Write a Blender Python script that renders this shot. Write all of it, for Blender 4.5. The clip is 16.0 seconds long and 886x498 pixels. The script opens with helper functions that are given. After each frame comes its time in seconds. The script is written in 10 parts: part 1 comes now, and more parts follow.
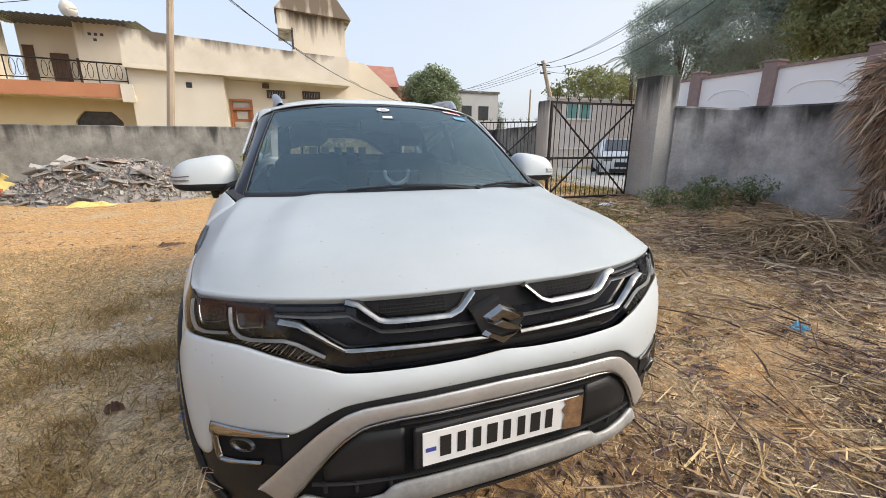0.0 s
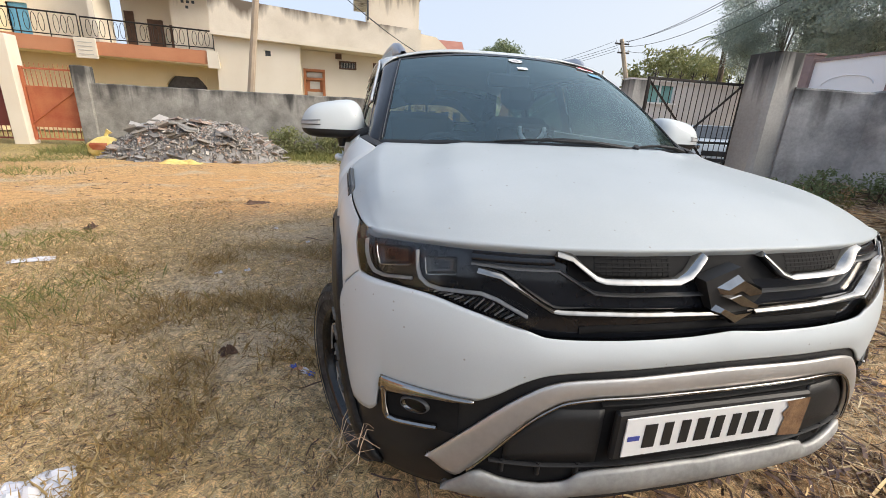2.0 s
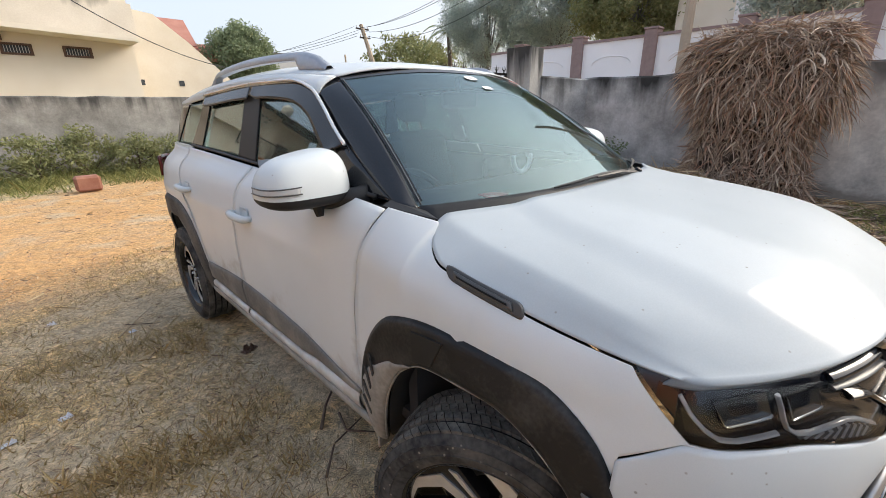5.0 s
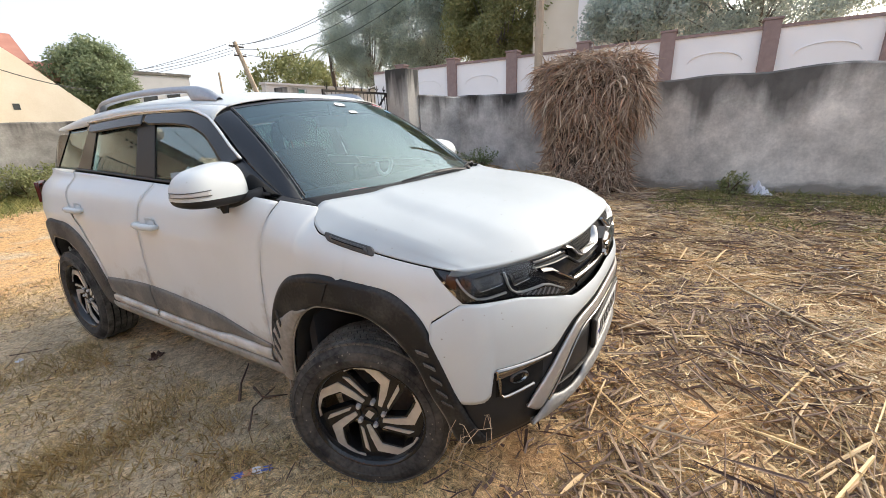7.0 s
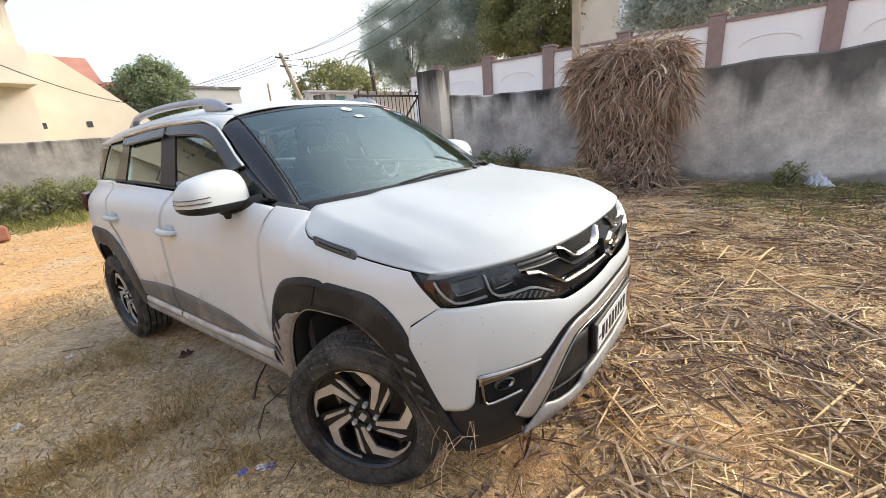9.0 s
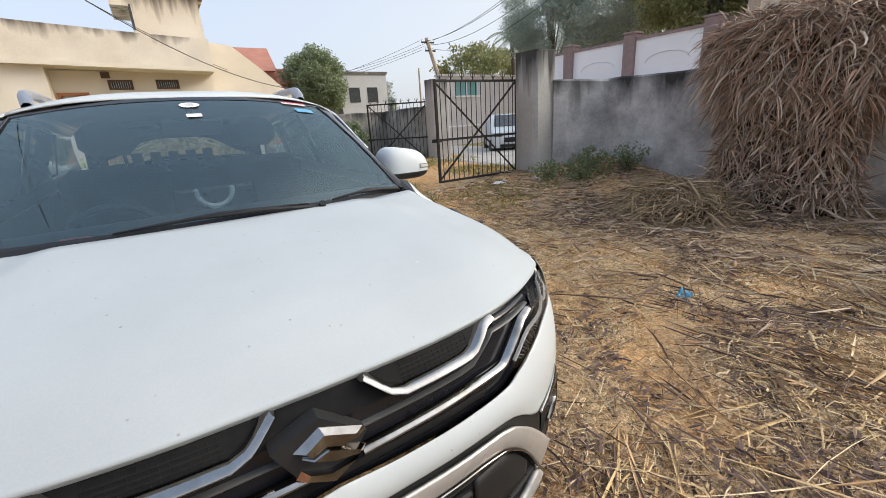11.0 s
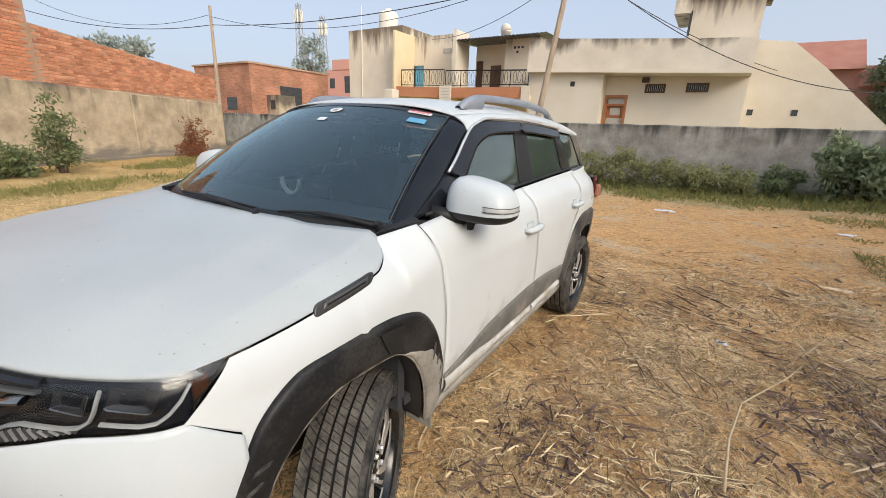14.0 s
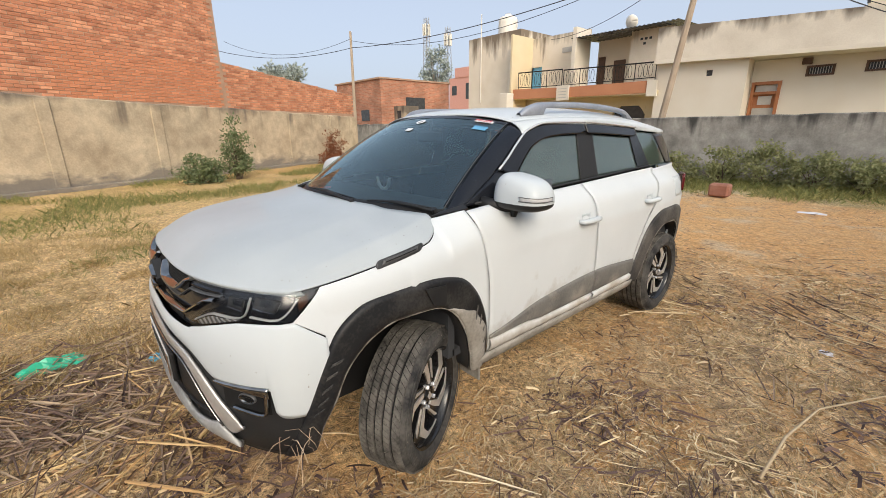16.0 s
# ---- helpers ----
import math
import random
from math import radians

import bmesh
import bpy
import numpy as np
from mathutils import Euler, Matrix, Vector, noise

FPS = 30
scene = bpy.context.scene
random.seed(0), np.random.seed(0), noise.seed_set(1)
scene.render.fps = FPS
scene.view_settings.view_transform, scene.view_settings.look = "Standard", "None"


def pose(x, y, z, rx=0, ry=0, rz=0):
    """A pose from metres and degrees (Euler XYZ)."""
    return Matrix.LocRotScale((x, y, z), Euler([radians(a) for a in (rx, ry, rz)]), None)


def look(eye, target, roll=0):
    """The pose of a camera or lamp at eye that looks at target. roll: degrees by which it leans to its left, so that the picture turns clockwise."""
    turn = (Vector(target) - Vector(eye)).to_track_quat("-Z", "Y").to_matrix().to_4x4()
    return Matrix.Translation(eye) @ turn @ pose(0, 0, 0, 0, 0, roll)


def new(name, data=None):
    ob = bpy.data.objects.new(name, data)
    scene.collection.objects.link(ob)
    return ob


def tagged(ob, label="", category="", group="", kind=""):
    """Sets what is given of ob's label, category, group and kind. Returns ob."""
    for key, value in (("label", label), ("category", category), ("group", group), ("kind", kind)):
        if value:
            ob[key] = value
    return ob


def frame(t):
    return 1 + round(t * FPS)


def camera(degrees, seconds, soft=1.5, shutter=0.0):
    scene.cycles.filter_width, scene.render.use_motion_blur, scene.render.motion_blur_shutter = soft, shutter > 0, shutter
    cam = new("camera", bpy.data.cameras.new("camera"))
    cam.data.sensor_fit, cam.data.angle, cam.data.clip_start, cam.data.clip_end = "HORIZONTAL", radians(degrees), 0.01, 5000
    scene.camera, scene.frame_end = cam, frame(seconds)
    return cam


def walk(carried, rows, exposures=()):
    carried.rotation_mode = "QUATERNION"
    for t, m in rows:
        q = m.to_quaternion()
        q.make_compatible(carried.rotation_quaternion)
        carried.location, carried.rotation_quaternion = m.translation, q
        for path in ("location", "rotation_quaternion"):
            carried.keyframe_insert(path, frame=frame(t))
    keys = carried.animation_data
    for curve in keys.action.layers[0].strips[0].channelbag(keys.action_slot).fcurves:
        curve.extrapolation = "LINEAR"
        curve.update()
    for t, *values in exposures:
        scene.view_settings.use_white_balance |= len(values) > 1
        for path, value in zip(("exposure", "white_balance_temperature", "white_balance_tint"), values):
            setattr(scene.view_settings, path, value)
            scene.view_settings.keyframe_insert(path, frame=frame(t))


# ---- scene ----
# seconds, stops, white balance
EXPOSURES = ((0.0, 1.33, 6350, 10), (3.0, 1.30, 6320, 10), (4.0, 1.28, 6320, 10), (5.0, 1.44, 6350, 10), (7.5, 1.73, 6550, 10), (8.5, 1.75, 6550, 10), (11.0, 1.28, 6350, 10),
             (12.0, 1.20, 6300, 10), (12.5, 1.15, 6250, 10), (13.0, 1.19, 6300, 10), (13.5, 1.12, 6300, 10), (14.0, 1.02, 6350, 10), (16.0, 1.01, 6400, 10))
cam = camera(94.55, 16.0, 0.75)
# seconds, eye, yaw to the left of +y, pitch, lean
ROWS = [
    (0, -0.518, -1.696, 1.356, -20.15, -14.81, 0.27),
    (0.5, -0.583, -1.669, 1.349, -17.57, -15.11, 0.81),
    (1, -0.694, -1.608, 1.278, -14.16, -15.72, 1.75),
    (1.5, -0.764, -1.559, 1.219, -12.61, -16.80, 2.57),
    (2, -0.839, -1.453, 1.220, -13.18, -17.55, 2.93),
    (2.5, -0.940, -1.296, 1.295, -14.93, -17.80, 2.46),
    (3, -1.040, -1.060, 1.309, -17.78, -17.90, 1.47),
    (3.5, -1.106, -0.770, 1.349, -22.05, -17.70, 0.69),
    (4, -1.229, -0.579, 1.376, -29.12, -18.22, 0.40),
    (4.5, -1.366, -0.503, 1.395, -37.08, -19.15, 0.30),
    (5, -1.491, -0.594, 1.398, -44.89, -18.98, -0.63),
    (7.5, -1.877, -1.117, 1.417, -59.28, -17.18, -2.24),
    (8, -1.880, -1.147, 1.424, -55.78, -17.56, -3.58),
    (8.5, -1.852, -1.176, 1.412, -53.71, -17.38, -4.28),
    (10.8, -0.346, -1.367, 1.375, -37.36, -17.12, -4.28),
    (11, -0.138, -1.378, 1.408, -32.98, -17.59, -3.43),
    (11.5, 0.201, -1.327, 1.393, -25.55, -18.42, -3.11),
    (12, 0.560, -1.293, 1.435, -16.71, -19.81, -3.02),
    (12.5, 0.901, -1.148, 1.375, -8.56, -21.95, -1.49),
    (13, 1.181, -0.961, 1.417, 6.87, -21.51, 2.15),
    (13.5, 1.470, -0.826, 1.441, 23.07, -18.75, 3.45),
    (14, 1.621, -0.813, 1.463, 32.04, -16.60, 2.34),
    (14.5, 1.752, -0.928, 1.483, 36.15, -16.63, 2.28),
    (15, 1.850, -0.952, 1.496, 40.66, -16.93, 1.63),
    (15.5, 1.986, -0.936, 1.492, 44.95, -16.91, 0.58),
    (16, 2.096, -0.939, 1.487, 48.89, -16.47, -0.43),
]


def aim(x, y, z, yaw, pitch, lean):
    a, b = radians(yaw), radians(pitch)
    return look((x, y, z), (x - math.sin(a) * math.cos(b), y + math.cos(a) * math.cos(b), z + math.sin(b)), lean)


walk(cam, [(t, aim(*row)) for t, *row in ROWS], EXPOSURES)

# ---- light: hazy low sun over the white wall ----
SUN_AZ, SUN_EL = radians(116), radians(31)
world = bpy.data.worlds.new("sky")
scene.world = world
world.use_nodes = True
wn = world.node_tree
sky = wn.nodes.new("ShaderNodeTexSky")
sky.sky_type = "NISHITA"
sky.sun_disc = False
sky.sun_elevation = SUN_EL
sky.sun_rotation = SUN_AZ
sky.air_density, sky.dust_density, sky.ozone_density = 0.9, 5.0, 1.0
wn.nodes["Background"].inputs["Strength"].default_value = 0.15
# thick winter haze: most of the sky's colour is an even white
haze = wn.nodes.new("ShaderNodeMix")
haze.data_type = "RGBA"
haze.inputs["Factor"].default_value = 0.80
# the haze glows cream round the sun, is bright at the horizon and bluer and darker overhead
SUN_DIR = Vector((math.sin(SUN_AZ) * math.cos(SUN_EL), math.cos(SUN_AZ) * math.cos(SUN_EL), math.sin(SUN_EL)))
wco = wn.nodes.new("ShaderNodeTexCoord")


def sky_mix(factor, a, b):
    q = wn.nodes.new("ShaderNodeMix")
    q.data_type = "RGBA"
    for key, val in (("Factor", factor), ("A", a), ("B", b)):
        if isinstance(val, tuple):
            q.inputs[key].default_value = (*val, 1)
        else:
            wn.links.new(val, q.inputs[key])
    return q.outputs["Result"]


def sky_span(axis, lo, hi):
    dot = wn.nodes.new("ShaderNodeVectorMath")
    dot.operation = "DOT_PRODUCT"
    dot.inputs[1].default_value = axis
    wn.links.new(wco.outputs["Generated"], dot.inputs[0])
    span = wn.nodes.new("ShaderNodeMapRange")
    span.interpolation_type = "SMOOTHSTEP"
    span.inputs["From Min"].default_value, span.inputs["From Max"].default_value = lo, hi
    wn.links.new(dot.outputs["Value"], span.inputs["Value"])
    return span.outputs["Result"]


veil = sky_mix(sky_span((math.sin(SUN_AZ), math.cos(SUN_AZ), 0), -0.65, 0.7), (2.02, 2.22, 2.58), (2.42, 2.42, 2.37))
veil = sky_mix(sky_span((0, 0, 1), 0.15, 0.95), veil, (1.38, 1.74, 2.28))
veil = sky_mix(sky_span((SUN_DIR + Vector((0, 0, 0.18))).normalized(), 0.62, 1.0), veil, (6.6, 6.55, 6.3))
wn.links.new(veil, haze.inputs["B"])
wn.links.new(sky.outputs["Color"], haze.inputs["A"])
wn.links.new(haze.outputs["Result"], wn.nodes["Background"].inputs["Color"])
sun = new("sun", bpy.data.lights.new("sun", "SUN"))
sun.data.energy, sun.data.angle, sun.data.color = 0.92, radians(24), (1.0, 0.87, 0.70)
sun.matrix_world = look(SUN_DIR * 50, (0, 0, 0))


# ---- materials ----
def material(name, a, b=None, scale=6.0, rough=0.7, metal=0.0, bump=0.0, fine=60.0, stretch=(1, 1, 1), contrast=(0.35, 0.65), coat=0.0, rand=0.0, rough_var=0.0, spec=0.5):
    """Two tones mixed by coarse and fine noise, with relief."""
    m = bpy.data.materials.new(name)
    m.use_nodes = True
    t = m.node_tree
    n, ln = t.nodes, t.links
    p = n["Principled BSDF"]
    p.inputs["Roughness"].default_value = rough
    p.inputs["Metallic"].default_value = metal
    p.inputs["Coat Weight"].default_value = coat
    p.inputs["Coat Roughness"].default_value = 0.07
    p.inputs["Specular IOR Level"].default_value = spec
    b = b or a
    co = n.new("ShaderNodeTexCoord")
    mp = n.new("ShaderNodeMapping")
    mp.inputs["Scale"].default_value = stretch
    ln.new(co.outputs["Object"], mp.inputs["Vector"])
    big = n.new("ShaderNodeTexNoise")
    big.inputs["Scale"].default_value, big.inputs["Detail"].default_value = scale, 6
    ln.new(mp.outputs["Vector"], big.inputs["Vector"])
    small = n.new("ShaderNodeTexNoise")
    small.inputs["Scale"].default_value, small.inputs["Detail"].default_value = fine, 4
    ln.new(mp.outputs["Vector"], small.inputs["Vector"])
    mixn = n.new("ShaderNodeMath")
    mixn.operation = "MULTIPLY_ADD"
    mixn.inputs[1].default_value = 0.3
    sub = n.new("ShaderNodeMath")
    sub.operation = "MULTIPLY"
    sub.inputs[1].default_value = 0.7
    ln.new(big.outputs["Fac"], sub.inputs[0])
    ln.new(small.outputs["Fac"], mixn.inputs[0])
    ln.new(sub.outputs[0], mixn.inputs[2])
    r = n.new("ShaderNodeValToRGB")
    r.color_ramp.elements[0].position, r.color_ramp.elements[1].position = contrast
    r.color_ramp.elements[0].color, r.color_ramp.elements[1].color = (*a, 1), (*b, 1)
    ln.new(mixn.outputs[0], r.inputs["Fac"])
    out = r.outputs["Color"]
    if rand:
        info = n.new("ShaderNodeObjectInfo")
        hs = n.new("ShaderNodeHueSaturation")
        mr = n.new("ShaderNodeMapRange")
        mr.inputs["To Min"].default_value, mr.inputs["To Max"].default_value = 1 - rand, 1 + rand
        ln.new(info.outputs["Random"], mr.inputs["Value"])
        ln.new(mr.outputs["Result"], hs.inputs["Value"])
        ln.new(out, hs.inputs["Color"])
        out = hs.outputs["Color"]
    ln.new(out, p.inputs["Base Color"])
    if rough_var:
        rr = n.new("ShaderNodeMapRange")
        rr.inputs["To Min"].default_value, rr.inputs["To Max"].default_value = rough - rough_var, rough + rough_var
        ln.new(mixn.outputs[0], rr.inputs["Value"])
        ln.new(rr.outputs["Result"], p.inputs["Roughness"])
    if bump:
        bp = n.new("ShaderNodeBump")
        bp.inputs["Strength"].default_value, bp.inputs["Distance"].default_value = bump, 0.02
        ln.new(mixn.outputs[0], bp.inputs["Height"])
        ln.new(bp.outputs["Normal"], p.inputs["Normal"])
    return m


def island_tones(name, tones, rough=0.8, translucent=0.0):
    """Each loose piece takes a tone of its own."""
    m = bpy.data.materials.new(name)
    m.use_nodes = True
    n, ln = m.node_tree.nodes, m.node_tree.links
    g = n.new("ShaderNodeNewGeometry")
    r = n.new("ShaderNodeValToRGB")
    e = r.color_ramp.elements
    while len(e) < len(tones):
        e.new(0.5)
    for k, c in enumerate(tones):
        e[k].position, e[k].color = k / (len(tones) - 1), (*c, 1)
    ln.new(g.outputs["Random Per Island"], r.inputs["Fac"])
    nz = n.new("ShaderNodeTexNoise")
    nz.inputs["Scale"].default_value = 30
    hs = n.new("ShaderNodeHueSaturation")
    mr = n.new("ShaderNodeMapRange")
    mr.inputs["To Min"].default_value, mr.inputs["To Max"].default_value = 0.65, 1.3
    ln.new(nz.outputs["Fac"], mr.inputs["Value"])
    ln.new(mr.outputs["Result"], hs.inputs["Value"])
    ln.new(r.outputs["Color"], hs.inputs["Color"])
    p = n["Principled BSDF"]
    p.inputs["Roughness"].default_value = rough
    ln.new(hs.outputs["Color"], p.inputs["Base Color"])
    if translucent:
        tr = n.new("ShaderNodeBsdfTranslucent")
        ln.new(hs.outputs["Color"], tr.inputs["Color"])
        mx = n.new("ShaderNodeMixShader")
        mx.inputs["Fac"].default_value = translucent
        ln.new(p.outputs[0], mx.inputs[1])
        ln.new(tr.outputs[0], mx.inputs[2])
        ln.new(mx.outputs[0], n["Material Output"].inputs["Surface"])
    return m


def glass(name, tint, gloss=1.45, rough=0.0, dust=0.0, sheen=(1, 1, 1)):
    """A thin pane: tinted see-through, a mirror by Fresnel, and a film of dust."""
    m = bpy.data.materials.new(name)
    m.use_nodes = True
    n, ln = m.node_tree.nodes, m.node_tree.links
    n.remove(n["Principled BSDF"])
    tr, gl, fr, mx = (n.new(k) for k in ("ShaderNodeBsdfTransparent", "ShaderNodeBsdfGlossy", "ShaderNodeFresnel", "ShaderNodeMixShader"))
    tr.inputs["Color"].default_value = (*tint, 1)
    gl.inputs["Roughness"].default_value = rough
    gl.inputs["Color"].default_value = (*sheen, 1)
    fr.inputs["IOR"].default_value = gloss
    ln.new(fr.outputs[0], mx.inputs[0])
    ln.new(tr.outputs[0], mx.inputs[1])
    ln.new(gl.outputs[0], mx.inputs[2])
    out = mx.outputs[0]
    if dust:
        df, m2, nz, mr = (n.new(k) for k in ("ShaderNodeBsdfDiffuse", "ShaderNodeMixShader", "ShaderNodeTexNoise", "ShaderNodeMapRange"))
        df.inputs["Color"].default_value = (0.5, 0.55, 0.52, 1)
        nz.inputs["Scale"].default_value, nz.inputs["Detail"].default_value = 5, 6
        mr.inputs["To Min"].default_value, mr.inputs["To Max"].default_value = 0, dust * 2
        ln.new(nz.outputs["Fac"], mr.inputs["Value"])
        ln.new(mr.outputs["Result"], m2.inputs[0])
        ln.new(out, m2.inputs[1])
        ln.new(df.outputs[0], m2.inputs[2])
        out = m2.outputs[0]
    ln.new(out, n["Material Output"].inputs["Surface"])
    return m


def wall_stained(name, base, light, dark, top, streak=2.2, reach=0.8, rough=0.9, low=None):
    """Cement plaster: blotches, and black mould that runs down from the coping."""
    m = material(name, base, light, scale=1.1, rough=rough, bump=0.35, fine=25)
    n, ln = m.node_tree.nodes, m.node_tree.links
    p = n["Principled BSDF"]
    src = p.inputs["Base Color"].links[0].from_socket
    co = n.new("ShaderNodeTexCoord")
    mp = n.new("ShaderNodeMapping")
    mp.inputs["Scale"].default_value = (streak, streak, 0.25)
    ln.new(co.outputs["Object"], mp.inputs["Vector"])
    nz = n.new("ShaderNodeTexNoise")
    nz.inputs["Scale"].default_value, nz.inputs["Detail"].default_value = 1.3, 8
    ln.new(mp.outputs["Vector"], nz.inputs["Vector"])
    sx = n.new("ShaderNodeSeparateXYZ")
    ln.new(co.outputs["Object"], sx.inputs[0])
    ht = n.new("ShaderNodeMapRange")
    ht.inputs["From Min"].default_value, ht.inputs["From Max"].default_value = top - reach, top
    ht.inputs["To Min"].default_value, ht.inputs["To Max"].default_value = -0.25, 0.28
    ln.new(sx.outputs["Z"], ht.inputs["Value"])
    add = n.new("ShaderNodeMath")
    ln.new(nz.outputs["Fac"], add.inputs[0])
    ln.new(ht.outputs["Result"], add.inputs[1])
    rp = n.new("ShaderNodeValToRGB")
    rp.color_ramp.elements[0].position, rp.color_ramp.elements[1].position = 0.5, 0.72
    ln.new(add.outputs[0], rp.inputs["Fac"])
    mx = n.new("ShaderNodeMix")
    mx.data_type = "RGBA"
    ln.new(rp.outputs["Color"], mx.inputs["Factor"])
    ln.new(src, mx.inputs["A"])
    mx.inputs["B"].default_value = (*dark, 1)
    ln.new(mx.outputs["Result"], p.inputs["Base Color"])
    return m


def weathered(m, top, reach, dark, freq=1.6, foot=0.0, foot_dark=(0.1, 0.1, 0.1), blotch=0.3):
    """Patchy plaster: blotches, thin run-off streaks below the top, damp at the foot."""
    n, ln = m.node_tree.nodes, m.node_tree.links
    p = n["Principled BSDF"]
    co = n.new("ShaderNodeTexCoord")
    sx = n.new("ShaderNodeSeparateXYZ")
    ln.new(co.outputs["Object"], sx.inputs[0])

    def tex(scale, detail, vec):
        mp = n.new("ShaderNodeMapping")
        mp.inputs["Scale"].default_value = vec
        ln.new(co.outputs["Object"], mp.inputs["Vector"])
        t = n.new("ShaderNodeTexNoise")
        t.inputs["Scale"].default_value, t.inputs["Detail"].default_value, t.inputs["Roughness"].default_value = scale, detail, 0.65
        ln.new(mp.outputs["Vector"], t.inputs["Vector"])
        return t.outputs["Fac"]

    def span(src, a, b, lo=0.0, hi=1.0):
        r = n.new("ShaderNodeMapRange")
        for key, val in (("From Min", a), ("From Max", b), ("To Min", lo), ("To Max", hi)):
            r.inputs[key].default_value = val
        ln.new(src, r.inputs["Value"])
        return r.outputs["Result"]

    def times(a, b):
        q = n.new("ShaderNodeMath")
        q.operation = "MULTIPLY"
        ln.new(a, q.inputs[0])
        ln.new(b, q.inputs[1])
        return q.outputs[0]

    def tint(fac, colour):
        src = p.inputs["Base Color"].links[0].from_socket
        mx = n.new("ShaderNodeMix")
        mx.data_type = "RGBA"
        ln.new(fac, mx.inputs["Factor"])
        ln.new(src, mx.inputs["A"])
        mx.inputs["B"].default_value = (*colour, 1)
        ln.new(mx.outputs["Result"], p.inputs["Base Color"])

    hs = n.new("ShaderNodeHueSaturation")
    ln.new(p.inputs["Base Color"].links[0].from_socket, hs.inputs["Color"])
    ln.new(span(tex(2.6, 12, (1, 1, 1)), 0.32, 0.68, 1 - blotch, 1 + blotch), hs.inputs["Value"])
    ln.new(hs.outputs["Color"], p.inputs["Base Color"])
    streaks = span(tex(freq, 3, (1, 1, 0.05)), 0.54, 0.66, 0, 0.75)
    rag = tex(1.3, 6, (1, 1, 0.6))
    edge = n.new("ShaderNodeMath")
    ln.new(sx.outputs["Z"], edge.inputs[0])
    ln.new(span(rag, 0.3, 0.7, -0.5 * reach, 0.5 * reach), edge.inputs[1])
    tint(times(streaks, span(edge.outputs[0], top - reach, top - 0.1)), dark)
    if foot:
        low_ = n.new("ShaderNodeMath")
        ln.new(sx.outputs["Z"], low_.inputs[0])
        ln.new(span(tex(0.9, 9, (1, 1, 2.5)), 0.3, 0.7, -foot * 0.8, foot * 0.8), low_.inputs[1])
        tint(span(low_.outputs[0], foot, foot * 0.35, 0, 0.8), foot_dark)
    return m


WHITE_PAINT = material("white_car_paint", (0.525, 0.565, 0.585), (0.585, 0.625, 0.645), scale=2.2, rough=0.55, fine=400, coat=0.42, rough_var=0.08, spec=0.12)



def specks(m, scale, size, share, dark):
    """Sparse specks of dirt and dried drops."""
    n, ln = m.node_tree.nodes, m.node_tree.links
    p = n["Principled BSDF"]
    src = p.inputs["Base Color"].links[0].from_socket
    co = n.new("ShaderNodeTexCoord")
    vo = n.new("ShaderNodeTexVoronoi")
    vo.inputs["Scale"].default_value = scale
    ln.new(co.outputs["Object"], vo.inputs["Vector"])
    sc = n.new("ShaderNodeSeparateColor")
    ln.new(vo.outputs["Color"], sc.inputs[0])
    near_ = n.new("ShaderNodeMapRange")
    near_.inputs["From Min"].default_value, near_.inputs["From Max"].default_value = size, size * 0.4
    ln.new(vo.outputs["Distance"], near_.inputs["Value"])
    pick = n.new("ShaderNodeMath")
    pick.operation = "LESS_THAN"
    pick.inputs[1].default_value = share
    ln.new(sc.outputs[0], pick.inputs[0])
    both = n.new("ShaderNodeMath")
    both.operation = "MULTIPLY"
    ln.new(near_.outputs["Result"], both.inputs[0])
    ln.new(pick.outputs[0], both.inputs[1])
    half = n.new("ShaderNodeMath")
    half.operation = "MULTIPLY"
    half.inputs[1].default_value = 0.7
    ln.new(both.outputs[0], half.inputs[0])
    mx = n.new("ShaderNodeMix")
    mx.data_type = "RGBA"
    ln.new(half.outputs[0], mx.inputs["Factor"])
    ln.new(src, mx.inputs["A"])
    mx.inputs["B"].default_value = (*dark, 1)
    ln.new(mx.outputs["Result"], p.inputs["Base Color"])
    return m


# the car's one white, darkened here to offset strong light on the hood
HOOD_PAINT_DIMMED = material("dimmed_dusty_white_hood", (0.395, 0.428, 0.446), (0.455, 0.490, 0.508), scale=3.0, rough=0.55, fine=300, coat=0.22, rough_var=0.10, spec=0.12)
# dirt specks on the hood
specks(HOOD_PAINT_DIMMED, 22, 0.085, 0.12, (0.16, 0.14, 0.12))
specks(HOOD_PAINT_DIMMED, 48, 0.16, 0.10, (0.26, 0.24, 0.21))
specks(HOOD_PAINT_DIMMED, 9, 0.05, 0.10, (0.60, 0.60, 0.57))
specks(WHITE_PAINT, 22, 0.085, 0.12, (0.16, 0.14, 0.12))
specks(WHITE_PAINT, 48, 0.16, 0.10, (0.26, 0.24, 0.21))


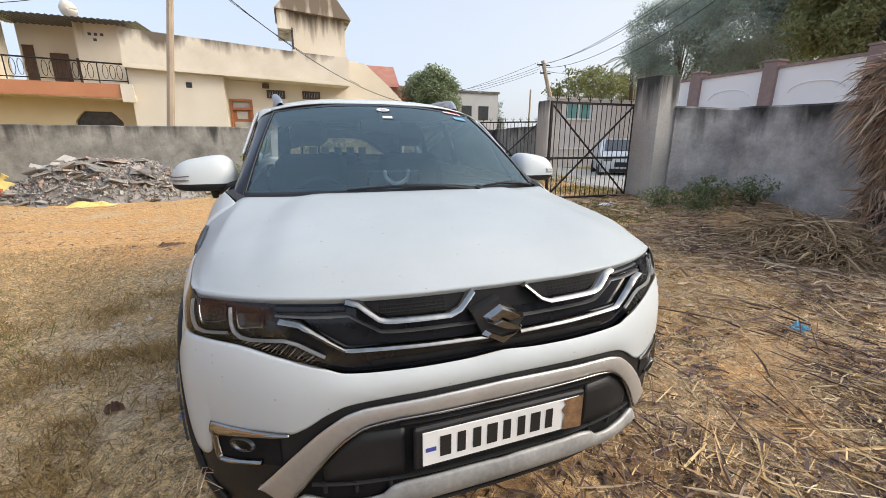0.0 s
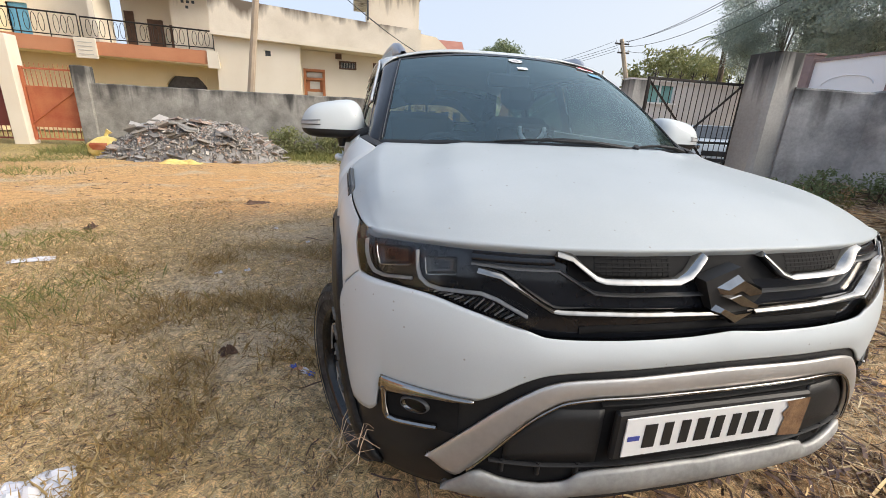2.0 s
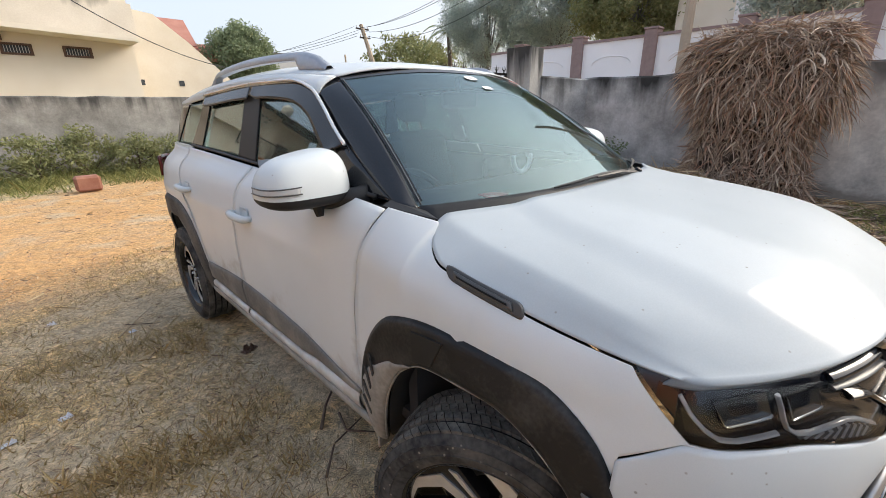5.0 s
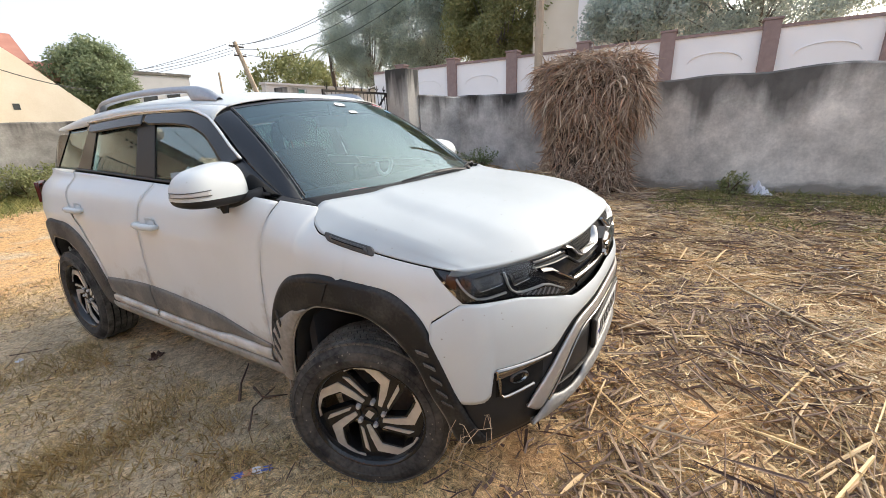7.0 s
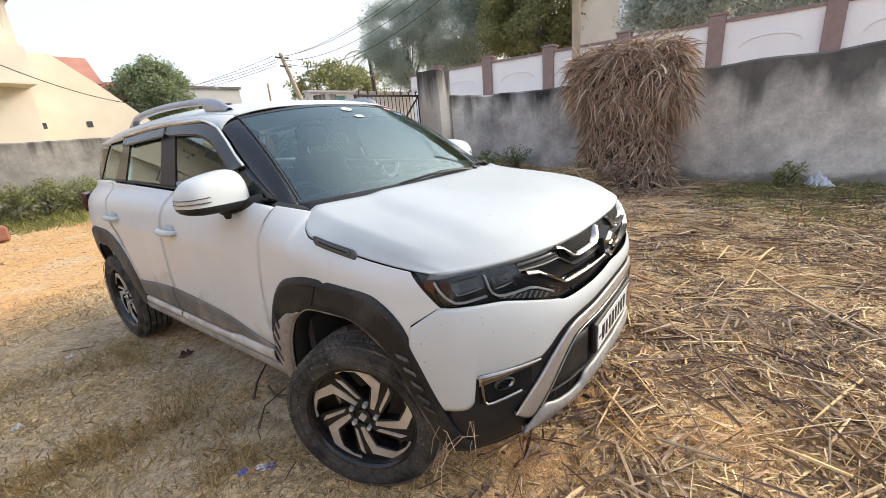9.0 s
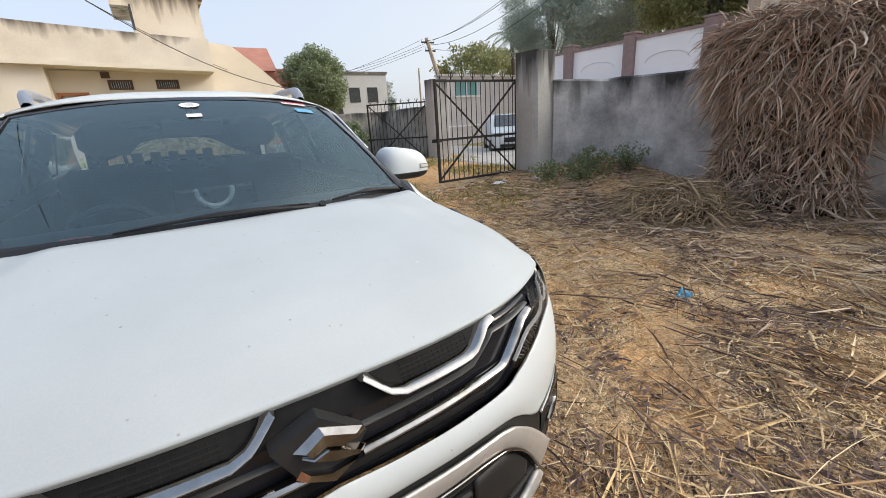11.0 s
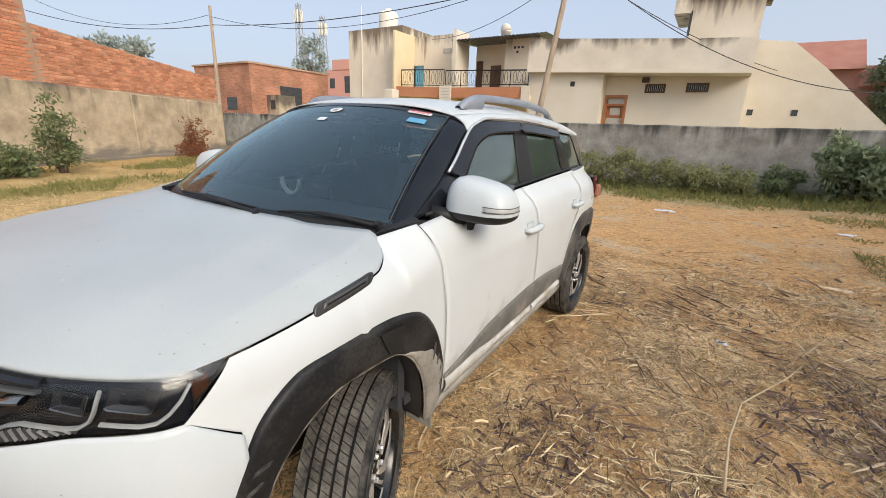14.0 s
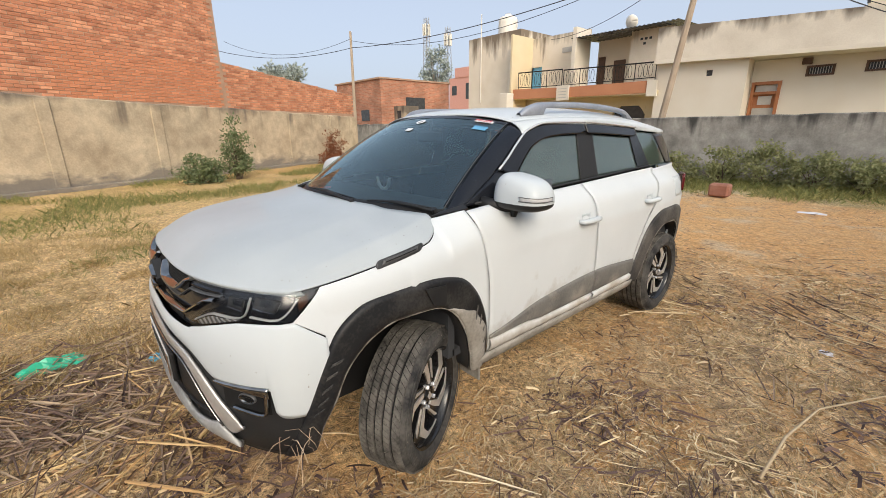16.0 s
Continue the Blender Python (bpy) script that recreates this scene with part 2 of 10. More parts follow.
def muddy(m, top, mud=(0.30, 0.24, 0.17), keep=0.0):
    """Splashed dried mud that thins out upwards."""
    n, ln = m.node_tree.nodes, m.node_tree.links
    p = n["Principled BSDF"]
    src = p.inputs["Base Color"].links[0].from_socket
    co = n.new("ShaderNodeTexCoord")
    sx = n.new("ShaderNodeSeparateXYZ")
    ln.new(co.outputs["Object"], sx.inputs[0])
    ht = n.new("ShaderNodeMapRange")
    ht.inputs["From Min"].default_value, ht.inputs["From Max"].default_value = top, 0.30
    ht.inputs["To Min"].default_value, ht.inputs["To Max"].default_value = -0.34, 0.24
    ln.new(sx.outputs["Z"], ht.inputs["Value"])
    nz = n.new("ShaderNodeTexNoise")
    nz.inputs["Scale"].default_value, nz.inputs["Detail"].default_value, nz.inputs["Roughness"].default_value = 5.5, 9, 0.65
    ln.new(co.outputs["Object"], nz.inputs["Vector"])
    add = n.new("ShaderNodeMath")
    ln.new(nz.outputs["Fac"], add.inputs[0])
    ln.new(ht.outputs["Result"], add.inputs[1])
    rp = n.new("ShaderNodeMapRange")
    rp.inputs["From Min"].default_value, rp.inputs["From Max"].default_value = 0.42, 0.75
    rp.inputs["To Max"].default_value = 0.8
    ln.new(add.outputs[0], rp.inputs["Value"])
    mx = n.new("ShaderNodeMix")
    mx.data_type = "RGBA"
    ln.new(rp.outputs["Result"], mx.inputs["Factor"])
    ln.new(src, mx.inputs["A"])
    mx.inputs["B"].default_value = (*mud, 1)
    ln.new(mx.outputs["Result"], p.inputs["Base Color"])
    return m


# bumper's white, lightened to offset dim light on the sides; mud added below
SIDE_PAINT_LIFTED = muddy(material("white_side_paint_lifted", (0.585, 0.615, 0.628), (0.645, 0.675, 0.688), scale=2.2, rough=0.5, fine=400, coat=0.42, rough_var=0.08, spec=0.12), 0.87)
MUDDY_WHITE = muddy(material("muddy_white", (0.56, 0.56, 0.55), (0.66, 0.66, 0.65), scale=5, rough=0.5, fine=200), 0.75)
BLACK_PLASTIC = material("black_plastic", (0.012, 0.0125, 0.0135), (0.028, 0.028, 0.029), scale=5, rough=0.5, bump=0.08, fine=400, rough_var=0.12, spec=0.3)
DUSTY_PLASTIC = material("dusty_plastic", (0.030, 0.030, 0.032), (0.19, 0.175, 0.155), scale=3.5, rough=0.72, spec=0.3, bump=0.1, fine=120, contrast=(0.42, 0.75))
DOOR_CLAD = muddy(material("muddy_door_cladding", (0.10, 0.098, 0.094), (0.24, 0.23, 0.21), scale=3.5, rough=0.75, spec=0.3, bump=0.1, fine=120, contrast=(0.36, 0.7)), 0.72, (0.40, 0.36, 0.30))
GLOSS_BLACK = material("gloss_black", (0.008, 0.009, 0.012), (0.014, 0.015, 0.019), rough=0.14, spec=0.42)
MUD_CAKED = material("caked_mud", (0.19, 0.175, 0.152), (0.38, 0.352, 0.31), scale=7, rough=0.9, bump=0.35, fine=60)
ARCH_PLASTIC = material("scuffed_arch_plastic", (0.012, 0.0125, 0.014), (0.075, 0.070, 0.064), scale=6, rough=0.48, bump=0.15, fine=90, contrast=(0.46, 0.80), spec=0.3)
GREY_TRIM = material("satin_grey", (0.055, 0.057, 0.060), (0.085, 0.085, 0.085), rough=0.38, fine=300)
CHROME = material("chrome", (0.42, 0.41, 0.40), (0.25, 0.235, 0.215), scale=9, rough=0.1, metal=1.0, rough_var=0.06)
BRIGHT_TRIM = material("bright_trim", (0.78, 0.78, 0.79), (0.68, 0.68, 0.69), rough=0.25, metal=0.5)
SILVER = material("silver_paint", (0.46, 0.44, 0.42), (0.58, 0.56, 0.54), scale=3, rough=0.34, metal=0.55, rough_var=0.1)
SCUFFED = material("scuffed_silver", (0.23, 0.23, 0.225), (0.44, 0.44, 0.43), scale=6, rough=0.5, metal=0.3, bump=0.1, fine=60)
RAIL = material("rail_grey", (0.30, 0.32, 0.36), (0.40, 0.42, 0.46), rough=0.32, metal=0.5)
RUBBER = material("tyre_rubber", (0.022, 0.022, 0.023), (0.15, 0.14, 0.125), scale=9, rough=0.85, spec=0.3, bump=0.3, fine=70, contrast=(0.4, 0.8))
specks(RUBBER, 38, 0.16, 0.25, (0.34, 0.30, 0.24))
TREAD = material("dusty_tread", (0.026, 0.025, 0.024), (0.17, 0.158, 0.14), scale=11, rough=0.9, spec=0.2, bump=0.4, fine=80, contrast=(0.34, 0.62))
specks(TREAD, 55, 0.22, 0.3, (0.015, 0.015, 0.015))
specks(TREAD, 40, 0.14, 0.2, (0.48, 0.42, 0.33))
DARK_FABRIC = material("dark_fabric", (0.028, 0.030, 0.034), (0.045, 0.047, 0.052), rough=0.9, fine=300, bump=0.1)
DASH = material("dash_plastic", (0.030, 0.033, 0.036), (0.05, 0.052, 0.055), rough=0.6, fine=250, bump=0.08)
SCREEN_GLASS = glass("screen_glass", (0.86, 0.97, 0.97), 2.1, dust=0.02, sheen=(0.76, 0.96, 0.99))
SIDE_GLASS = glass("side_glass", (0.84, 0.93, 0.90), 2.3, dust=0.05, sheen=(0.86, 0.97, 0.94))
LAMP_GLASS = glass("lamp_glass", (0.90, 0.92, 0.94), 1.38)
RIM_BLACK = material("rim_black", (0.008, 0.008, 0.009), (0.016, 0.016, 0.017), rough=0.22, scale=12)
RIM_CUT = material("machined_alloy", (0.60, 0.57, 0.54), (0.78, 0.75, 0.72), rough=0.34, metal=0.6, scale=14)
INTAKE_BLACK = material("intake_black", (0.008, 0.008, 0.009), (0.018, 0.018, 0.018), rough=0.75, bump=0.05, spec=0.15)
LIGHT_GUIDE = material("light_guide", (0.42, 0.42, 0.425), (0.52, 0.52, 0.515), rough=0.2)
REFLECTOR = material("lamp_reflector", (0.5, 0.5, 0.5), (0.3, 0.3, 0.3), rough=0.15, metal=1.0)
PROJECTOR = material("smoky_projector", (0.035, 0.035, 0.036), (0.09, 0.088, 0.086), scale=20, rough=0.15, metal=0.6)
VENT_GREY = material("vent_charcoal", (0.030, 0.031, 0.033), (0.055, 0.056, 0.058), scale=8, rough=0.38, fine=200, bump=0.04)
AMBER = material("amber_lens", (0.07, 0.024, 0.009), (0.045, 0.016, 0.007), rough=0.25, spec=0.3)
WHITE_PLASTIC = material("white_plastic", (0.72, 0.72, 0.72), (0.78, 0.78, 0.78), rough=0.4)
PLATE_WHITE = material("plate_white", (0.78, 0.78, 0.78), (0.72, 0.72, 0.71), rough=0.4)
INK = material("black_ink", (0.015, 0.015, 0.015), rough=0.5)
BLUE_INK = material("blue_ink", (0.05, 0.07, 0.30), rough=0.5)
RUST = material("rust", (0.26, 0.15, 0.07), (0.12, 0.06, 0.03), scale=30, rough=0.9, fine=150, bump=0.3)
RED_INK = material("red_ink", (0.6, 0.03, 0.04), rough=0.5)
BLUE_TAG = material("blue_sticker", (0.10, 0.32, 0.52), (0.14, 0.38, 0.58), rough=0.4)

GREY_WALL = weathered(wall_stained("grey_cement", (0.22, 0.21, 0.19), (0.36, 0.345, 0.315), (0.06, 0.058, 0.055), 2.0, reach=0.9), 1.8, 0.8, (0.05, 0.048, 0.045), 3.2, 0.25, (0.16, 0.15, 0.13))
SIDE_WALL = weathered(wall_stained("grey_cement_pale", (0.43, 0.405, 0.37), (0.70, 0.66, 0.60), (0.13, 0.122, 0.112), 2.15, streak=1.0, reach=1.3), 2.0, 0.9, (0.10, 0.094, 0.085), 2.2, 0.22, (0.2, 0.18, 0.155), 0.25)
DAMP_WALL = weathered(wall_stained("damp_cement", (0.33, 0.325, 0.315), (0.52, 0.515, 0.505), (0.035, 0.034, 0.032), 2.1, streak=1.4, reach=1.05), 2.0, 0.9, (0.04, 0.038, 0.036), 2.2, 0.3, (0.12, 0.115, 0.105), 0.3)
TAN_WALL = weathered(wall_stained("tan_cement", (0.37, 0.295, 0.205), (0.55, 0.46, 0.33), (0.15, 0.125, 0.10), 2.55, streak=1.0, reach=0.9), 2.3, 0.95, (0.11, 0.095, 0.08), 2.4, 0.42, (0.17, 0.155, 0.14), 0.22)
PILLAR_MAT = wall_stained("pillar_cement", (0.31, 0.30, 0.28), (0.45, 0.437, 0.41), (0.05, 0.05, 0.048), 2.75, streak=3.0, reach=1.5)
CREAM = wall_stained("cream_plaster", (0.68, 0.60, 0.48), (0.76, 0.69, 0.58), (0.20, 0.16, 0.12), 6.9, streak=2.0, reach=2.2)
CREAM_PLAIN = material("cream_plain", (0.69, 0.62, 0.51), (0.75, 0.69, 0.59), scale=0.8, rough=0.9, bump=0.1)
YELLOW_CREAM = material("yellow_cream", (0.68, 0.56, 0.36), (0.74, 0.63, 0.43), scale=0.9, rough=0.9)
PARAPET = wall_stained("parapet_plaster", (0.64, 0.575, 0.475), (0.77, 0.705, 0.60), (0.16, 0.13, 0.10), 5.45, streak=1.3, reach=1.1)
ORANGE = material("orange_band", (0.48, 0.20, 0.10), (0.55, 0.25, 0.13), scale=1.2, rough=0.8)
PINK = material("pink_wall", (0.60, 0.30, 0.25), (0.66, 0.36, 0.30), rough=0.9)
WHITE_WALL = material("white_wall", (0.80, 0.78, 0.785), (0.87, 0.85, 0.855), scale=0.7, rough=0.85)
PALE_PINK = material("pale_pink_plaster", (0.58, 0.54, 0.53), (0.66, 0.62, 0.605), scale=0.9, rough=0.88, bump=0.08)
TEAL_PANE = material("teal_glazing", (0.16, 0.34, 0.33), (0.24, 0.42, 0.40), scale=1.5, rough=0.2)
# grey instead of white: the haze before the far house is in this colour
HAZE_WALL = material("hazy_grey_wall", (0.44, 0.44, 0.45), (0.52, 0.52, 0.53), scale=0.8, rough=0.9)
MAROON = material("maroon_pier", (0.235, 0.165, 0.155), (0.30, 0.215, 0.20), rough=0.8)
BRICK = material("brick", (0.50, 0.19, 0.095), (0.60, 0.27, 0.15), scale=2.0, rough=0.92, bump=0.3, fine=40, rand=0.14)
MORTAR = material("mortar", (0.36, 0.225, 0.15), (0.46, 0.31, 0.22), scale=3, rough=0.95, bump=0.3)


def brick_courses(name):
    """Far brickwork: courses, joints and mixed tones."""
    m = material(name, (0.5, 0.2, 0.1), rough=0.93)
    n, ln = m.node_tree.nodes, m.node_tree.links
    p = n["Principled BSDF"]
    co = n.new("ShaderNodeTexCoord")
    mp = n.new("ShaderNodeMapping")
    mp.inputs["Rotation"].default_value = (radians(90), 0, 0)
    sx = n.new("ShaderNodeSeparateXYZ")
    ln.new(co.outputs["Object"], sx.inputs[0])
    add = n.new("ShaderNodeMath")
    ln.new(sx.outputs["X"], add.inputs[0])
    ln.new(sx.outputs["Y"], add.inputs[1])
    cb = n.new("ShaderNodeCombineXYZ")
    ln.new(add.outputs[0], cb.inputs["X"])
    ln.new(sx.outputs["Z"], cb.inputs["Y"])
    bt = n.new("ShaderNodeTexBrick")
    bt.inputs["Scale"].default_value = 1.0
    bt.inputs["Brick Width"].default_value, bt.inputs["Row Height"].default_value, bt.inputs["Mortar Size"].default_value = 0.24, 0.086, 0.010
    bt.inputs["Color1"].default_value, bt.inputs["Color2"].default_value, bt.inputs["Mortar"].default_value = (0.50, 0.225, 0.14, 1), (0.36, 0.145, 0.085, 1), (0.36, 0.24, 0.17, 1)
    ln.new(cb.outputs[0], bt.inputs["Vector"])
    nz = n.new("ShaderNodeTexNoise")
    nz.inputs["Scale"].default_value, nz.inputs["Detail"].default_value = 0.9, 6
    ln.new(co.outputs["Object"], nz.inputs["Vector"])
    mr = n.new("ShaderNodeMapRange")
    mr.inputs["From Min"].default_value, mr.inputs["From Max"].default_value = 0.3, 0.7
    mr.inputs["To Min"].default_value, mr.inputs["To Max"].default_value = 0.7, 1.25
    ln.new(nz.outputs["Fac"], mr.inputs["Value"])
    hs = n.new("ShaderNodeHueSaturation")
    ln.new(mr.outputs["Result"], hs.inputs["Value"])
    ln.new(bt.outputs["Color"], hs.inputs["Color"])
    ln.new(hs.outputs["Color"], p.inputs["Base Color"])
    return m


BRICK_FAR = brick_courses("far_brickwork")
IRON = material("gate_iron", (0.022, 0.020, 0.019), (0.075, 0.045, 0.032), scale=7, rough=0.7, metal=0.3, contrast=(0.5, 0.8))
RED_IRON = material("red_gate_paint", (0.36, 0.085, 0.04), (0.48, 0.17, 0.075), scale=2.2, rough=0.65, bump=0.1, fine=30)
MAROON_IRON = material("maroon_gate_paint", (0.16, 0.035, 0.03), (0.2, 0.05, 0.04), scale=3, rough=0.6)
DOOR_WOOD = material("door_wood", (0.33, 0.12, 0.045), (0.42, 0.17, 0.07), scale=3, rough=0.6)
DARK_WOOD = material("dark_wood", (0.08, 0.045, 0.03), (0.13, 0.07, 0.045), rough=0.7)
WINDOW_DARK = material("dark_pane", (0.04, 0.045, 0.05), (0.07, 0.075, 0.08), rough=0.25)
FROSTED = material("frosted_pane", (0.42, 0.40, 0.36), (0.50, 0.48, 0.44), rough=0.3)
CONCRETE_POLE = material("concrete_pole", (0.34, 0.27, 0.20), (0.44, 0.36, 0.28), scale=2, rough=0.9, bump=0.2)
CABLE = material("cable", (0.02, 0.02, 0.022), rough=0.6)
STEEL_FAR = material("mast_steel", (0.28, 0.30, 0.34), (0.36, 0.38, 0.42), rough=0.6)
TANK_WHITE = material("tank_white", (0.74, 0.70, 0.62), (0.78, 0.75, 0.68), rough=0.5)
ROOF_RED = material("red_roof", (0.36, 0.15, 0.11), (0.42, 0.20, 0.15), scale=2, rough=0.8)
BLUE_PLASTIC = material("blue_plastic", (0.10, 0.42, 0.66), (0.2, 0.55, 0.75), rough=0.35)
GREEN_PLASTIC = material("green_plastic", (0.02, 0.38, 0.22), (0.05, 0.5, 0.3), rough=0.35)
DEEP_BLUE = material("deep_blue_print", (0.04, 0.10, 0.55), (0.08, 0.16, 0.6), rough=0.35)
ORANGE_PRINT = material("orange_print", (0.62, 0.26, 0.12), (0.7, 0.4, 0.25), scale=40, rough=0.4)
YELLOW_PLASTIC = material("yellow_plastic", (0.68, 0.50, 0.12), (0.75, 0.6, 0.25), rough=0.5)
PAPER = material("paper", (0.74, 0.73, 0.76), (0.66, 0.66, 0.72), rough=0.8)
BARK = material("bark", (0.09, 0.065, 0.045), (0.15, 0.11, 0.08), rough=0.95, bump=0.4, fine=40)
# far bark, paled by haze painted into its colour
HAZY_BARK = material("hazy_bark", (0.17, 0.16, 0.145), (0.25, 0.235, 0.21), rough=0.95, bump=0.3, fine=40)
# deep green leaves, greyed and lightened to paint in the haze before them
LEAF_DEEP_HAZED = island_tones("leaves_deep_hazed", [(0.36, 0.43, 0.40), (0.44, 0.50, 0.45), (0.52, 0.56, 0.50), (0.46, 0.52, 0.47)], translucent=0.5)
LEAF_MID = island_tones("leaves_mid", [(0.12, 0.16, 0.07), (0.17, 0.215, 0.095), (0.225, 0.26, 0.13), (0.15, 0.185, 0.10)], translucent=0.3)
# paler than LEAF_MID; on the round tree this paints in the haze
LEAF_SOFT = island_tones("leaves_soft", [(0.19, 0.24, 0.13), (0.25, 0.30, 0.17), (0.31, 0.35, 0.21), (0.22, 0.27, 0.15)], translucent=0.35)
LEAF_PALE = island_tones("leaves_pale", [(0.20, 0.225, 0.09), (0.26, 0.275, 0.12), (0.32, 0.31, 0.15), (0.22, 0.235, 0.11)], translucent=0.3)
# distance haze mixed straight into the leaf tones
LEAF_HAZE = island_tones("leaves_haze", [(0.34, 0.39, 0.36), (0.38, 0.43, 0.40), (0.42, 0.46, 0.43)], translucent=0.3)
LEAF_RUST = island_tones("leaves_rust", [(0.20, 0.07, 0.03), (0.28, 0.10, 0.04), (0.15, 0.06, 0.03)], translucent=0.2)
CANE = island_tones("dry_cane", [(0.22, 0.145, 0.10), (0.42, 0.29, 0.19), (0.56, 0.42, 0.28), (0.30, 0.20, 0.14), (0.68, 0.54, 0.38)], rough=0.75)
MATTED = island_tones("matted_cane", [(0.085, 0.052, 0.042), (0.20, 0.13, 0.09), (0.33, 0.23, 0.15), (0.13, 0.08, 0.062), (0.54, 0.41, 0.26)], rough=0.8)
STACK_CANE = island_tones("stack_cane", [(0.14, 0.095, 0.07), (0.43, 0.315, 0.225), (0.65, 0.50, 0.37), (0.20, 0.135, 0.10), (0.76, 0.62, 0.47), (0.33, 0.23, 0.165), (0.54, 0.31, 0.20)], rough=0.65)
HEAP_CANE = island_tones("heap_cane", [(0.13, 0.085, 0.05), (0.36, 0.25, 0.14), (0.54, 0.39, 0.22), (0.19, 0.125, 0.075), (0.66, 0.50, 0.30)], rough=0.7)
PALE_CANE = island_tones("pale_cane", [(0.60, 0.45, 0.26), (0.74, 0.60, 0.38), (0.66, 0.52, 0.30), (0.80, 0.68, 0.46)], rough=0.6)
DARK_CANE = island_tones("dark_cane", [(0.065, 0.038, 0.034), (0.11, 0.064, 0.052), (0.17, 0.105, 0.078), (0.085, 0.05, 0.043)], rough=0.75)
STRAW = island_tones("straw", [(0.10, 0.055, 0.04), (0.46, 0.31, 0.15), (0.62, 0.46, 0.25), (0.17, 0.095, 0.06), (0.78, 0.63, 0.40), (0.36, 0.24, 0.12), (0.13, 0.075, 0.05), (0.58, 0.44, 0.24)], rough=0.7)
GOLD_CANE = island_tones("golden_cane", [(0.62, 0.42, 0.19), (0.74, 0.55, 0.28), (0.50, 0.31, 0.13), (0.40, 0.23, 0.11), (0.80, 0.62, 0.36)], rough=0.65)
CUT_STRAW = island_tones("cut_straw", [(0.44, 0.305, 0.16), (0.60, 0.45, 0.26), (0.31, 0.205, 0.105), (0.70, 0.56, 0.36), (0.51, 0.37, 0.20), (0.25, 0.155, 0.085)], rough=0.6)
GOLD_GRASS = island_tones("golden_grass", [(0.30, 0.19, 0.07), (0.50, 0.33, 0.13), (0.64, 0.47, 0.22), (0.22, 0.145, 0.06), (0.40, 0.29, 0.12)], translucent=0.2)
DRY_GRASS = island_tones("dry_grass", [(0.30, 0.22, 0.10), (0.52, 0.38, 0.17), (0.26, 0.20, 0.10), (0.62, 0.48, 0.26), (0.42, 0.31, 0.14)], translucent=0.2)
GREEN_GRASS = island_tones("green_grass", [(0.15, 0.18, 0.05), (0.24, 0.25, 0.08), (0.38, 0.33, 0.12), (0.13, 0.16, 0.05), (0.30, 0.28, 0.10)], translucent=0.25)
RUBBLE_MAT = island_tones("rubble", [(0.23, 0.22, 0.205), (0.33, 0.315, 0.295), (0.16, 0.15, 0.14), (0.40, 0.38, 0.355), (0.32, 0.22, 0.17), (0.48, 0.46, 0.43), (0.27, 0.26, 0.245)], rough=0.95)


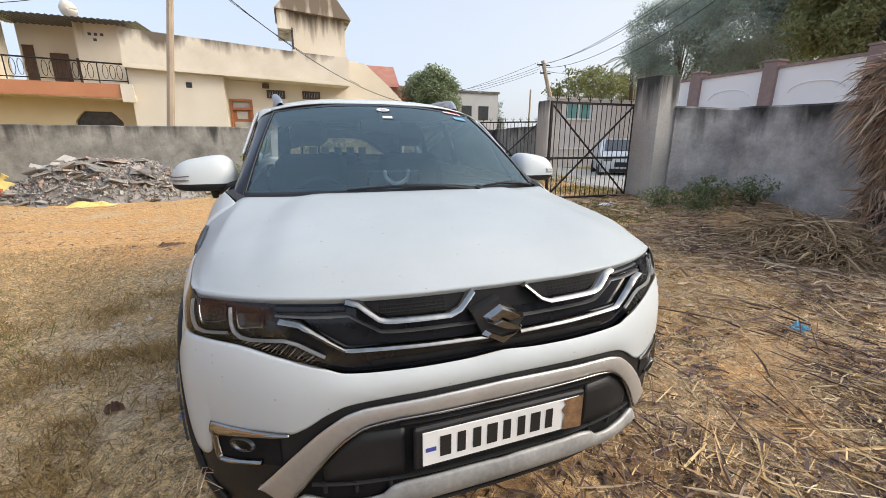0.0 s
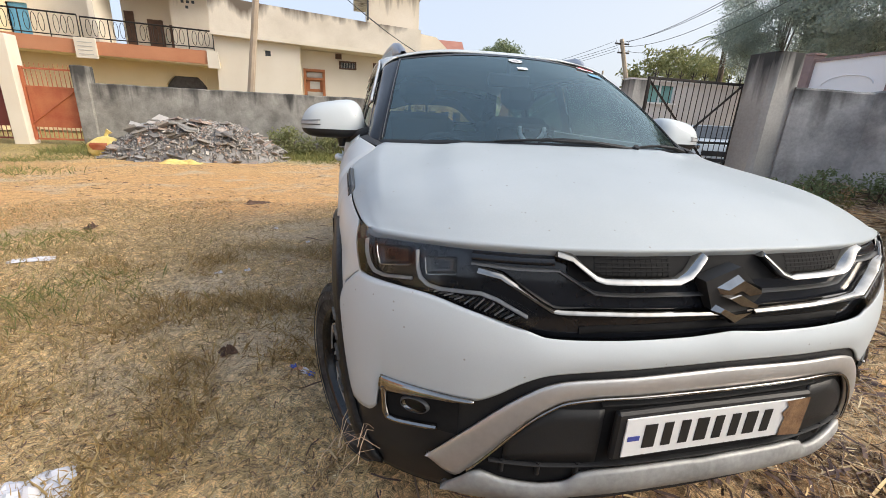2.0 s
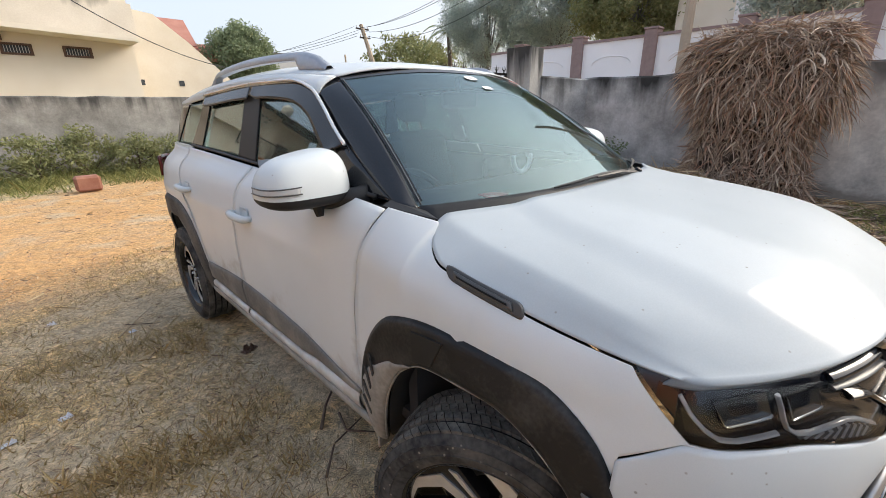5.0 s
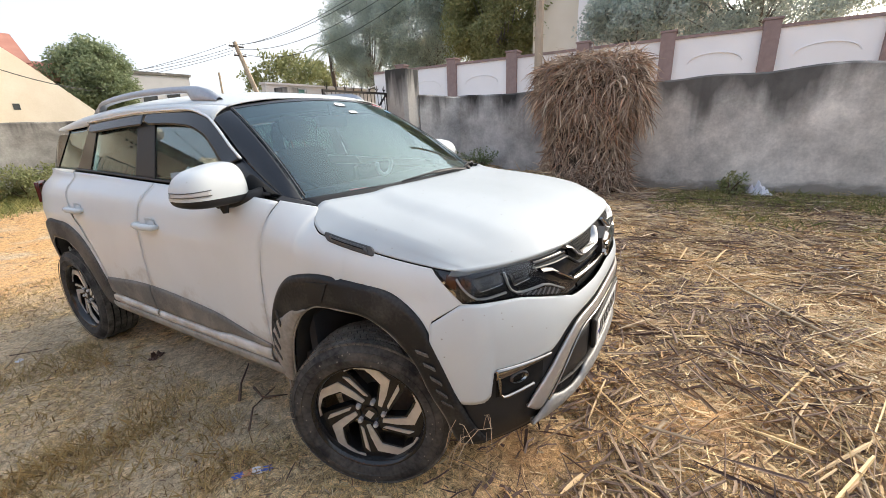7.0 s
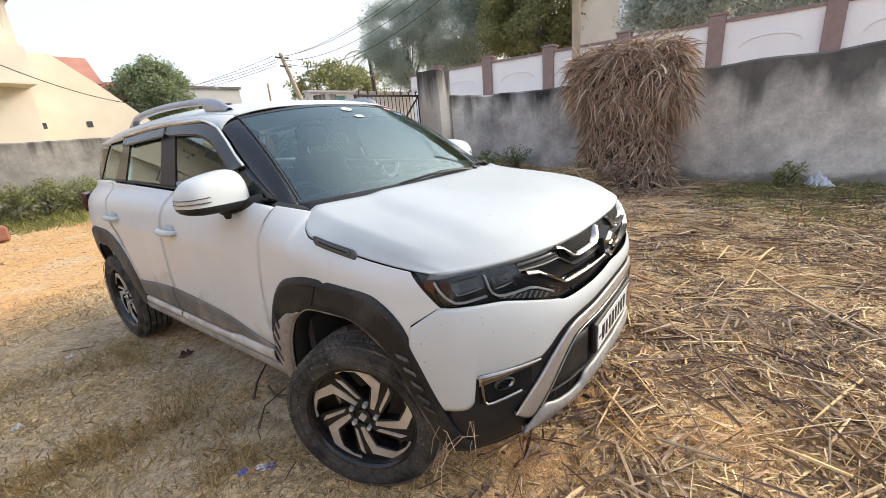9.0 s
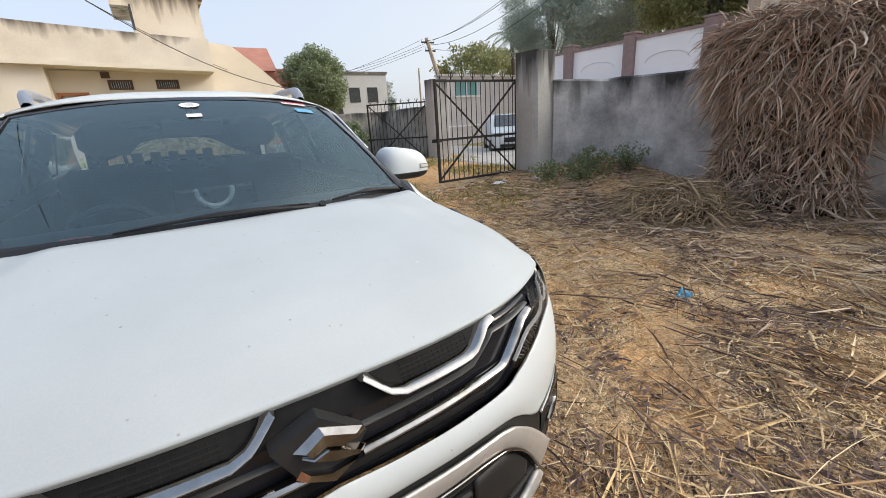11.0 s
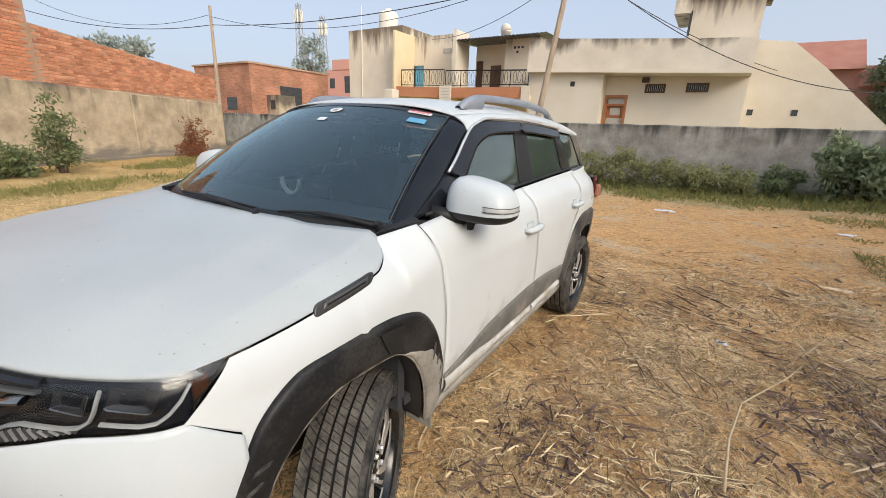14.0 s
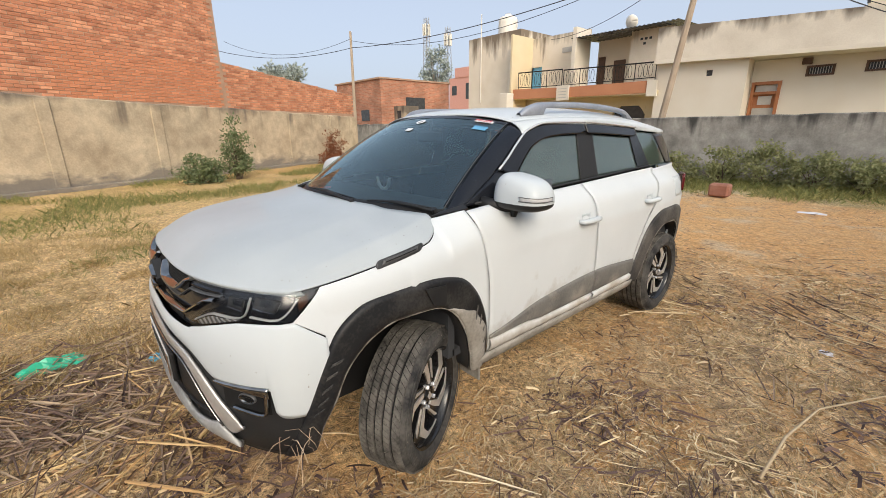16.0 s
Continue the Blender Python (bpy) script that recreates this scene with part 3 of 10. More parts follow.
# ---- building blocks ----
class Geo:
    """Vertices and faces of one mesh, in world metres."""

    def __init__(self):
        self.v, self.f = [], []

    def add(self, verts, faces):
        k = len(self.v)
        self.v += [tuple(p) for p in verts]
        self.f += [tuple(i + k for i in f) for f in faces]
        return self

    def box(self, x0, x1, y0, y1, z0, z1, bev=0.0, m=None):
        c, h = Vector(((x0 + x1) / 2, (y0 + y1) / 2, (z0 + z1) / 2)), Vector((abs(x1 - x0) / 2, abs(y1 - y0) / 2, abs(z1 - z0) / 2))
        b = min(bev, min(h) * 0.9)
        if b <= 0:
            vs = [Vector((sx * h.x, sy * h.y, sz * h.z)) for sx in (-1, 1) for sy in (-1, 1) for sz in (-1, 1)]
            fs = [(0, 1, 3, 2), (4, 6, 7, 5), (0, 4, 5, 1), (2, 3, 7, 6), (0, 2, 6, 4), (1, 5, 7, 3)]
        else:
            vs, idx = [], {}
            for sx in (-1, 1):
                for sy in (-1, 1):
                    for sz in (-1, 1):
                        for a in range(3):
                            d = [h.x - b, h.y - b, h.z - b]
                            d[a] += b
                            idx[sx, sy, sz, a] = len(vs)
                            vs.append(Vector((sx * d[0], sy * d[1], sz * d[2])))
            fs = []
            for a in range(3):
                o = [q for q in range(3) if q != a]
                for s in (-1, 1):
                    ring = []
                    for s1, s2 in ((-1, -1), (1, -1), (1, 1), (-1, 1)):
                        k = [0, 0, 0]
                        k[a], k[o[0]], k[o[1]] = s, s1, s2
                        ring.append(idx[(*k, a)])
                    fs.append(ring)
                for s1 in (-1, 1):
                    for s2 in (-1, 1):
                        q = []
                        for s in (-1, 1):
                            k = [0, 0, 0]
                            k[a], k[o[0]], k[o[1]] = s, s1, s2
                            pair = [idx[(*k, o[0])], idx[(*k, o[1])]]
                            q += pair if s == -1 else pair[::-1]
                        fs.append(q)
            for sx in (-1, 1):
                for sy in (-1, 1):
                    for sz in (-1, 1):
                        fs.append([idx[sx, sy, sz, a] for a in range(3)])
        m = m or Matrix()
        return self.add([m @ (c + p) for p in vs], fs)

    def prism(self, outline, axis, lo, hi):
        """An outline in two coordinates, pushed along the third from lo to hi."""
        def at(p, w):
            q = list(p)
            q.insert(axis, w)
            return q
        n = len(outline)
        return self.add([at(p, lo) for p in outline] + [at(p, hi) for p in outline], [tuple(range(n))[::-1], tuple(range(n, 2 * n))] + [(i, (i + 1) % n, n + (i + 1) % n, n + i) for i in range(n)])

    def tube(self, path, radii, sides=8, cap=True):
        path = [Vector(p) for p in path]
        if not hasattr(radii, "__len__"):
            radii = [radii] * len(path)
        up, vs = None, []
        for k, p in enumerate(path):
            d = (path[min(k + 1, len(path) - 1)] - path[max(k - 1, 0)]).normalized()
            if up is None:
                up = d.orthogonal().normalized()
            up = (up - d * up.dot(d)).normalized()
            side = d.cross(up)
            vs += [p + radii[k] * (math.cos(a) * up + math.sin(a) * side) for a in (2 * math.pi * j / sides for j in range(sides))]
        fs = [(k * sides + j, k * sides + (j + 1) % sides, (k + 1) * sides + (j + 1) % sides, (k + 1) * sides + j) for k in range(len(path) - 1) for j in range(sides)]
        if cap:
            fs += [tuple(range(sides))[::-1], tuple(range(len(vs) - sides, len(vs)))]
        return self.add(vs, fs)

    def sheet(self, fn, nu, nv):
        vs = [fn(i / nu, j / nv) for j in range(nv + 1) for i in range(nu + 1)]
        return self.add(vs, [(j * (nu + 1) + i, j * (nu + 1) + i + 1, (j + 1) * (nu + 1) + i + 1, (j + 1) * (nu + 1) + i) for j in range(nv) for i in range(nu)])

    def lathe(self, profile, n, m=None, close=False):
        """(radius, x) pairs turned about the x axis."""
        m = m or Matrix()
        k = len(profile)
        vs = [m @ Vector((x, r * math.cos(a), r * math.sin(a))) for a in (2 * math.pi * i / n for i in range(n)) for r, x in profile]
        return self.add(vs, [(i * k + j, i * k + (j + 1) % k, ((i + 1) % n) * k + (j + 1) % k, ((i + 1) % n) * k + j) for i in range(n) for j in range(k if close else k - 1)])


def thing(name, at, label, category, group="", kind=""):
    return_ob = new(name)
    return_ob.empty_display_size = 0.2
    return_ob.location = at
    return tagged(return_ob, label, category, group, kind)


def origin(ob):
    p = Vector(ob.location)
    while ob.parent:
        ob = ob.parent
        p += Vector(ob.location)
    return p


def part(name, geo, mat, parent=None, label="", smooth=False, thick=0.0, flip=False):
    """One mesh under a thing or a part (or at top level), given in world metres."""
    me = bpy.data.meshes.new(name)
    o = origin(parent) if parent else Vector()
    me.from_pydata([tuple(Vector(p) - o) for p in geo.v] if parent else geo.v, [], geo.f)
    me.materials.append(mat)
    if smooth:
        me.polygons.foreach_set("use_smooth", [True] * len(me.polygons))
    top = parent
    while top and top.parent:
        top = top.parent
    if smooth and top and top.name == "parked_car":
        mid = Vector((0, 1.2, 0.75)) - o
        if sum(f.area * f.normal.dot(f.center - mid) for f in me.polygons) < 0:
            me.flip_normals()
    ob = new(name, me)
    if parent:
        ob.parent = parent
    if label:
        ob["label"] = label
    if thick:
        s = ob.modifiers.new("thickness", "SOLIDIFY")
        s.thickness, s.offset = thick, -1
    return ob


def soft_edges(ob, degrees=35):
    ob.data.polygons.foreach_set("use_smooth", [True] * len(ob.data.polygons))
    ob.data.set_sharp_from_angle(angle=radians(degrees))
    return ob


def structure(name, geo, mat, label, category, smooth=False):
    return tagged(part(name, geo, mat, smooth=smooth), label, category, kind="structure")


def smoothstep(a, b, x):
    t = min(1, max(0, (x - a) / (b - a)))
    return t * t * (3 - 2 * t)


def ground_z(x, y):
    """The yard: level by the car, a bank by the gate, soft bumps."""
    z = 0.30 * smoothstep(2.4, 6.0, x) * smoothstep(0.8, 4.2, y) * (1 - smoothstep(9, 16, y))
    z += 0.22 * smoothstep(5.6, 7.2, x) * smoothstep(1.5, 3.6, y) * (1 - smoothstep(4.6, 6.0, y))
    z -= 0.08 * smoothstep(5, 11, y) * (1 - smoothstep(-1, 3, x))
    z -= 0.028 * math.exp(-(((x - 0.76) / 0.45) ** 2 + ((y - 0.05) / 0.6) ** 2)) + 0.012 * math.exp(-(((x + 0.78) / 0.4) ** 2 + ((y + 0.06) / 0.6) ** 2))
    away = smoothstep(0.9, 2.2, abs(x)) if -1.0 < y < 3.3 else 1.0
    z += away * (0.035 * noise.noise(Vector((x * 0.7, y * 0.7, 3.1))) + 0.018 * noise.noise(Vector((x * 2.3, y * 2.3, 7.7))))
    return z


# ---- ground: earth, dry turf, litter ----
def ground_material():
    m = bpy.data.materials.new("yard_ground")
    m.use_nodes = True
    n, ln = m.node_tree.nodes, m.node_tree.links
    p = n["Principled BSDF"]
    p.inputs["Roughness"].default_value = 0.95
    co = n.new("ShaderNodeTexCoord")
    sx = n.new("ShaderNodeSeparateXYZ")
    ln.new(co.outputs["Object"], sx.inputs[0])

    def noise_tex(scale, detail=8, rough=0.6):
        t = n.new("ShaderNodeTexNoise")
        t.inputs["Scale"].default_value, t.inputs["Detail"].default_value, t.inputs["Roughness"].default_value = scale, detail, rough
        ln.new(co.outputs["Object"], t.inputs["Vector"])
        return t.outputs["Fac"]

    def ramp(src, stops):
        r = n.new("ShaderNodeValToRGB")
        e = r.color_ramp.elements
        while len(e) < len(stops):
            e.new(0.5)
        for k, (pos, c) in enumerate(stops):
            e[k].position, e[k].color = pos, (*c, 1)
        ln.new(src, r.inputs["Fac"])
        return r.outputs["Color"]

    def maths(op, a, b):
        q = n.new("ShaderNodeMath")
        q.operation = op
        for k, s in enumerate((a, b)):
            if isinstance(s, (int, float)):
                q.inputs[k].default_value = s
            else:
                ln.new(s, q.inputs[k])
        return q.outputs[0]

    def span(src, a, b):
        r = n.new("ShaderNodeMapRange")
        r.interpolation_type = "SMOOTHSTEP"
        r.inputs["From Min"].default_value, r.inputs["From Max"].default_value = a, b
        ln.new(src, r.inputs["Value"])
        return r.outputs["Result"]

    def blend(fac, a, b):
        q = n.new("ShaderNodeMix")
        q.data_type = "RGBA"
        ln.new(fac, q.inputs["Factor"])
        ln.new(a, q.inputs["A"])
        ln.new(b, q.inputs["B"])
        return q.outputs["Result"]

    def fibres(cells, along, across, shift):
        """Short streaks, turned anew in every cell, like chopped straw."""
        mp = n.new("ShaderNodeMapping")
        mp.inputs["Location"].default_value = (shift, shift * 0.7, 0)
        ln.new(co.outputs["Object"], mp.inputs["Vector"])
        vo = n.new("ShaderNodeTexVoronoi")
        vo.inputs["Scale"].default_value = cells
        ln.new(mp.outputs["Vector"], vo.inputs["Vector"])
        sc = n.new("ShaderNodeSeparateColor")
        ln.new(vo.outputs["Color"], sc.inputs[0])
        ro = n.new("ShaderNodeVectorRotate")
        ro.rotation_type = "Z_AXIS"
        ln.new(mp.outputs["Vector"], ro.inputs["Vector"])
        ln.new(maths("MULTIPLY", sc.outputs[0], 6.283), ro.inputs["Angle"])
        st = n.new("ShaderNodeMapping")
        st.inputs["Scale"].default_value = (along, across, 30)
        ln.new(ro.outputs["Vector"], st.inputs["Vector"])
        t = n.new("ShaderNodeTexNoise")
        t.inputs["Scale"].default_value, t.inputs["Detail"].default_value = 1.0, 2
        ln.new(st.outputs["Vector"], t.inputs["Vector"])
        return maths("ADD", maths("MULTIPLY", t.outputs["Fac"], 0.82), maths("MULTIPLY", sc.outputs[1], 0.18))

    def scaled(col, fac):
        q = n.new("ShaderNodeVectorMath")
        q.operation = "SCALE"
        ln.new(col, q.inputs[0])
        ln.new(fac, q.inputs["Scale"])
        return q.outputs[0]

    grain, mid, big = noise_tex(90, 4), noise_tex(9), noise_tex(0.55, 5)
    chop = maths("ADD", maths("MULTIPLY", fibres(34, 16, 190, 0), 0.5), maths("MULTIPLY", fibres(52, 26, 260, 3.7), 0.5))
    spread_ = n.new("ShaderNodeMapRange")
    spread_.inputs["From Min"].default_value, spread_.inputs["From Max"].default_value = 0.36, 0.64
    spread_.inputs["To Min"].default_value, spread_.inputs["To Max"].default_value = 0.18, 2.0
    ln.new(chop, spread_.inputs["Value"])
    streak = spread_.outputs["Result"]
    soft = maths("ADD", 0.55, maths("MULTIPLY", streak, 0.42))
    turf = scaled(ramp(maths("ADD", maths("MULTIPLY", grain, 0.4), maths("MULTIPLY", mid, 0.6)), [(0.30, (0.32, 0.215, 0.10)), (0.46, (0.51, 0.345, 0.16)), (0.58, (0.63, 0.45, 0.22)), (0.72, (0.72, 0.56, 0.325))]), streak)
    earth = scaled(ramp(maths("ADD", maths("MULTIPLY", grain, 0.3), maths("MULTIPLY", mid, 0.7)), [(0.30, (0.45, 0.225, 0.08)), (0.5, (0.60, 0.335, 0.13)), (0.7, (0.68, 0.44, 0.205))]), soft)
    pale = ramp(grain, [(0.3, (0.45, 0.33, 0.195)), (0.7, (0.63, 0.49, 0.315))])
    earth = blend(span(noise_tex(1.1, 6), 0.50, 0.68), earth, scaled(pale, soft))
    green = scaled(ramp(maths("ADD", maths("MULTIPLY", grain, 0.5), maths("MULTIPLY", mid, 0.5)), [(0.3, (0.13, 0.13, 0.04)), (0.5, (0.24, 0.215, 0.08)), (0.7, (0.40, 0.315, 0.14))]), streak)
    olive = scaled(ramp(maths("ADD", maths("MULTIPLY", grain, 0.5), maths("MULTIPLY", mid, 0.5)), [(0.3, (0.17, 0.125, 0.035)), (0.5, (0.33, 0.24, 0.075)), (0.7, (0.50, 0.37, 0.15))]), streak)
    # the bare track crosses behind the car
    wob = maths("MULTIPLY", maths("SUBTRACT", big, 0.5), 7.0)
    yy = maths("ADD", sx.outputs["Y"], wob)
    track = maths("MULTIPLY", span(yy, 2.6, 4.6), maths("SUBTRACT", 1.0, span(yy, 9.0, 11.0)))
    patch = span(maths("ADD", maths("MULTIPLY", big, 0.5), maths("MULTIPLY", mid, 0.5)), 0.42, 0.56)
    track = maths("MULTIPLY", track, maths("ADD", 0.55, maths("MULTIPLY", patch, 0.45)))
    straw_bed = scaled(ramp(maths("ADD", maths("MULTIPLY", grain, 0.4), maths("MULTIPLY", mid, 0.6)), [(0.30, (0.31, 0.20, 0.105)), (0.46, (0.50, 0.34, 0.18)), (0.60, (0.63, 0.455, 0.255)), (0.74, (0.71, 0.55, 0.345))]), streak)
    straw_bed = blend(maths("MULTIPLY", span(noise_tex(1.5, 8, 0.65), 0.45, 0.55), 0.85), straw_bed, scaled(ramp(mid, [(0.3, (0.42, 0.22, 0.085)), (0.6, (0.62, 0.365, 0.15))]), soft))
    # rotting cane mats in front of and beside the car
    mats = ramp(maths("ADD", maths("MULTIPLY", grain, 0.5), maths("MULTIPLY", mid, 0.5)), [(0.30, (0.07, 0.045, 0.03)), (0.5, (0.16, 0.105, 0.065)), (0.68, (0.30, 0.205, 0.115))])
    matted_at = span(maths("ADD", maths("MULTIPLY", noise_tex(1.3, 7, 0.62), 0.75), maths("MULTIPLY", mid, 0.25)), 0.41, 0.55)
    ahead = span(maths("MULTIPLY", sx.outputs["Y"], -1.0), 0.15, 0.6)
    ahead = maths("MULTIPLY", ahead, span(sx.outputs["X"], -2.4, -1.2))
    straw_bed = blend(maths("MULTIPLY", matted_at, maths("ADD", 0.14, maths("MULTIPLY", ahead, 0.42))), straw_bed, scaled(mats, streak))
    turf = blend(ahead, turf, straw_bed)
    turf = blend(span(maths("ADD", sx.outputs["X"], maths("MULTIPLY", wob, 0.15)), -0.2, 1.2), turf, straw_bed)
    # grey dust, worn bare, along the car's side
    dusty = maths("MULTIPLY", span(maths("ADD", sx.outputs["X"], maths("MULTIPLY", wob, 0.12)), -2.5, -1.6), maths("MULTIPLY", span(sx.outputs["Y"], -0.1, 0.7), maths("SUBTRACT", 1.0, span(sx.outputs["X"], -0.6, 0.0))))
    dusty = maths("MULTIPLY", dusty, span(noise_tex(2.2, 6, 0.6), 0.36, 0.56))
    turf = blend(maths("MULTIPLY", dusty, 0.75), turf, scaled(ramp(maths("ADD", maths("MULTIPLY", grain, 0.5), maths("MULTIPLY", mid, 0.5)), [(0.3, (0.40, 0.32, 0.22)), (0.5, (0.56, 0.46, 0.33)), (0.7, (0.66, 0.56, 0.42))]), soft))
    col = blend(track, turf, earth)
    col = blend(maths("MULTIPLY", span(yy, 9.5, 12.0), 0.8), col, green)
    left = span(maths("MULTIPLY", maths("ADD", sx.outputs["X"], wob), -1.0), 5.0, 9.0)
    col = blend(maths("MULTIPLY", left, maths("MULTIPLY", patch, 0.85)), col, olive)
    ln.new(col, p.inputs["Base Color"])
    bp = n.new("ShaderNodeBump")
    bp.inputs["Strength"].default_value, bp.inputs["Distance"].default_value = 0.7, 0.03
    ln.new(maths("ADD", maths("MULTIPLY", grain, 0.3), maths("ADD", mid, maths("MULTIPLY", chop, 0.8))), bp.inputs["Height"])
    ln.new(bp.outputs["Normal"], p.inputs["Normal"])
    return m


GROUND = ground_material()


def warp_axis(n, near, far):
    return [math.copysign(near * abs(t) + (far - near) * abs(t) ** 6, t) for t in (2 * i / n - 1 for i in range(n + 1))]


gx, gy = warp_axis(220, 14, 900), [v + 4 for v in warp_axis(220, 14, 900)]
g = Geo()
g.v = [(x, y, ground_z(x, y)) for y in gy for x in gx]
g.f = [(j * 221 + i, j * 221 + i + 1, (j + 1) * 221 + i + 1, (j + 1) * 221 + i) for j in range(220) for i in range(220)]
structure("ground", g, GROUND, "dry trampled yard of tan earth and turf", "ground", smooth=True)


# ---- boundary walls ----
def wall_run(name, a, b, z0, z1a, z1b, thick, mat, label, segments=24, rough=0.012):
    """A straight wall from a to b with an uneven coping."""
    a, b = Vector(a), Vector(b)
    d = (b - a).normalized()
    nrm = Vector((-d.y, d.x)) * thick / 2
    gm = Geo()
    vs, fs = [], []
    for i in range(segments + 1):
        t = i / segments
        p = a + (b - a) * t
        top = z1a + (z1b - z1a) * t + rough * noise.noise(Vector((p.x * 1.7, p.y * 1.7, 9))) * 3
        for s in (-1, 1):
            q = p + nrm * s
            vs += [(q.x, q.y, z0), (q.x, q.y, top - 0.03), (q.x - nrm.x * s * 0.25, q.y - nrm.y * s * 0.25, top)]
    for i in range(segments):
        k, l = i * 6, i * 6 + 6
        fs += [(k, l, l + 1, k + 1), (k + 1, l + 1, l + 2, k + 2), (k + 2, l + 2, l + 5, k + 5), (k + 5, l + 5, l + 4, k + 4), (k + 4, l + 4, l + 3, k + 3)]
    fs += [(0, 1, 2, 5, 4, 3), tuple(len(vs) - 6 + q for q in (3, 4, 5, 2, 1, 0))]
    gm.add(vs, fs)
    return structure(name, gm, mat, label, "wall")


wall_run("wall_north", (-8.45, 13.6), (7.4, 13.6), -0.3, 1.74, 1.80, 0.23, GREY_WALL, "grey cement boundary wall with black mould streaks", 60, 0.008)
wall_run("wall_north_far", (-30, 13.6), (-12.25, 13.6), -0.3, 1.76, 1.74, 0.23, GREY_WALL, "grey cement boundary wall beyond the red gate", 40, 0.02)
wall_run("wall_east_stub", (6.25, 4.35), (7.26, 3.86), -0.2, 1.98, 1.95, 0.23, DAMP_WALL, "short blackened cement wall beside the gate pillar", 6)
wall_run("wall_east_damp", (7.3, 3.95), (7.3, 0.95), -0.2, 1.95, 1.99, 0.23, DAMP_WALL, "blackened damp stretch of the cement boundary wall", 14, 0.02)
wall_run("wall_east", (7.3, 0.948), (7.3, -9.0), -0.2, 1.99, 2.08, 0.23, SIDE_WALL, "long grey cement boundary wall with pale damp blotches", 50, 0.02)
wall_run("wall_east_far", (7.25, 9.6), (7.3, 13.6), -0.2, 1.85, 1.80, 0.23, GREY_WALL, "grey cement wall past the gate", 12)
wall_run("wall_south", (7.3, -9.0), (-9.3, -9.0), -0.3, 2.0, 2.0, 0.23, GREY_WALL, "plain cement wall closing the yard", 10)

# left side: plastered plinth wall with piers, brickwork above
WA, WB = Vector((-9.9, -6.64)), Vector((-17.4, 10.1))
WD = (WB - WA).normalized()
WN = Vector((WD.y, -WD.x))
wall_run("wall_west", WA, WB, -0.3, 2.42, 2.06, 0.30, TAN_WALL, "tan plastered compound wall with damp patches", 50, 0.015)


WEST = Matrix(((WD.x, WN.x, 0, WA.x), (WD.y, WN.y, 0, WA.y), (0, 0, 1, 0), (0, 0, 0, 1)))
for s in (0.6, 3.1, 5.75, 8.4, 11.1, 13.8, 16.4):
    pier = Geo().box(s - 0.15, s + 0.15, 0.13, 0.185, -0.2, 2.36 - 0.019 * s, 0.015, WEST)
    structure("wall_pier", pier, TAN_WALL, "flat tan plastered pier on the compound wall", "pier")
structure("wall_footing", Geo().box(0, 18.2, 0.15, 0.33, -0.2, 0.10, 0.02, WEST), TAN_WALL, "low cement footing of the compound wall", "footing")

# gate pillars
for nm, px, py, half, top in (("gate_pillar", 6.04, 4.58, 0.29, 2.50), ("gate_pillar", 6.98, 9.45, 0.27, 2.52)):
    pl = Geo()
    pl.sheet(lambda u, v: (px + half * max(-1, min(1, 1.25 * math.cos(2 * math.pi * u))) * (1 + 0.03 * noise.noise(Vector((u * 9, v * 6, px)))), py + half * max(-1, min(1, 1.25 * math.sin(2 * math.pi * u))) * (1 + 0.03 * noise.noise(Vector((u * 9, v * 6, py)))), -0.2 + (top + 0.2) * v), 40, 14)
    pl.add([(px + sx * half * 0.97, py + sy * half * 0.97, top - 0.004) for sx, sy in ((-1, -1), (1, -1), (1, 1), (-1, 1))], [(0, 1, 2, 3)])
    structure(nm, pl, PILLAR_MAT, "blackened square cement gate pillar", "pillar")


# ---- iron gate ----
def gate_leaf(name, hinge, direction, width, z0, z1, label):
    d = Vector((*direction, 0)).normalized()
    h = Vector((*hinge, 0))
    m = Matrix(((d.x, -d.y, 0, h.x), (d.y, d.x, 0, h.y), (0, 0, 1, 0), (0, 0, 0, 1)))
    root = thing(name, (hinge[0], hinge[1], z0), label, "gate", "yard gate leaves")
    for x in (0.02, width - 0.02):
        part("stile", Geo().box(x - 0.022, x + 0.022, -0.022, 0.022, z0, z1, 0.004, m), IRON, root)
    for z in (z0 + 0.02, (z0 + z1) / 2 - 0.12, z1 - 0.02):
        part("cross_rail", Geo().box(0, width, -0.018, 0.018, z - 0.02, z + 0.02, 0.004, m), IRON, root)
    for a, b in ((z0 + 0.04, z1 - 0.04), (z1 - 0.04, z0 + 0.04)):
        part("brace", Geo().tube([m @ Vector((0.03, -0.022, a)), m @ Vector((width - 0.03, -0.022, b))], 0.018, 4), IRON, root)
    n = 17
    for k in range(1, n):
        x = width * k / n
        part("bar", Geo().tube([m @ Vector((x, 0, z0 + 0.02)), m @ Vector((x, 0, z1))], 0.008, 6), IRON, root)
    for k in range(8):
        x = width * (k + 0.5) / 8
        sp = Geo().tube([m @ Vector((x, 0, z1)), m @ Vector((x, 0, z1 + 0.13))], [0.014, 0.003], 5)
        for s in (-1, 1):
            sp.tube([m @ Vector((x, 0, z1 + 0.03)), m @ Vector((x + s * 0.045, 0, z1 + 0.06)), m @ Vector((x + s * 0.05, 0, z1 + 0.11))], [0.008, 0.007, 0.002], 4)
        part("spike", sp, IRON, root)
    lk = Geo().box(width * 0.93, width + 0.08, -0.05, -0.02, (z0 + z1) / 2 - 0.16, (z0 + z1) / 2 - 0.10, 0.005, m)
    part("latch", lk, IRON, root)
    return root


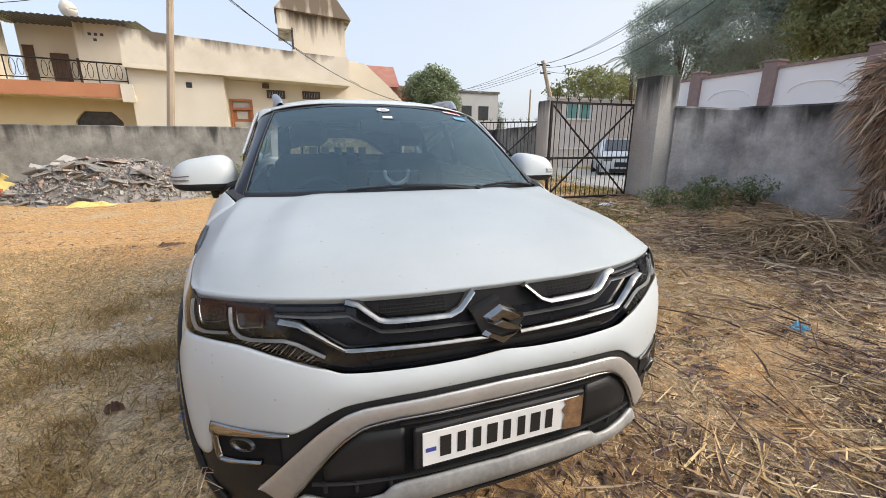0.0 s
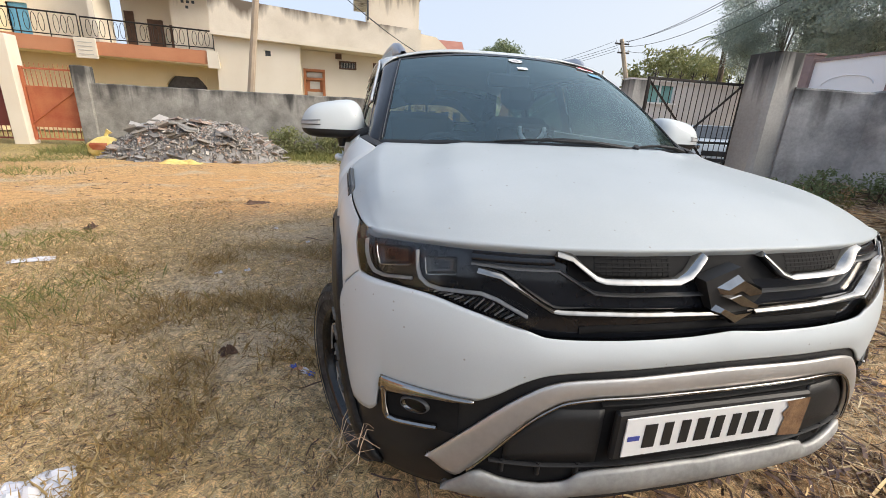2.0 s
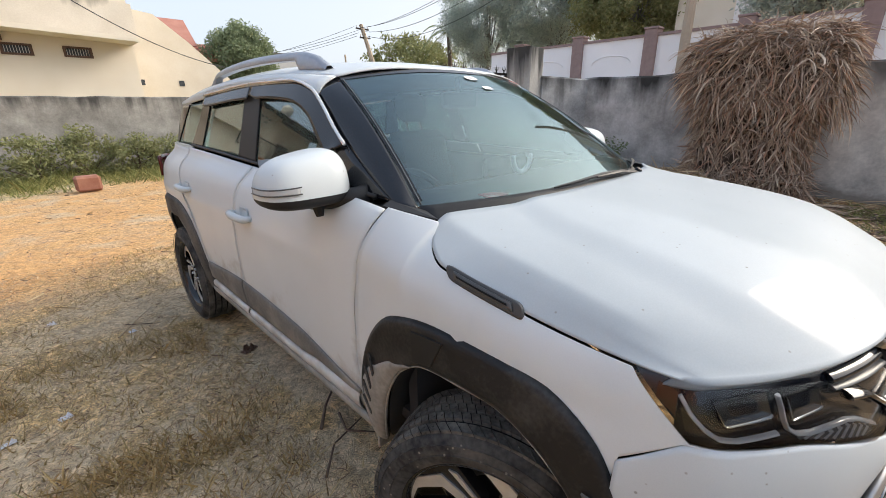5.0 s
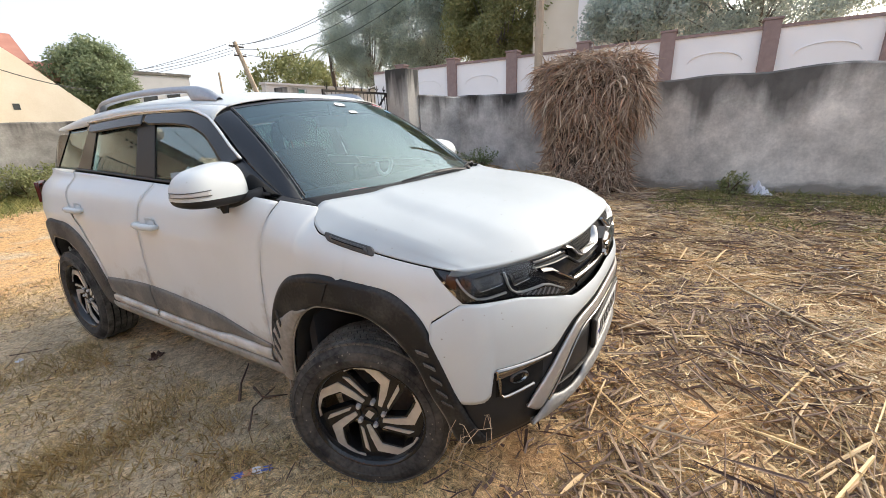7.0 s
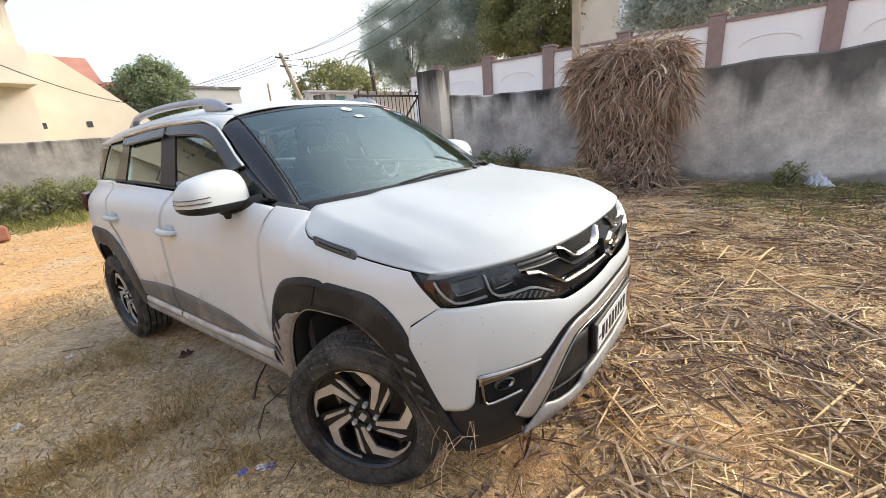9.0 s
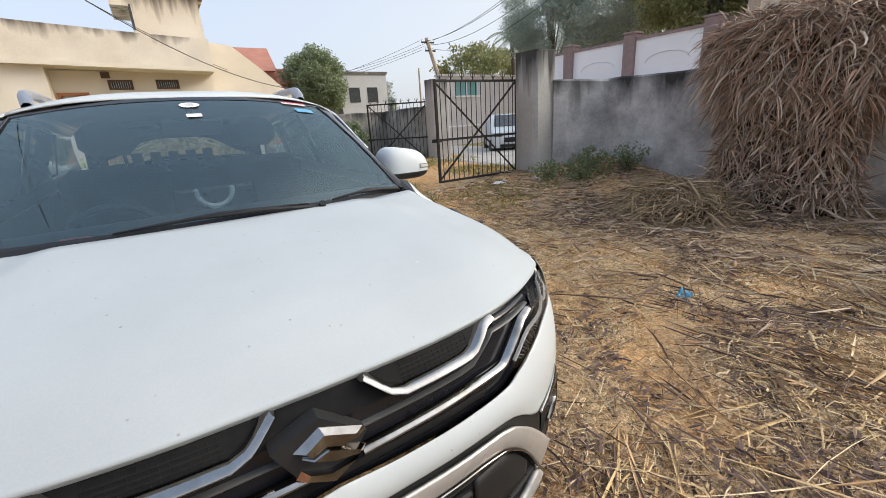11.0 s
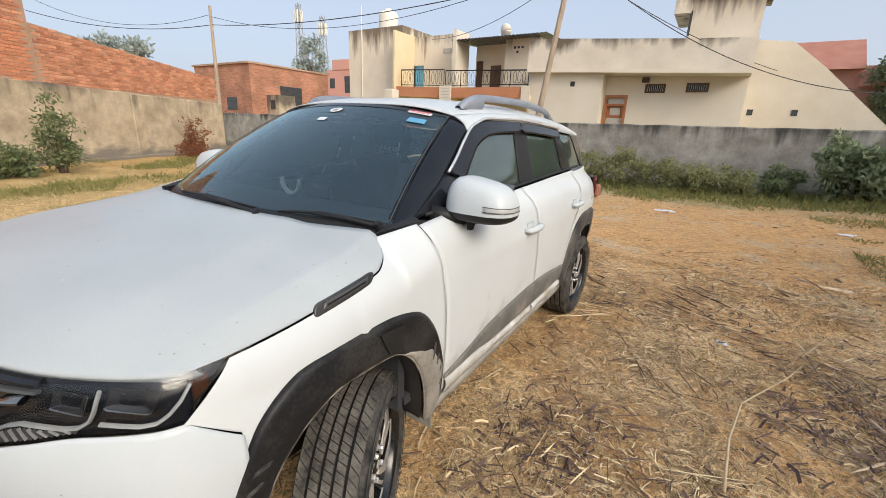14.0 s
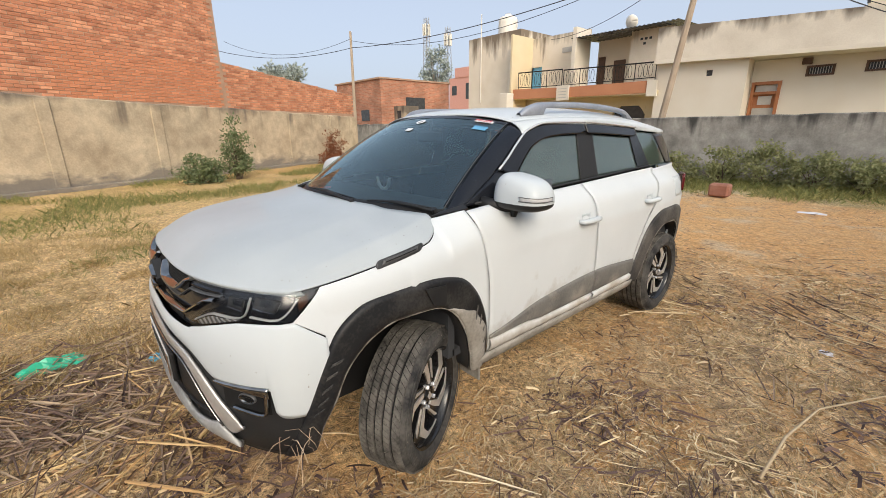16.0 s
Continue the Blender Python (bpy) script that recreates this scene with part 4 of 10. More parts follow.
gate_leaf("metal_gate", (5.80, 4.82), (-1, 0.02), 1.88, 0.30, 2.05, "rusty black iron gate leaf swung open into the yard")
gate_leaf("metal_gate", (6.78, 9.62), (-0.78, 0.62), 1.88, 0.12, 1.95, "rusty black iron gate leaf standing open beside the far pillar")


# ---- houses ----
def opening_wall(gm, x0, x1, z0, z1, y, thick, holes):
    """A wall in the plane y with rectangular holes (x0, x1, z0, z1)."""
    xs = sorted({x0, x1, *[v for h in holes for v in h[:2]]})
    zs = sorted({z0, z1, *[v for h in holes for v in h[2:]]})
    nx, nz = len(xs) - 1, len(zs) - 1

    def solid(i, j):
        if not (0 <= i < nx and 0 <= j < nz):
            return False
        cx, cz = (xs[i] + xs[i + 1]) / 2, (zs[j] + zs[j + 1]) / 2
        return not any(h[0] < cx < h[1] and h[2] < cz < h[3] for h in holes)
    at = lambda i, j, b: (i * (nz + 1) + j) * 2 + b
    fs = []
    for i in range(nx):
        for j in range(nz):
            if not solid(i, j):
                continue
            c = [(i, j), (i + 1, j), (i + 1, j + 1), (i, j + 1)]
            fs += [tuple(at(*p, 0) for p in c), tuple(at(*p, 1) for p in c[::-1])]
            for (di, dj), (p, q) in (((0, -1), (0, 1)), ((1, 0), (1, 2)), ((0, 1), (2, 3)), ((-1, 0), (3, 0))):
                if not solid(i + di, j + dj):
                    fs.append((at(*c[q], 0), at(*c[p], 0), at(*c[p], 1), at(*c[q], 1)))
    used = sorted({k for f in fs for k in f})
    back_ = {k: m for m, k in enumerate(used)}
    vs = [(x, y + thick * b, z) for x in xs for z in zs for b in (0, 1)]
    gm.add([vs[k] for k in used], [tuple(back_[k] for k in f) for f in fs])
    return gm


def house_cream():
    root = thing("cream_house", (-2, 21, 0), "cream plastered single-storey house with a tall stair tower", "house")
    w1, w2, dr = (-1.25, -0.48, 3.17, 3.52), (0.27, 1.05, 3.19, 3.53), (-2.80, -1.88, 0.98, 3.09)
    part("wall", opening_wall(Geo(), -2.86, 2.3, 0, 3.84, 19.35, 0.25, [w1, w2, dr]), CREAM_PLAIN, root)
    part("wall", opening_wall(Geo(), -6.15, -2.85, 0, 4.02, 18.6, 0.25, [(-4.25, -4.02, 3.40, 3.62)]), CREAM_PLAIN, root, "forward block")
    part("wall", Geo().box(-3.1, -2.852, 18.85, 19.35, 0, 4.02), CREAM_PLAIN, root)
    part("vent_hole", Geo().box(-4.25, -4.02, 18.7, 18.8, 3.40, 3.62), WINDOW_DARK, root)
    pr = Geo().prism([(-6.2, 4.12), (2.3, 3.80), (2.3, 4.9), (0.15, 5.0), (-6.2, 5.42)], 1, 18.35, 18.6)
    part("parapet", pr, PARAPET, root)
    part("slab", Geo().prism([(-6.2, 4.02), (2.3, 3.72), (2.3, 3.86), (-6.2, 4.18)], 1, 18.28, 21.3), CREAM_PLAIN, root)
    tw = Geo()
    opening_wall(tw, 0.0, 2.25, 4.6, 6.7, 18.7, 2.0, [])
    tw.prism([(-0.62, 6.65), (2.5, 6.45), (1.9, 7.25), (1.2, 7.5), (0.5, 7.45), (-0.2, 7.1)], 1, 18.4, 21.0)
    tw.box(-0.55, 0.0, 18.5, 20.9, 5.9, 6.7)
    part("stair_tower", tw, CREAM, root)
    part("stair_window", Geo().box(-0.02, 0.06, 18.64, 18.72, 5.15, 6.0), WINDOW_DARK, root)
    part("wall", Geo().box(2.05, 2.297, 19.6, 21.2, 0, 3.84), CREAM_PLAIN, root)
    ex = Geo().prism([(2.28, 0), (7.0, 0), (7.0, 1.9), (4.6, 4.2), (3.5, 5.12), (2.28, 5.26)], 1, 20.9, 21.2)
    part("wall", ex, CREAM, root, "stepped gable end with patches of bare plaster")
    for x in (2.62, 4.06):
        part("vent_hole", Geo().box(x - 0.1, x + 0.1, 20.88, 20.95, 2.42, 2.64), WINDOW_DARK, root)
    for w in (w1, w2):
        win = part("window", Geo().box(w[0] + 0.05, w[1] - 0.05, 19.45, 19.48, w[2] + 0.05, w[3] - 0.05), WINDOW_DARK, root)
        fr = Geo()
        for q in ((w[0], w[1], w[2], w[2] + 0.06), (w[0], w[1], w[3] - 0.06, w[3]), (w[0], w[0] + 0.07, w[2] + 0.06, w[3] - 0.06), (w[1] - 0.07, w[1], w[2] + 0.06, w[3] - 0.06)):
            fr.box(q[0], q[1], 19.30, 19.41, q[2], q[3])
        part("window_frame", fr, DARK_WOOD, win)
        gr = Geo()
        for k in range(9):
            x = w[0] + 0.1 + (w[1] - w[0] - 0.2) * k / 8
            gr.box(x - 0.008, x + 0.008, 19.37, 19.39, w[2] + 0.05, w[3] - 0.05)
        part("grille", gr, FROSTED, win)
    door = part("door", Geo().box(dr[0] + 0.06, dr[1] - 0.06, 19.43, 19.47, dr[2], dr[3] - 0.06), DOOR_WOOD, root, "brown wooden door with glazed panels")
    fr = Geo()
    for q in ((dr[0], dr[0] + 0.1, dr[2], dr[3]), (dr[1] - 0.1, dr[1], dr[2], dr[3]), (dr[0] + 0.1, dr[1] - 0.1, dr[3] - 0.1, dr[3]), (dr[0] + 0.1, dr[1] - 0.1, 2.64, 2.72)):
        fr.box(q[0], q[1], 19.29, 19.43, q[2], q[3])
    part("door_frame", fr, DOOR_WOOD, door)
    for x0, x1, z0, z1 in ((-2.68, -2.0, 2.74, 2.97), (-2.55, -2.12, 2.26, 2.58), (-2.68, -2.0, 1.55, 2.14)):
        part("pane", Geo().box(x0, x1, 19.41, 19.425, z0, z1), FROSTED, door)
    part("meter_box", Geo().box(-1.40, -1.13, 19.20, 19.35, 3.58, 3.78), DARK_WOOD, root)


def railing(root, x0, x1, y, z0a, z1a, z0b, z1b):
    """Wrought balcony railing with scrolls."""
    def zz(x, a, b):
        return a + (b - a) * (x - x0) / (x1 - x0)
    part("handrail", Geo().tube([(x0, y, z1a), (x1, y, z1b)], 0.03, 6), IRON, root)
    part("bottom_rail", Geo().tube([(x0, y, z0a + 0.1), (x1, y, z0b + 0.1)], 0.02, 6), IRON, root)
    n = int((x1 - x0) / 0.22)
    for k in range(n + 1):
        x = x0 + (x1 - x0) * k / n
        lo, hi = zz(x, z0a, z0b), zz(x, z1a, z1b)
        if k % 4 == 0:
            part("baluster", Geo().tube([(x, y, lo), (x, y, hi)], 0.02, 5), IRON, root)
        else:
            c, h = (lo + hi) / 2 + 0.05, (hi - lo) * 0.36
            ring = [(x + 0.085 * math.cos(q * math.pi / 6), y, c + h * math.sin(q * math.pi / 6)) for q in range(13)]
            part("scroll", Geo().tube(ring, 0.011, 4, False), IRON, root)


def house_balcony():
    root = thing("balcony_house", (-11, 20, 0), "pale yellow two-storey house with an orange-edged balcony", "house")
    part("wall", opening_wall(Geo(), -14, -6.2, 0, 3.3, 19.6, 0.25, [(-8.5, -6.9, 0, 2.45)]), YELLOW_CREAM, root, "ground-floor wall with a garage arch")
    part("garage_recess", Geo().box(-8.5, -6.9, 19.75, 19.85, 0, 2.45), WINDOW_DARK, root)
    for s in (0, 1):
        x, d = (-8.5, 1) if s == 0 else (-6.9, -1)
        part("arch_corner", Geo().prism([(x, 2.46), (x, 2.05), (x + d * 0.18, 2.3), (x + d * 0.35, 2.46)], 1, 19.58, 19.8), YELLOW_CREAM, root)
    sl = Geo().prism([(-14.1, 3.02), (-6.0, 2.83), (-6.0, 3.0), (-14.1, 3.2)], 1, 18.4, 20.6)
    part("balcony_slab", sl, YELLOW_CREAM, root)
    part("orange_band", Geo().prism([(-14.1, 3.04), (-10.9, 2.95), (-10.9, 3.44), (-14.1, 3.55)], 1, 18.36, 18.5), ORANGE, root)
    part("orange_band", Geo().prism([(-10.3, 2.94), (-6.4, 2.90), (-6.4, 3.40), (-10.3, 3.42)], 1, 18.36, 18.5), ORANGE, root)
    sg = part("sign_board", Geo().prism([(-10.95, 2.80), (-10.25, 2.80), (-10.25, 3.52), (-10.95, 3.52)], 1, 18.26, 18.34), CREAM_PLAIN, root, "pale sign board with unreadable lines")
    for k in range(4):
        part("line", Geo().box(-10.85, -10.36, 18.25, 18.262, 2.92 + 0.14 * k, 2.95 + 0.14 * k), FROSTED, sg)
    part("sign_board", Geo().prism([(-6.4, 2.75), (-5.95, 2.75), (-6.0, 3.4), (-6.4, 3.45)], 1, 18.3, 18.36), CREAM_PLAIN, root)
    railing(root, -13.6, -10.8, 18.45, 3.52, 4.38, 3.44, 4.3)
    railing(root, -10.7, -6.15, 18.45, 3.44, 4.25, 3.42, 4.13)
    up = Geo()
    opening_wall(up, -14.0, -10.4, 3.2, 6.3, 20.0, 0.25, [(-13.9, -13.2, 3.6, 4.8)])
    part("wall", up, CREAM, root, "upper wall")
    part("window", Geo().box(-13.9, -13.2, 20.1, 20.16, 3.6, 4.8), BLUE_TAG, root, "blue shuttered window")
    part("louvre", Geo().box(-11.9, -11.3, 19.96, 20.02, 5.35, 5.6), FROSTED, root)
    part("wall", Geo().box(-10.5, -10.3, 18.7, 20.0, 3.3, 6.2), CREAM_PLAIN, root)
    part("wall", opening_wall(Geo(), -10.3, -7.9, 3.3, 5.8, 20.9, 0.25, [(-10.2, -9.85, 3.4, 5.0), (-9.35, -8.75, 3.4, 4.75)]), CREAM_PLAIN, root, "porch wall")
    for x0, x1, z1 in ((-10.2, -9.85, 5.0), (-9.35, -8.75, 4.75), (-8.5, -8.1, 4.6)):
        part("door", Geo().box(x0, x1, 20.84, 20.95, 3.35, z1), DARK_WOOD, root)
    part("wall", Geo().box(-8.0, -6.2, 19.7, 20.0, 3.3, 5.78), CREAM, root, "end wall of the porch")
    for x, z in ((-7.5, 5.35), (-7.3, 5.35), (-7.1, 5.35), (-7.35, 5.15)):
        part("vent_hole", Geo().box(x - 0.05, x + 0.05, 19.66, 19.72, z - 0.05, z + 0.05), WINDOW_DARK, root)
    rf = Geo().sheet(lambda u, v: (-10.6 + 5.0 * u, 18.7 + 2.4 * v, 5.82 - 0.1 * (1 - v) + 0.02 * math.sin(u * 160)), 120, 2)
    part("sheet_roof", rf, WINDOW_DARK, root, "dark corrugated sheet roof", thick=0.02)
    dish = thing("satellite_dish", (-7.9, 19.4, 5.78), "white satellite dish on the porch roof", "satellite dish")
    part("reflector", Geo().sheet(lambda u, v: (-7.9 + 0.29 * u * math.cos(2 * math.pi * v), 19.35 - 0.12 * (1 - u * u) - 0.1 * u * math.sin(2 * math.pi * v), 6.08 + 0.29 * u * math.sin(2 * math.pi * v)), 5, 20), TANK_WHITE, dish, smooth=True, thick=0.01)
    part("mast", Geo().tube([(-7.9, 19.5, 5.75), (-7.9, 19.45, 6.2)], 0.025, 6), STEEL_FAR, dish)
    tb = part("wall", Geo().box(-18.1, -14.0, 19.0, 23.0, 0, 6.75), CREAM, root, "tall plain end block")
    part("wall", Geo().box(-14.02, -13.9, 18.2, 20.2, 0, 6.35), YELLOW_CREAM, root)
    tank = thing("water_tank", (-16, 20.2, 6.75), "white plastic rooftop water tank", "water tank")
    part("drum", Geo().lathe([(0.0, 0), (0.56, 0.0), (0.58, 0.1), (0.56, 0.2), (0.58, 0.3), (0.56, 0.45), (0.58, 0.6), (0.56, 0.75), (0.58, 0.9), (0.5, 1.06), (0.2, 1.18), (0.18, 1.26), (0, 1.27)], 24, Matrix.Translation((-16, 20.2, 6.75)) @ Matrix.Rotation(radians(-90), 4, "Y")), TANK_WHITE, tank, smooth=True)
    part("pipe", Geo().tube([(-17.0, 18.95, 3), (-17.0, 18.95, 8.0)], 0.03, 6), TANK_WHITE, root)


house_cream()
house_balcony()


def red_gate(x0, x1, mat, label):
    root = thing("painted_gate", (x0, 13.6, 0), label, "gate", "painted gates of the house")
    part("panel", Geo().box(x0 + 0.05, x1 - 0.05, 13.58, 13.62, 0.45, 1.55), mat, root)
    for x in (x0, x1):
        part("stile", Geo().box(x - 0.03, x + 0.03, 13.55, 13.65, 0.05, 2.1), mat, root)
    for z in (0.08, 0.45, 1.55, 2.05):
        part("cross_rail", Geo().box(x0, x1, 13.57, 13.63, z - 0.025, z + 0.025), mat, root)
    n = int((x1 - x0) / 0.11)
    for k in range(1, n):
        x = x0 + (x1 - x0) * k / n
        part("bar", Geo().tube([(x, 13.6, 1.55), (x, 13.6, 2.2)], [0.014, 0.006], 5), mat, root)
        part("bar", Geo().tube([(x, 13.6, 0.08), (x, 13.6, 0.45)], 0.012, 5), mat, root)
    part("brace", Geo().tube([(x0, 13.55, 0.5), ((x0 + x1) / 2, 13.55, 1.0), (x1, 13.55, 1.5)], 0.02, 5), mat, root)


red_gate(-10.02, -8.74, RED_IRON, "orange-red painted iron gate with spear tops")
red_gate(-12.2, -10.5, MAROON_IRON, "maroon painted iron gate beside a cream pier")
structure("gate_pier", Geo().box(-8.71, -8.3, 13.4, 13.8, -0.2, 2.2, 0.02), GREY_WALL, "weathered cement pier at the end of the boundary wall", "pier")
structure("gate_pier", Geo().box(-10.46, -10.06, 13.35, 13.8, -0.2, 2.9, 0.02), CREAM_PLAIN, "tall cream pier between painted gates", "pier")

# far brick building
bb = thing("brick_building", (-24, 16, 0), "low flat-roofed red brick building", "building")
part("wall", Geo().box(-27.6, -21.8, 14.6, 14.85, 0, 4.55), BRICK_FAR, bb)
part("wall", Geo().box(-21.95, -21.7, 14.6, 20.5, 0, 4.55), BRICK_FAR, bb)
part("coping", Geo().box(-27.7, -21.62, 14.5, 20.6, 4.55, 4.65), MORTAR, bb)
part("doorway", Geo().box(-21.72, -21.66, 16.6, 18.2, 2.4, 3.5), WINDOW_DARK, bb)
part("window", Geo().box(-24.2, -23.2, 14.56, 14.62, 2.0, 2.7), WINDOW_DARK, bb)
part("shed", Geo().box(-21.7, -20.6, 15.6, 16.8, 0, 2.9), TAN_WALL, bb, "small cement shed")
part("shed_window", Geo().box(-21.3, -20.9, 15.56, 15.62, 2.1, 2.6), WINDOW_DARK, bb)

pk = thing("pink_building", (-38, 40, 0), "distant pink two-storey building", "building")
part("wall", Geo().box(-43.2, -37.4, 40, 46, 0, 8.0), PINK, pk)
part("parapet", Geo().box(-42.0, -39.0, 39.9, 42, 8.0, 9.2), PINK, pk)
part("window", Geo().box(-39.9, -38.3, 39.95, 40.02, 5.2, 7.2), WINDOW_DARK, pk)
part("window", Geo().box(-42.6, -41.7, 39.95, 40.02, 5.8, 7.0), WINDOW_DARK, pk)

rr = thing("red_roofed_house", (6, 30, 0), "distant pink house with a red tiled roof", "house")
part("wall", Geo().box(4.6, 8.2, 29, 33, 0, 5.2), PINK, rr)
part("roof", Geo().prism([(28.4, 5.0), (33.6, 5.0), (31.8, 6.6), (30.2, 6.6)], 0, 4.4, 7.2), ROOF_RED, rr)
part("balcony", Geo().box(7.2, 8.8, 28.2, 29.2, 4.2, 4.9), PINK, rr)
fb = thing("grey_house", (12, 30, 0), "distant pale grey flat-roofed house", "house")
part("wall", Geo().box(11.2, 14.8, 28, 33, 0, 4.8), HAZE_WALL, fb)
part("annexe", Geo().box(8.4, 11.3, 29, 33, 0, 3.9), HAZE_WALL, fb)
part("roof_edge", Geo().box(11.1, 14.9, 27.9, 33.1, 4.8, 4.95), SIDE_WALL, fb)
for x in (11.8, 13.2):
    part("window", Geo().box(x, x + 0.8, 27.96, 28.02, 2.9, 3.9), WINDOW_DARK, fb)
fb2 = thing("lane_house", (17, 18, 0), "pale house across the lane behind the gate", "house")
part("wall", opening_wall(Geo(), 12.5, 22.0, 0, 3.5, 17.5, 0.3, [(13.5, 15.1, 2.55, 3.35)]), PALE_PINK, fb2)
lw = part("window", Geo().box(13.5, 15.1, 17.62, 17.66, 2.55, 3.35), TEAL_PANE, fb2, "blue-green glazed window")
for x in (13.5, 14.27, 15.04):
    part("window_bar", Geo().box(x, x + 0.06, 17.55, 17.62, 2.55, 3.35), WHITE_PLASTIC, lw)
part("window_sill", Geo().box(13.4, 15.2, 17.40, 17.50, 2.47, 2.55), WHITE_WALL, lw)
part("string_course", Geo().box(12.5, 22.0, 17.44, 17.50, 0.95, 1.03), WHITE_WALL, fb2)
part("parapet", Geo().box(12.45, 22.05, 17.42, 17.9, 3.5, 3.6), PALE_PINK, fb2)
lane_top = lambda x, y: max(ground_z(x, y), 0) + 0.04
lane = Geo().sheet(lambda u, v: (7.55 + 5.3 * u, 3 + 14.3 * v, lane_top(7.55 + 5.3 * u, 3 + 14.3 * v) - (0.12 if u == 0 or v in (0, 1) else 0)), 14, 36)
# the concrete apron runs in between the gate pillars
lane.sheet(lambda u, v: (6.25 + 1.5 * u, 5.05 + 4.0 * v + 0.45 * u * (1 - 2 * v), lane_top(6.25 + 1.5 * u, 5.05 + 4.0 * v) - (0.12 if u == 0 or v in (0, 1) else 0.003)), 8, 20)
structure("lane", lane, material("lane_concrete", (0.42, 0.385, 0.335), (0.54, 0.50, 0.44), rough=0.9, bump=0.2), "pale concrete lane outside the gate", "road")

# white compound wall with maroon piers across the lane
WX = 13.0
wc = Geo().box(WX, WX + 0.25, -14, 11.0, 0, 3.42)
structure("white_compound_wall", wc, WHITE_WALL, "white compound wall with shallow arched panels", "wall")
structure("wall_coping", Geo().box(WX - 0.05, WX + 0.3, -14, 11.0, 3.42, 3.5), MAROON, "maroon coping of the white wall", "coping")
for k in range(10):
    y = -12.2 + 2.42 * k
    pr = thing("wall_pier", (WX, y, 0), "maroon pier of the white compound wall", "pier", "piers of the white wall")
    part("shaft", Geo().box(WX - 0.12, WX + 0.3, y - 0.19, y + 0.19, 0, 3.62, 0.01), MAROON, pr)
    part("cap", Geo().box(WX - 0.15, WX + 0.33, y - 0.22, y + 0.22, 3.62, 3.68, 0.01), MAROON, pr)
    arc = [(WX - 0.015, y + 1.21 + 0.66 * math.cos(q * math.pi / 16), 2.72 + 0.26 * math.sin(q * math.pi / 16)) for q in range(17)]
    part("arch_moulding", Geo().tube(arc, 0.020, 5), WHITE_WALL, pr)

th = thing("tall_pale_house", (22, 1, 0), "tall pale house rising behind the white wall", "house")
part("wall", Geo().box(20, 27, -1.5, 6.4, 0, 9), CREAM_PLAIN, th)
part("pilaster", Geo().box(19.8, 20.1, 3.4, 4.2, 0, 9), WHITE_WALL, th)
part("canopy", Geo().box(19.0, 20.1, -1.0, 3.2, 6.6, 6.9), SIDE_WALL, th)


# ---- poles, wires, masts ----
def pole(at, top, r0, r1, label, arms=()):
    root = thing("utility_pole", at, label, "pole")
    part("shaft", Geo().tube([at, [a + (b - a) * 0.5 for a, b in zip(at, top)], top], [r0, (r0 + r1) / 2, r1], 8), CONCRETE_POLE, root)
    for z, w in arms:
        t = (z - at[2]) / (top[2] - at[2])
        x, y = at[0] + (top[0] - at[0]) * t, at[1] + (top[1] - at[1]) * t
        part("crossarm", Geo().box(x - w, x + w, y - 0.05, y + 0.05, z - 0.05, z + 0.05), IRON, root)
        for s in (-0.9, 0, 0.9):
            part("insulator", Geo().tube([(x + s * w, y, z + 0.05), (x + s * w, y, z + 0.22)], [0.05, 0.03], 6), WHITE_PLASTIC, root)


pole((-4.35, 14.6, 0), (-3.35, 14.6, 7.4), 0.13, 0.085, "leaning weathered concrete utility pole behind the wall")
pole((-22.2, 12.9, 0), (-22.1, 12.9, 7.1), 0.12, 0.07, "slim pale concrete pole beside the brick building")
pole((19.5, 25.8, 0), (18.3, 27.6, 7.3), 0.20, 0.14, "distant concrete pole with crossarms and many wires", ((7.0, 0.55), (6.4, 0.45)))
pole((12.4, 3.6, 0), (12.4, 3.6, 9.0), 0.15, 0.11, "pale concrete pole inside the lane")
pole((28, 45, 0), (28, 45, 7.5), 0.15, 0.1, "far slim pole against the sky")


def wire(a, b, sag, r=0.014):
    a, b = Vector(a), Vector(b)
    r *= 0.6
    pts = [a + (b - a) * (k / 20) - Vector((0, 0, sag * 4 * (k / 20) * (1 - k / 20))) for k in range(21)]
    tagged(part("overhead_wire", Geo().tube(pts, r, 5), CABLE), "sagging black overhead cable", "cable", "overhead wires")


P1, P2 = (-3.45, 14.6, 6.6), (-22.1, 12.9, 6.2)
wire(P1, P2, 0.5, 0.03)
wire((-3.45, 14.6, 6.9), (-22.1, 12.9, 6.6), 1.2, 0.02)
wire(P1, (-12, 19, 5.9), 0.5, 0.02)
wire((-3.4, 14.6, 7.0), (6.2, 20.5, 3.2), 0.9, 0.025)
wire((-3.4, 14.6, 6.8), (10.6, 28, 3.8), 1.3, 0.02)
wire((-3.4, 14.6, 7.1), (-9, -14, 9.5), 0.8, 0.02)
wire((-3.4, 14.6, 7.2), (-5, -14, 10), 1.0, 0.02)
wire(P2, (-34, 8, 7.2), 0.6, 0.03)
wire((-22.1, 12.9, 6.7), (-34, 9, 7.8), 0.9, 0.02)
for k, (dz, sg) in enumerate(((0, 0.6), (-0.25, 0.9), (-0.5, 1.3), (0.1, 0.4))):
    wire((18.3 + 0.2 * k, 27.6, 7.1 + dz), (12.4, 3.6, 8.6 + dz), sg + 0.5, 0.025)
    wire((18.3 - 0.2 * k, 27.6, 7.0 + dz), (9.0 - k, 36, 5.0 - 0.4 * k), 0.5, 0.02)
wire((12.4, 3.6, 8.5), (8, -20, 9.5), 0.8, 0.025)
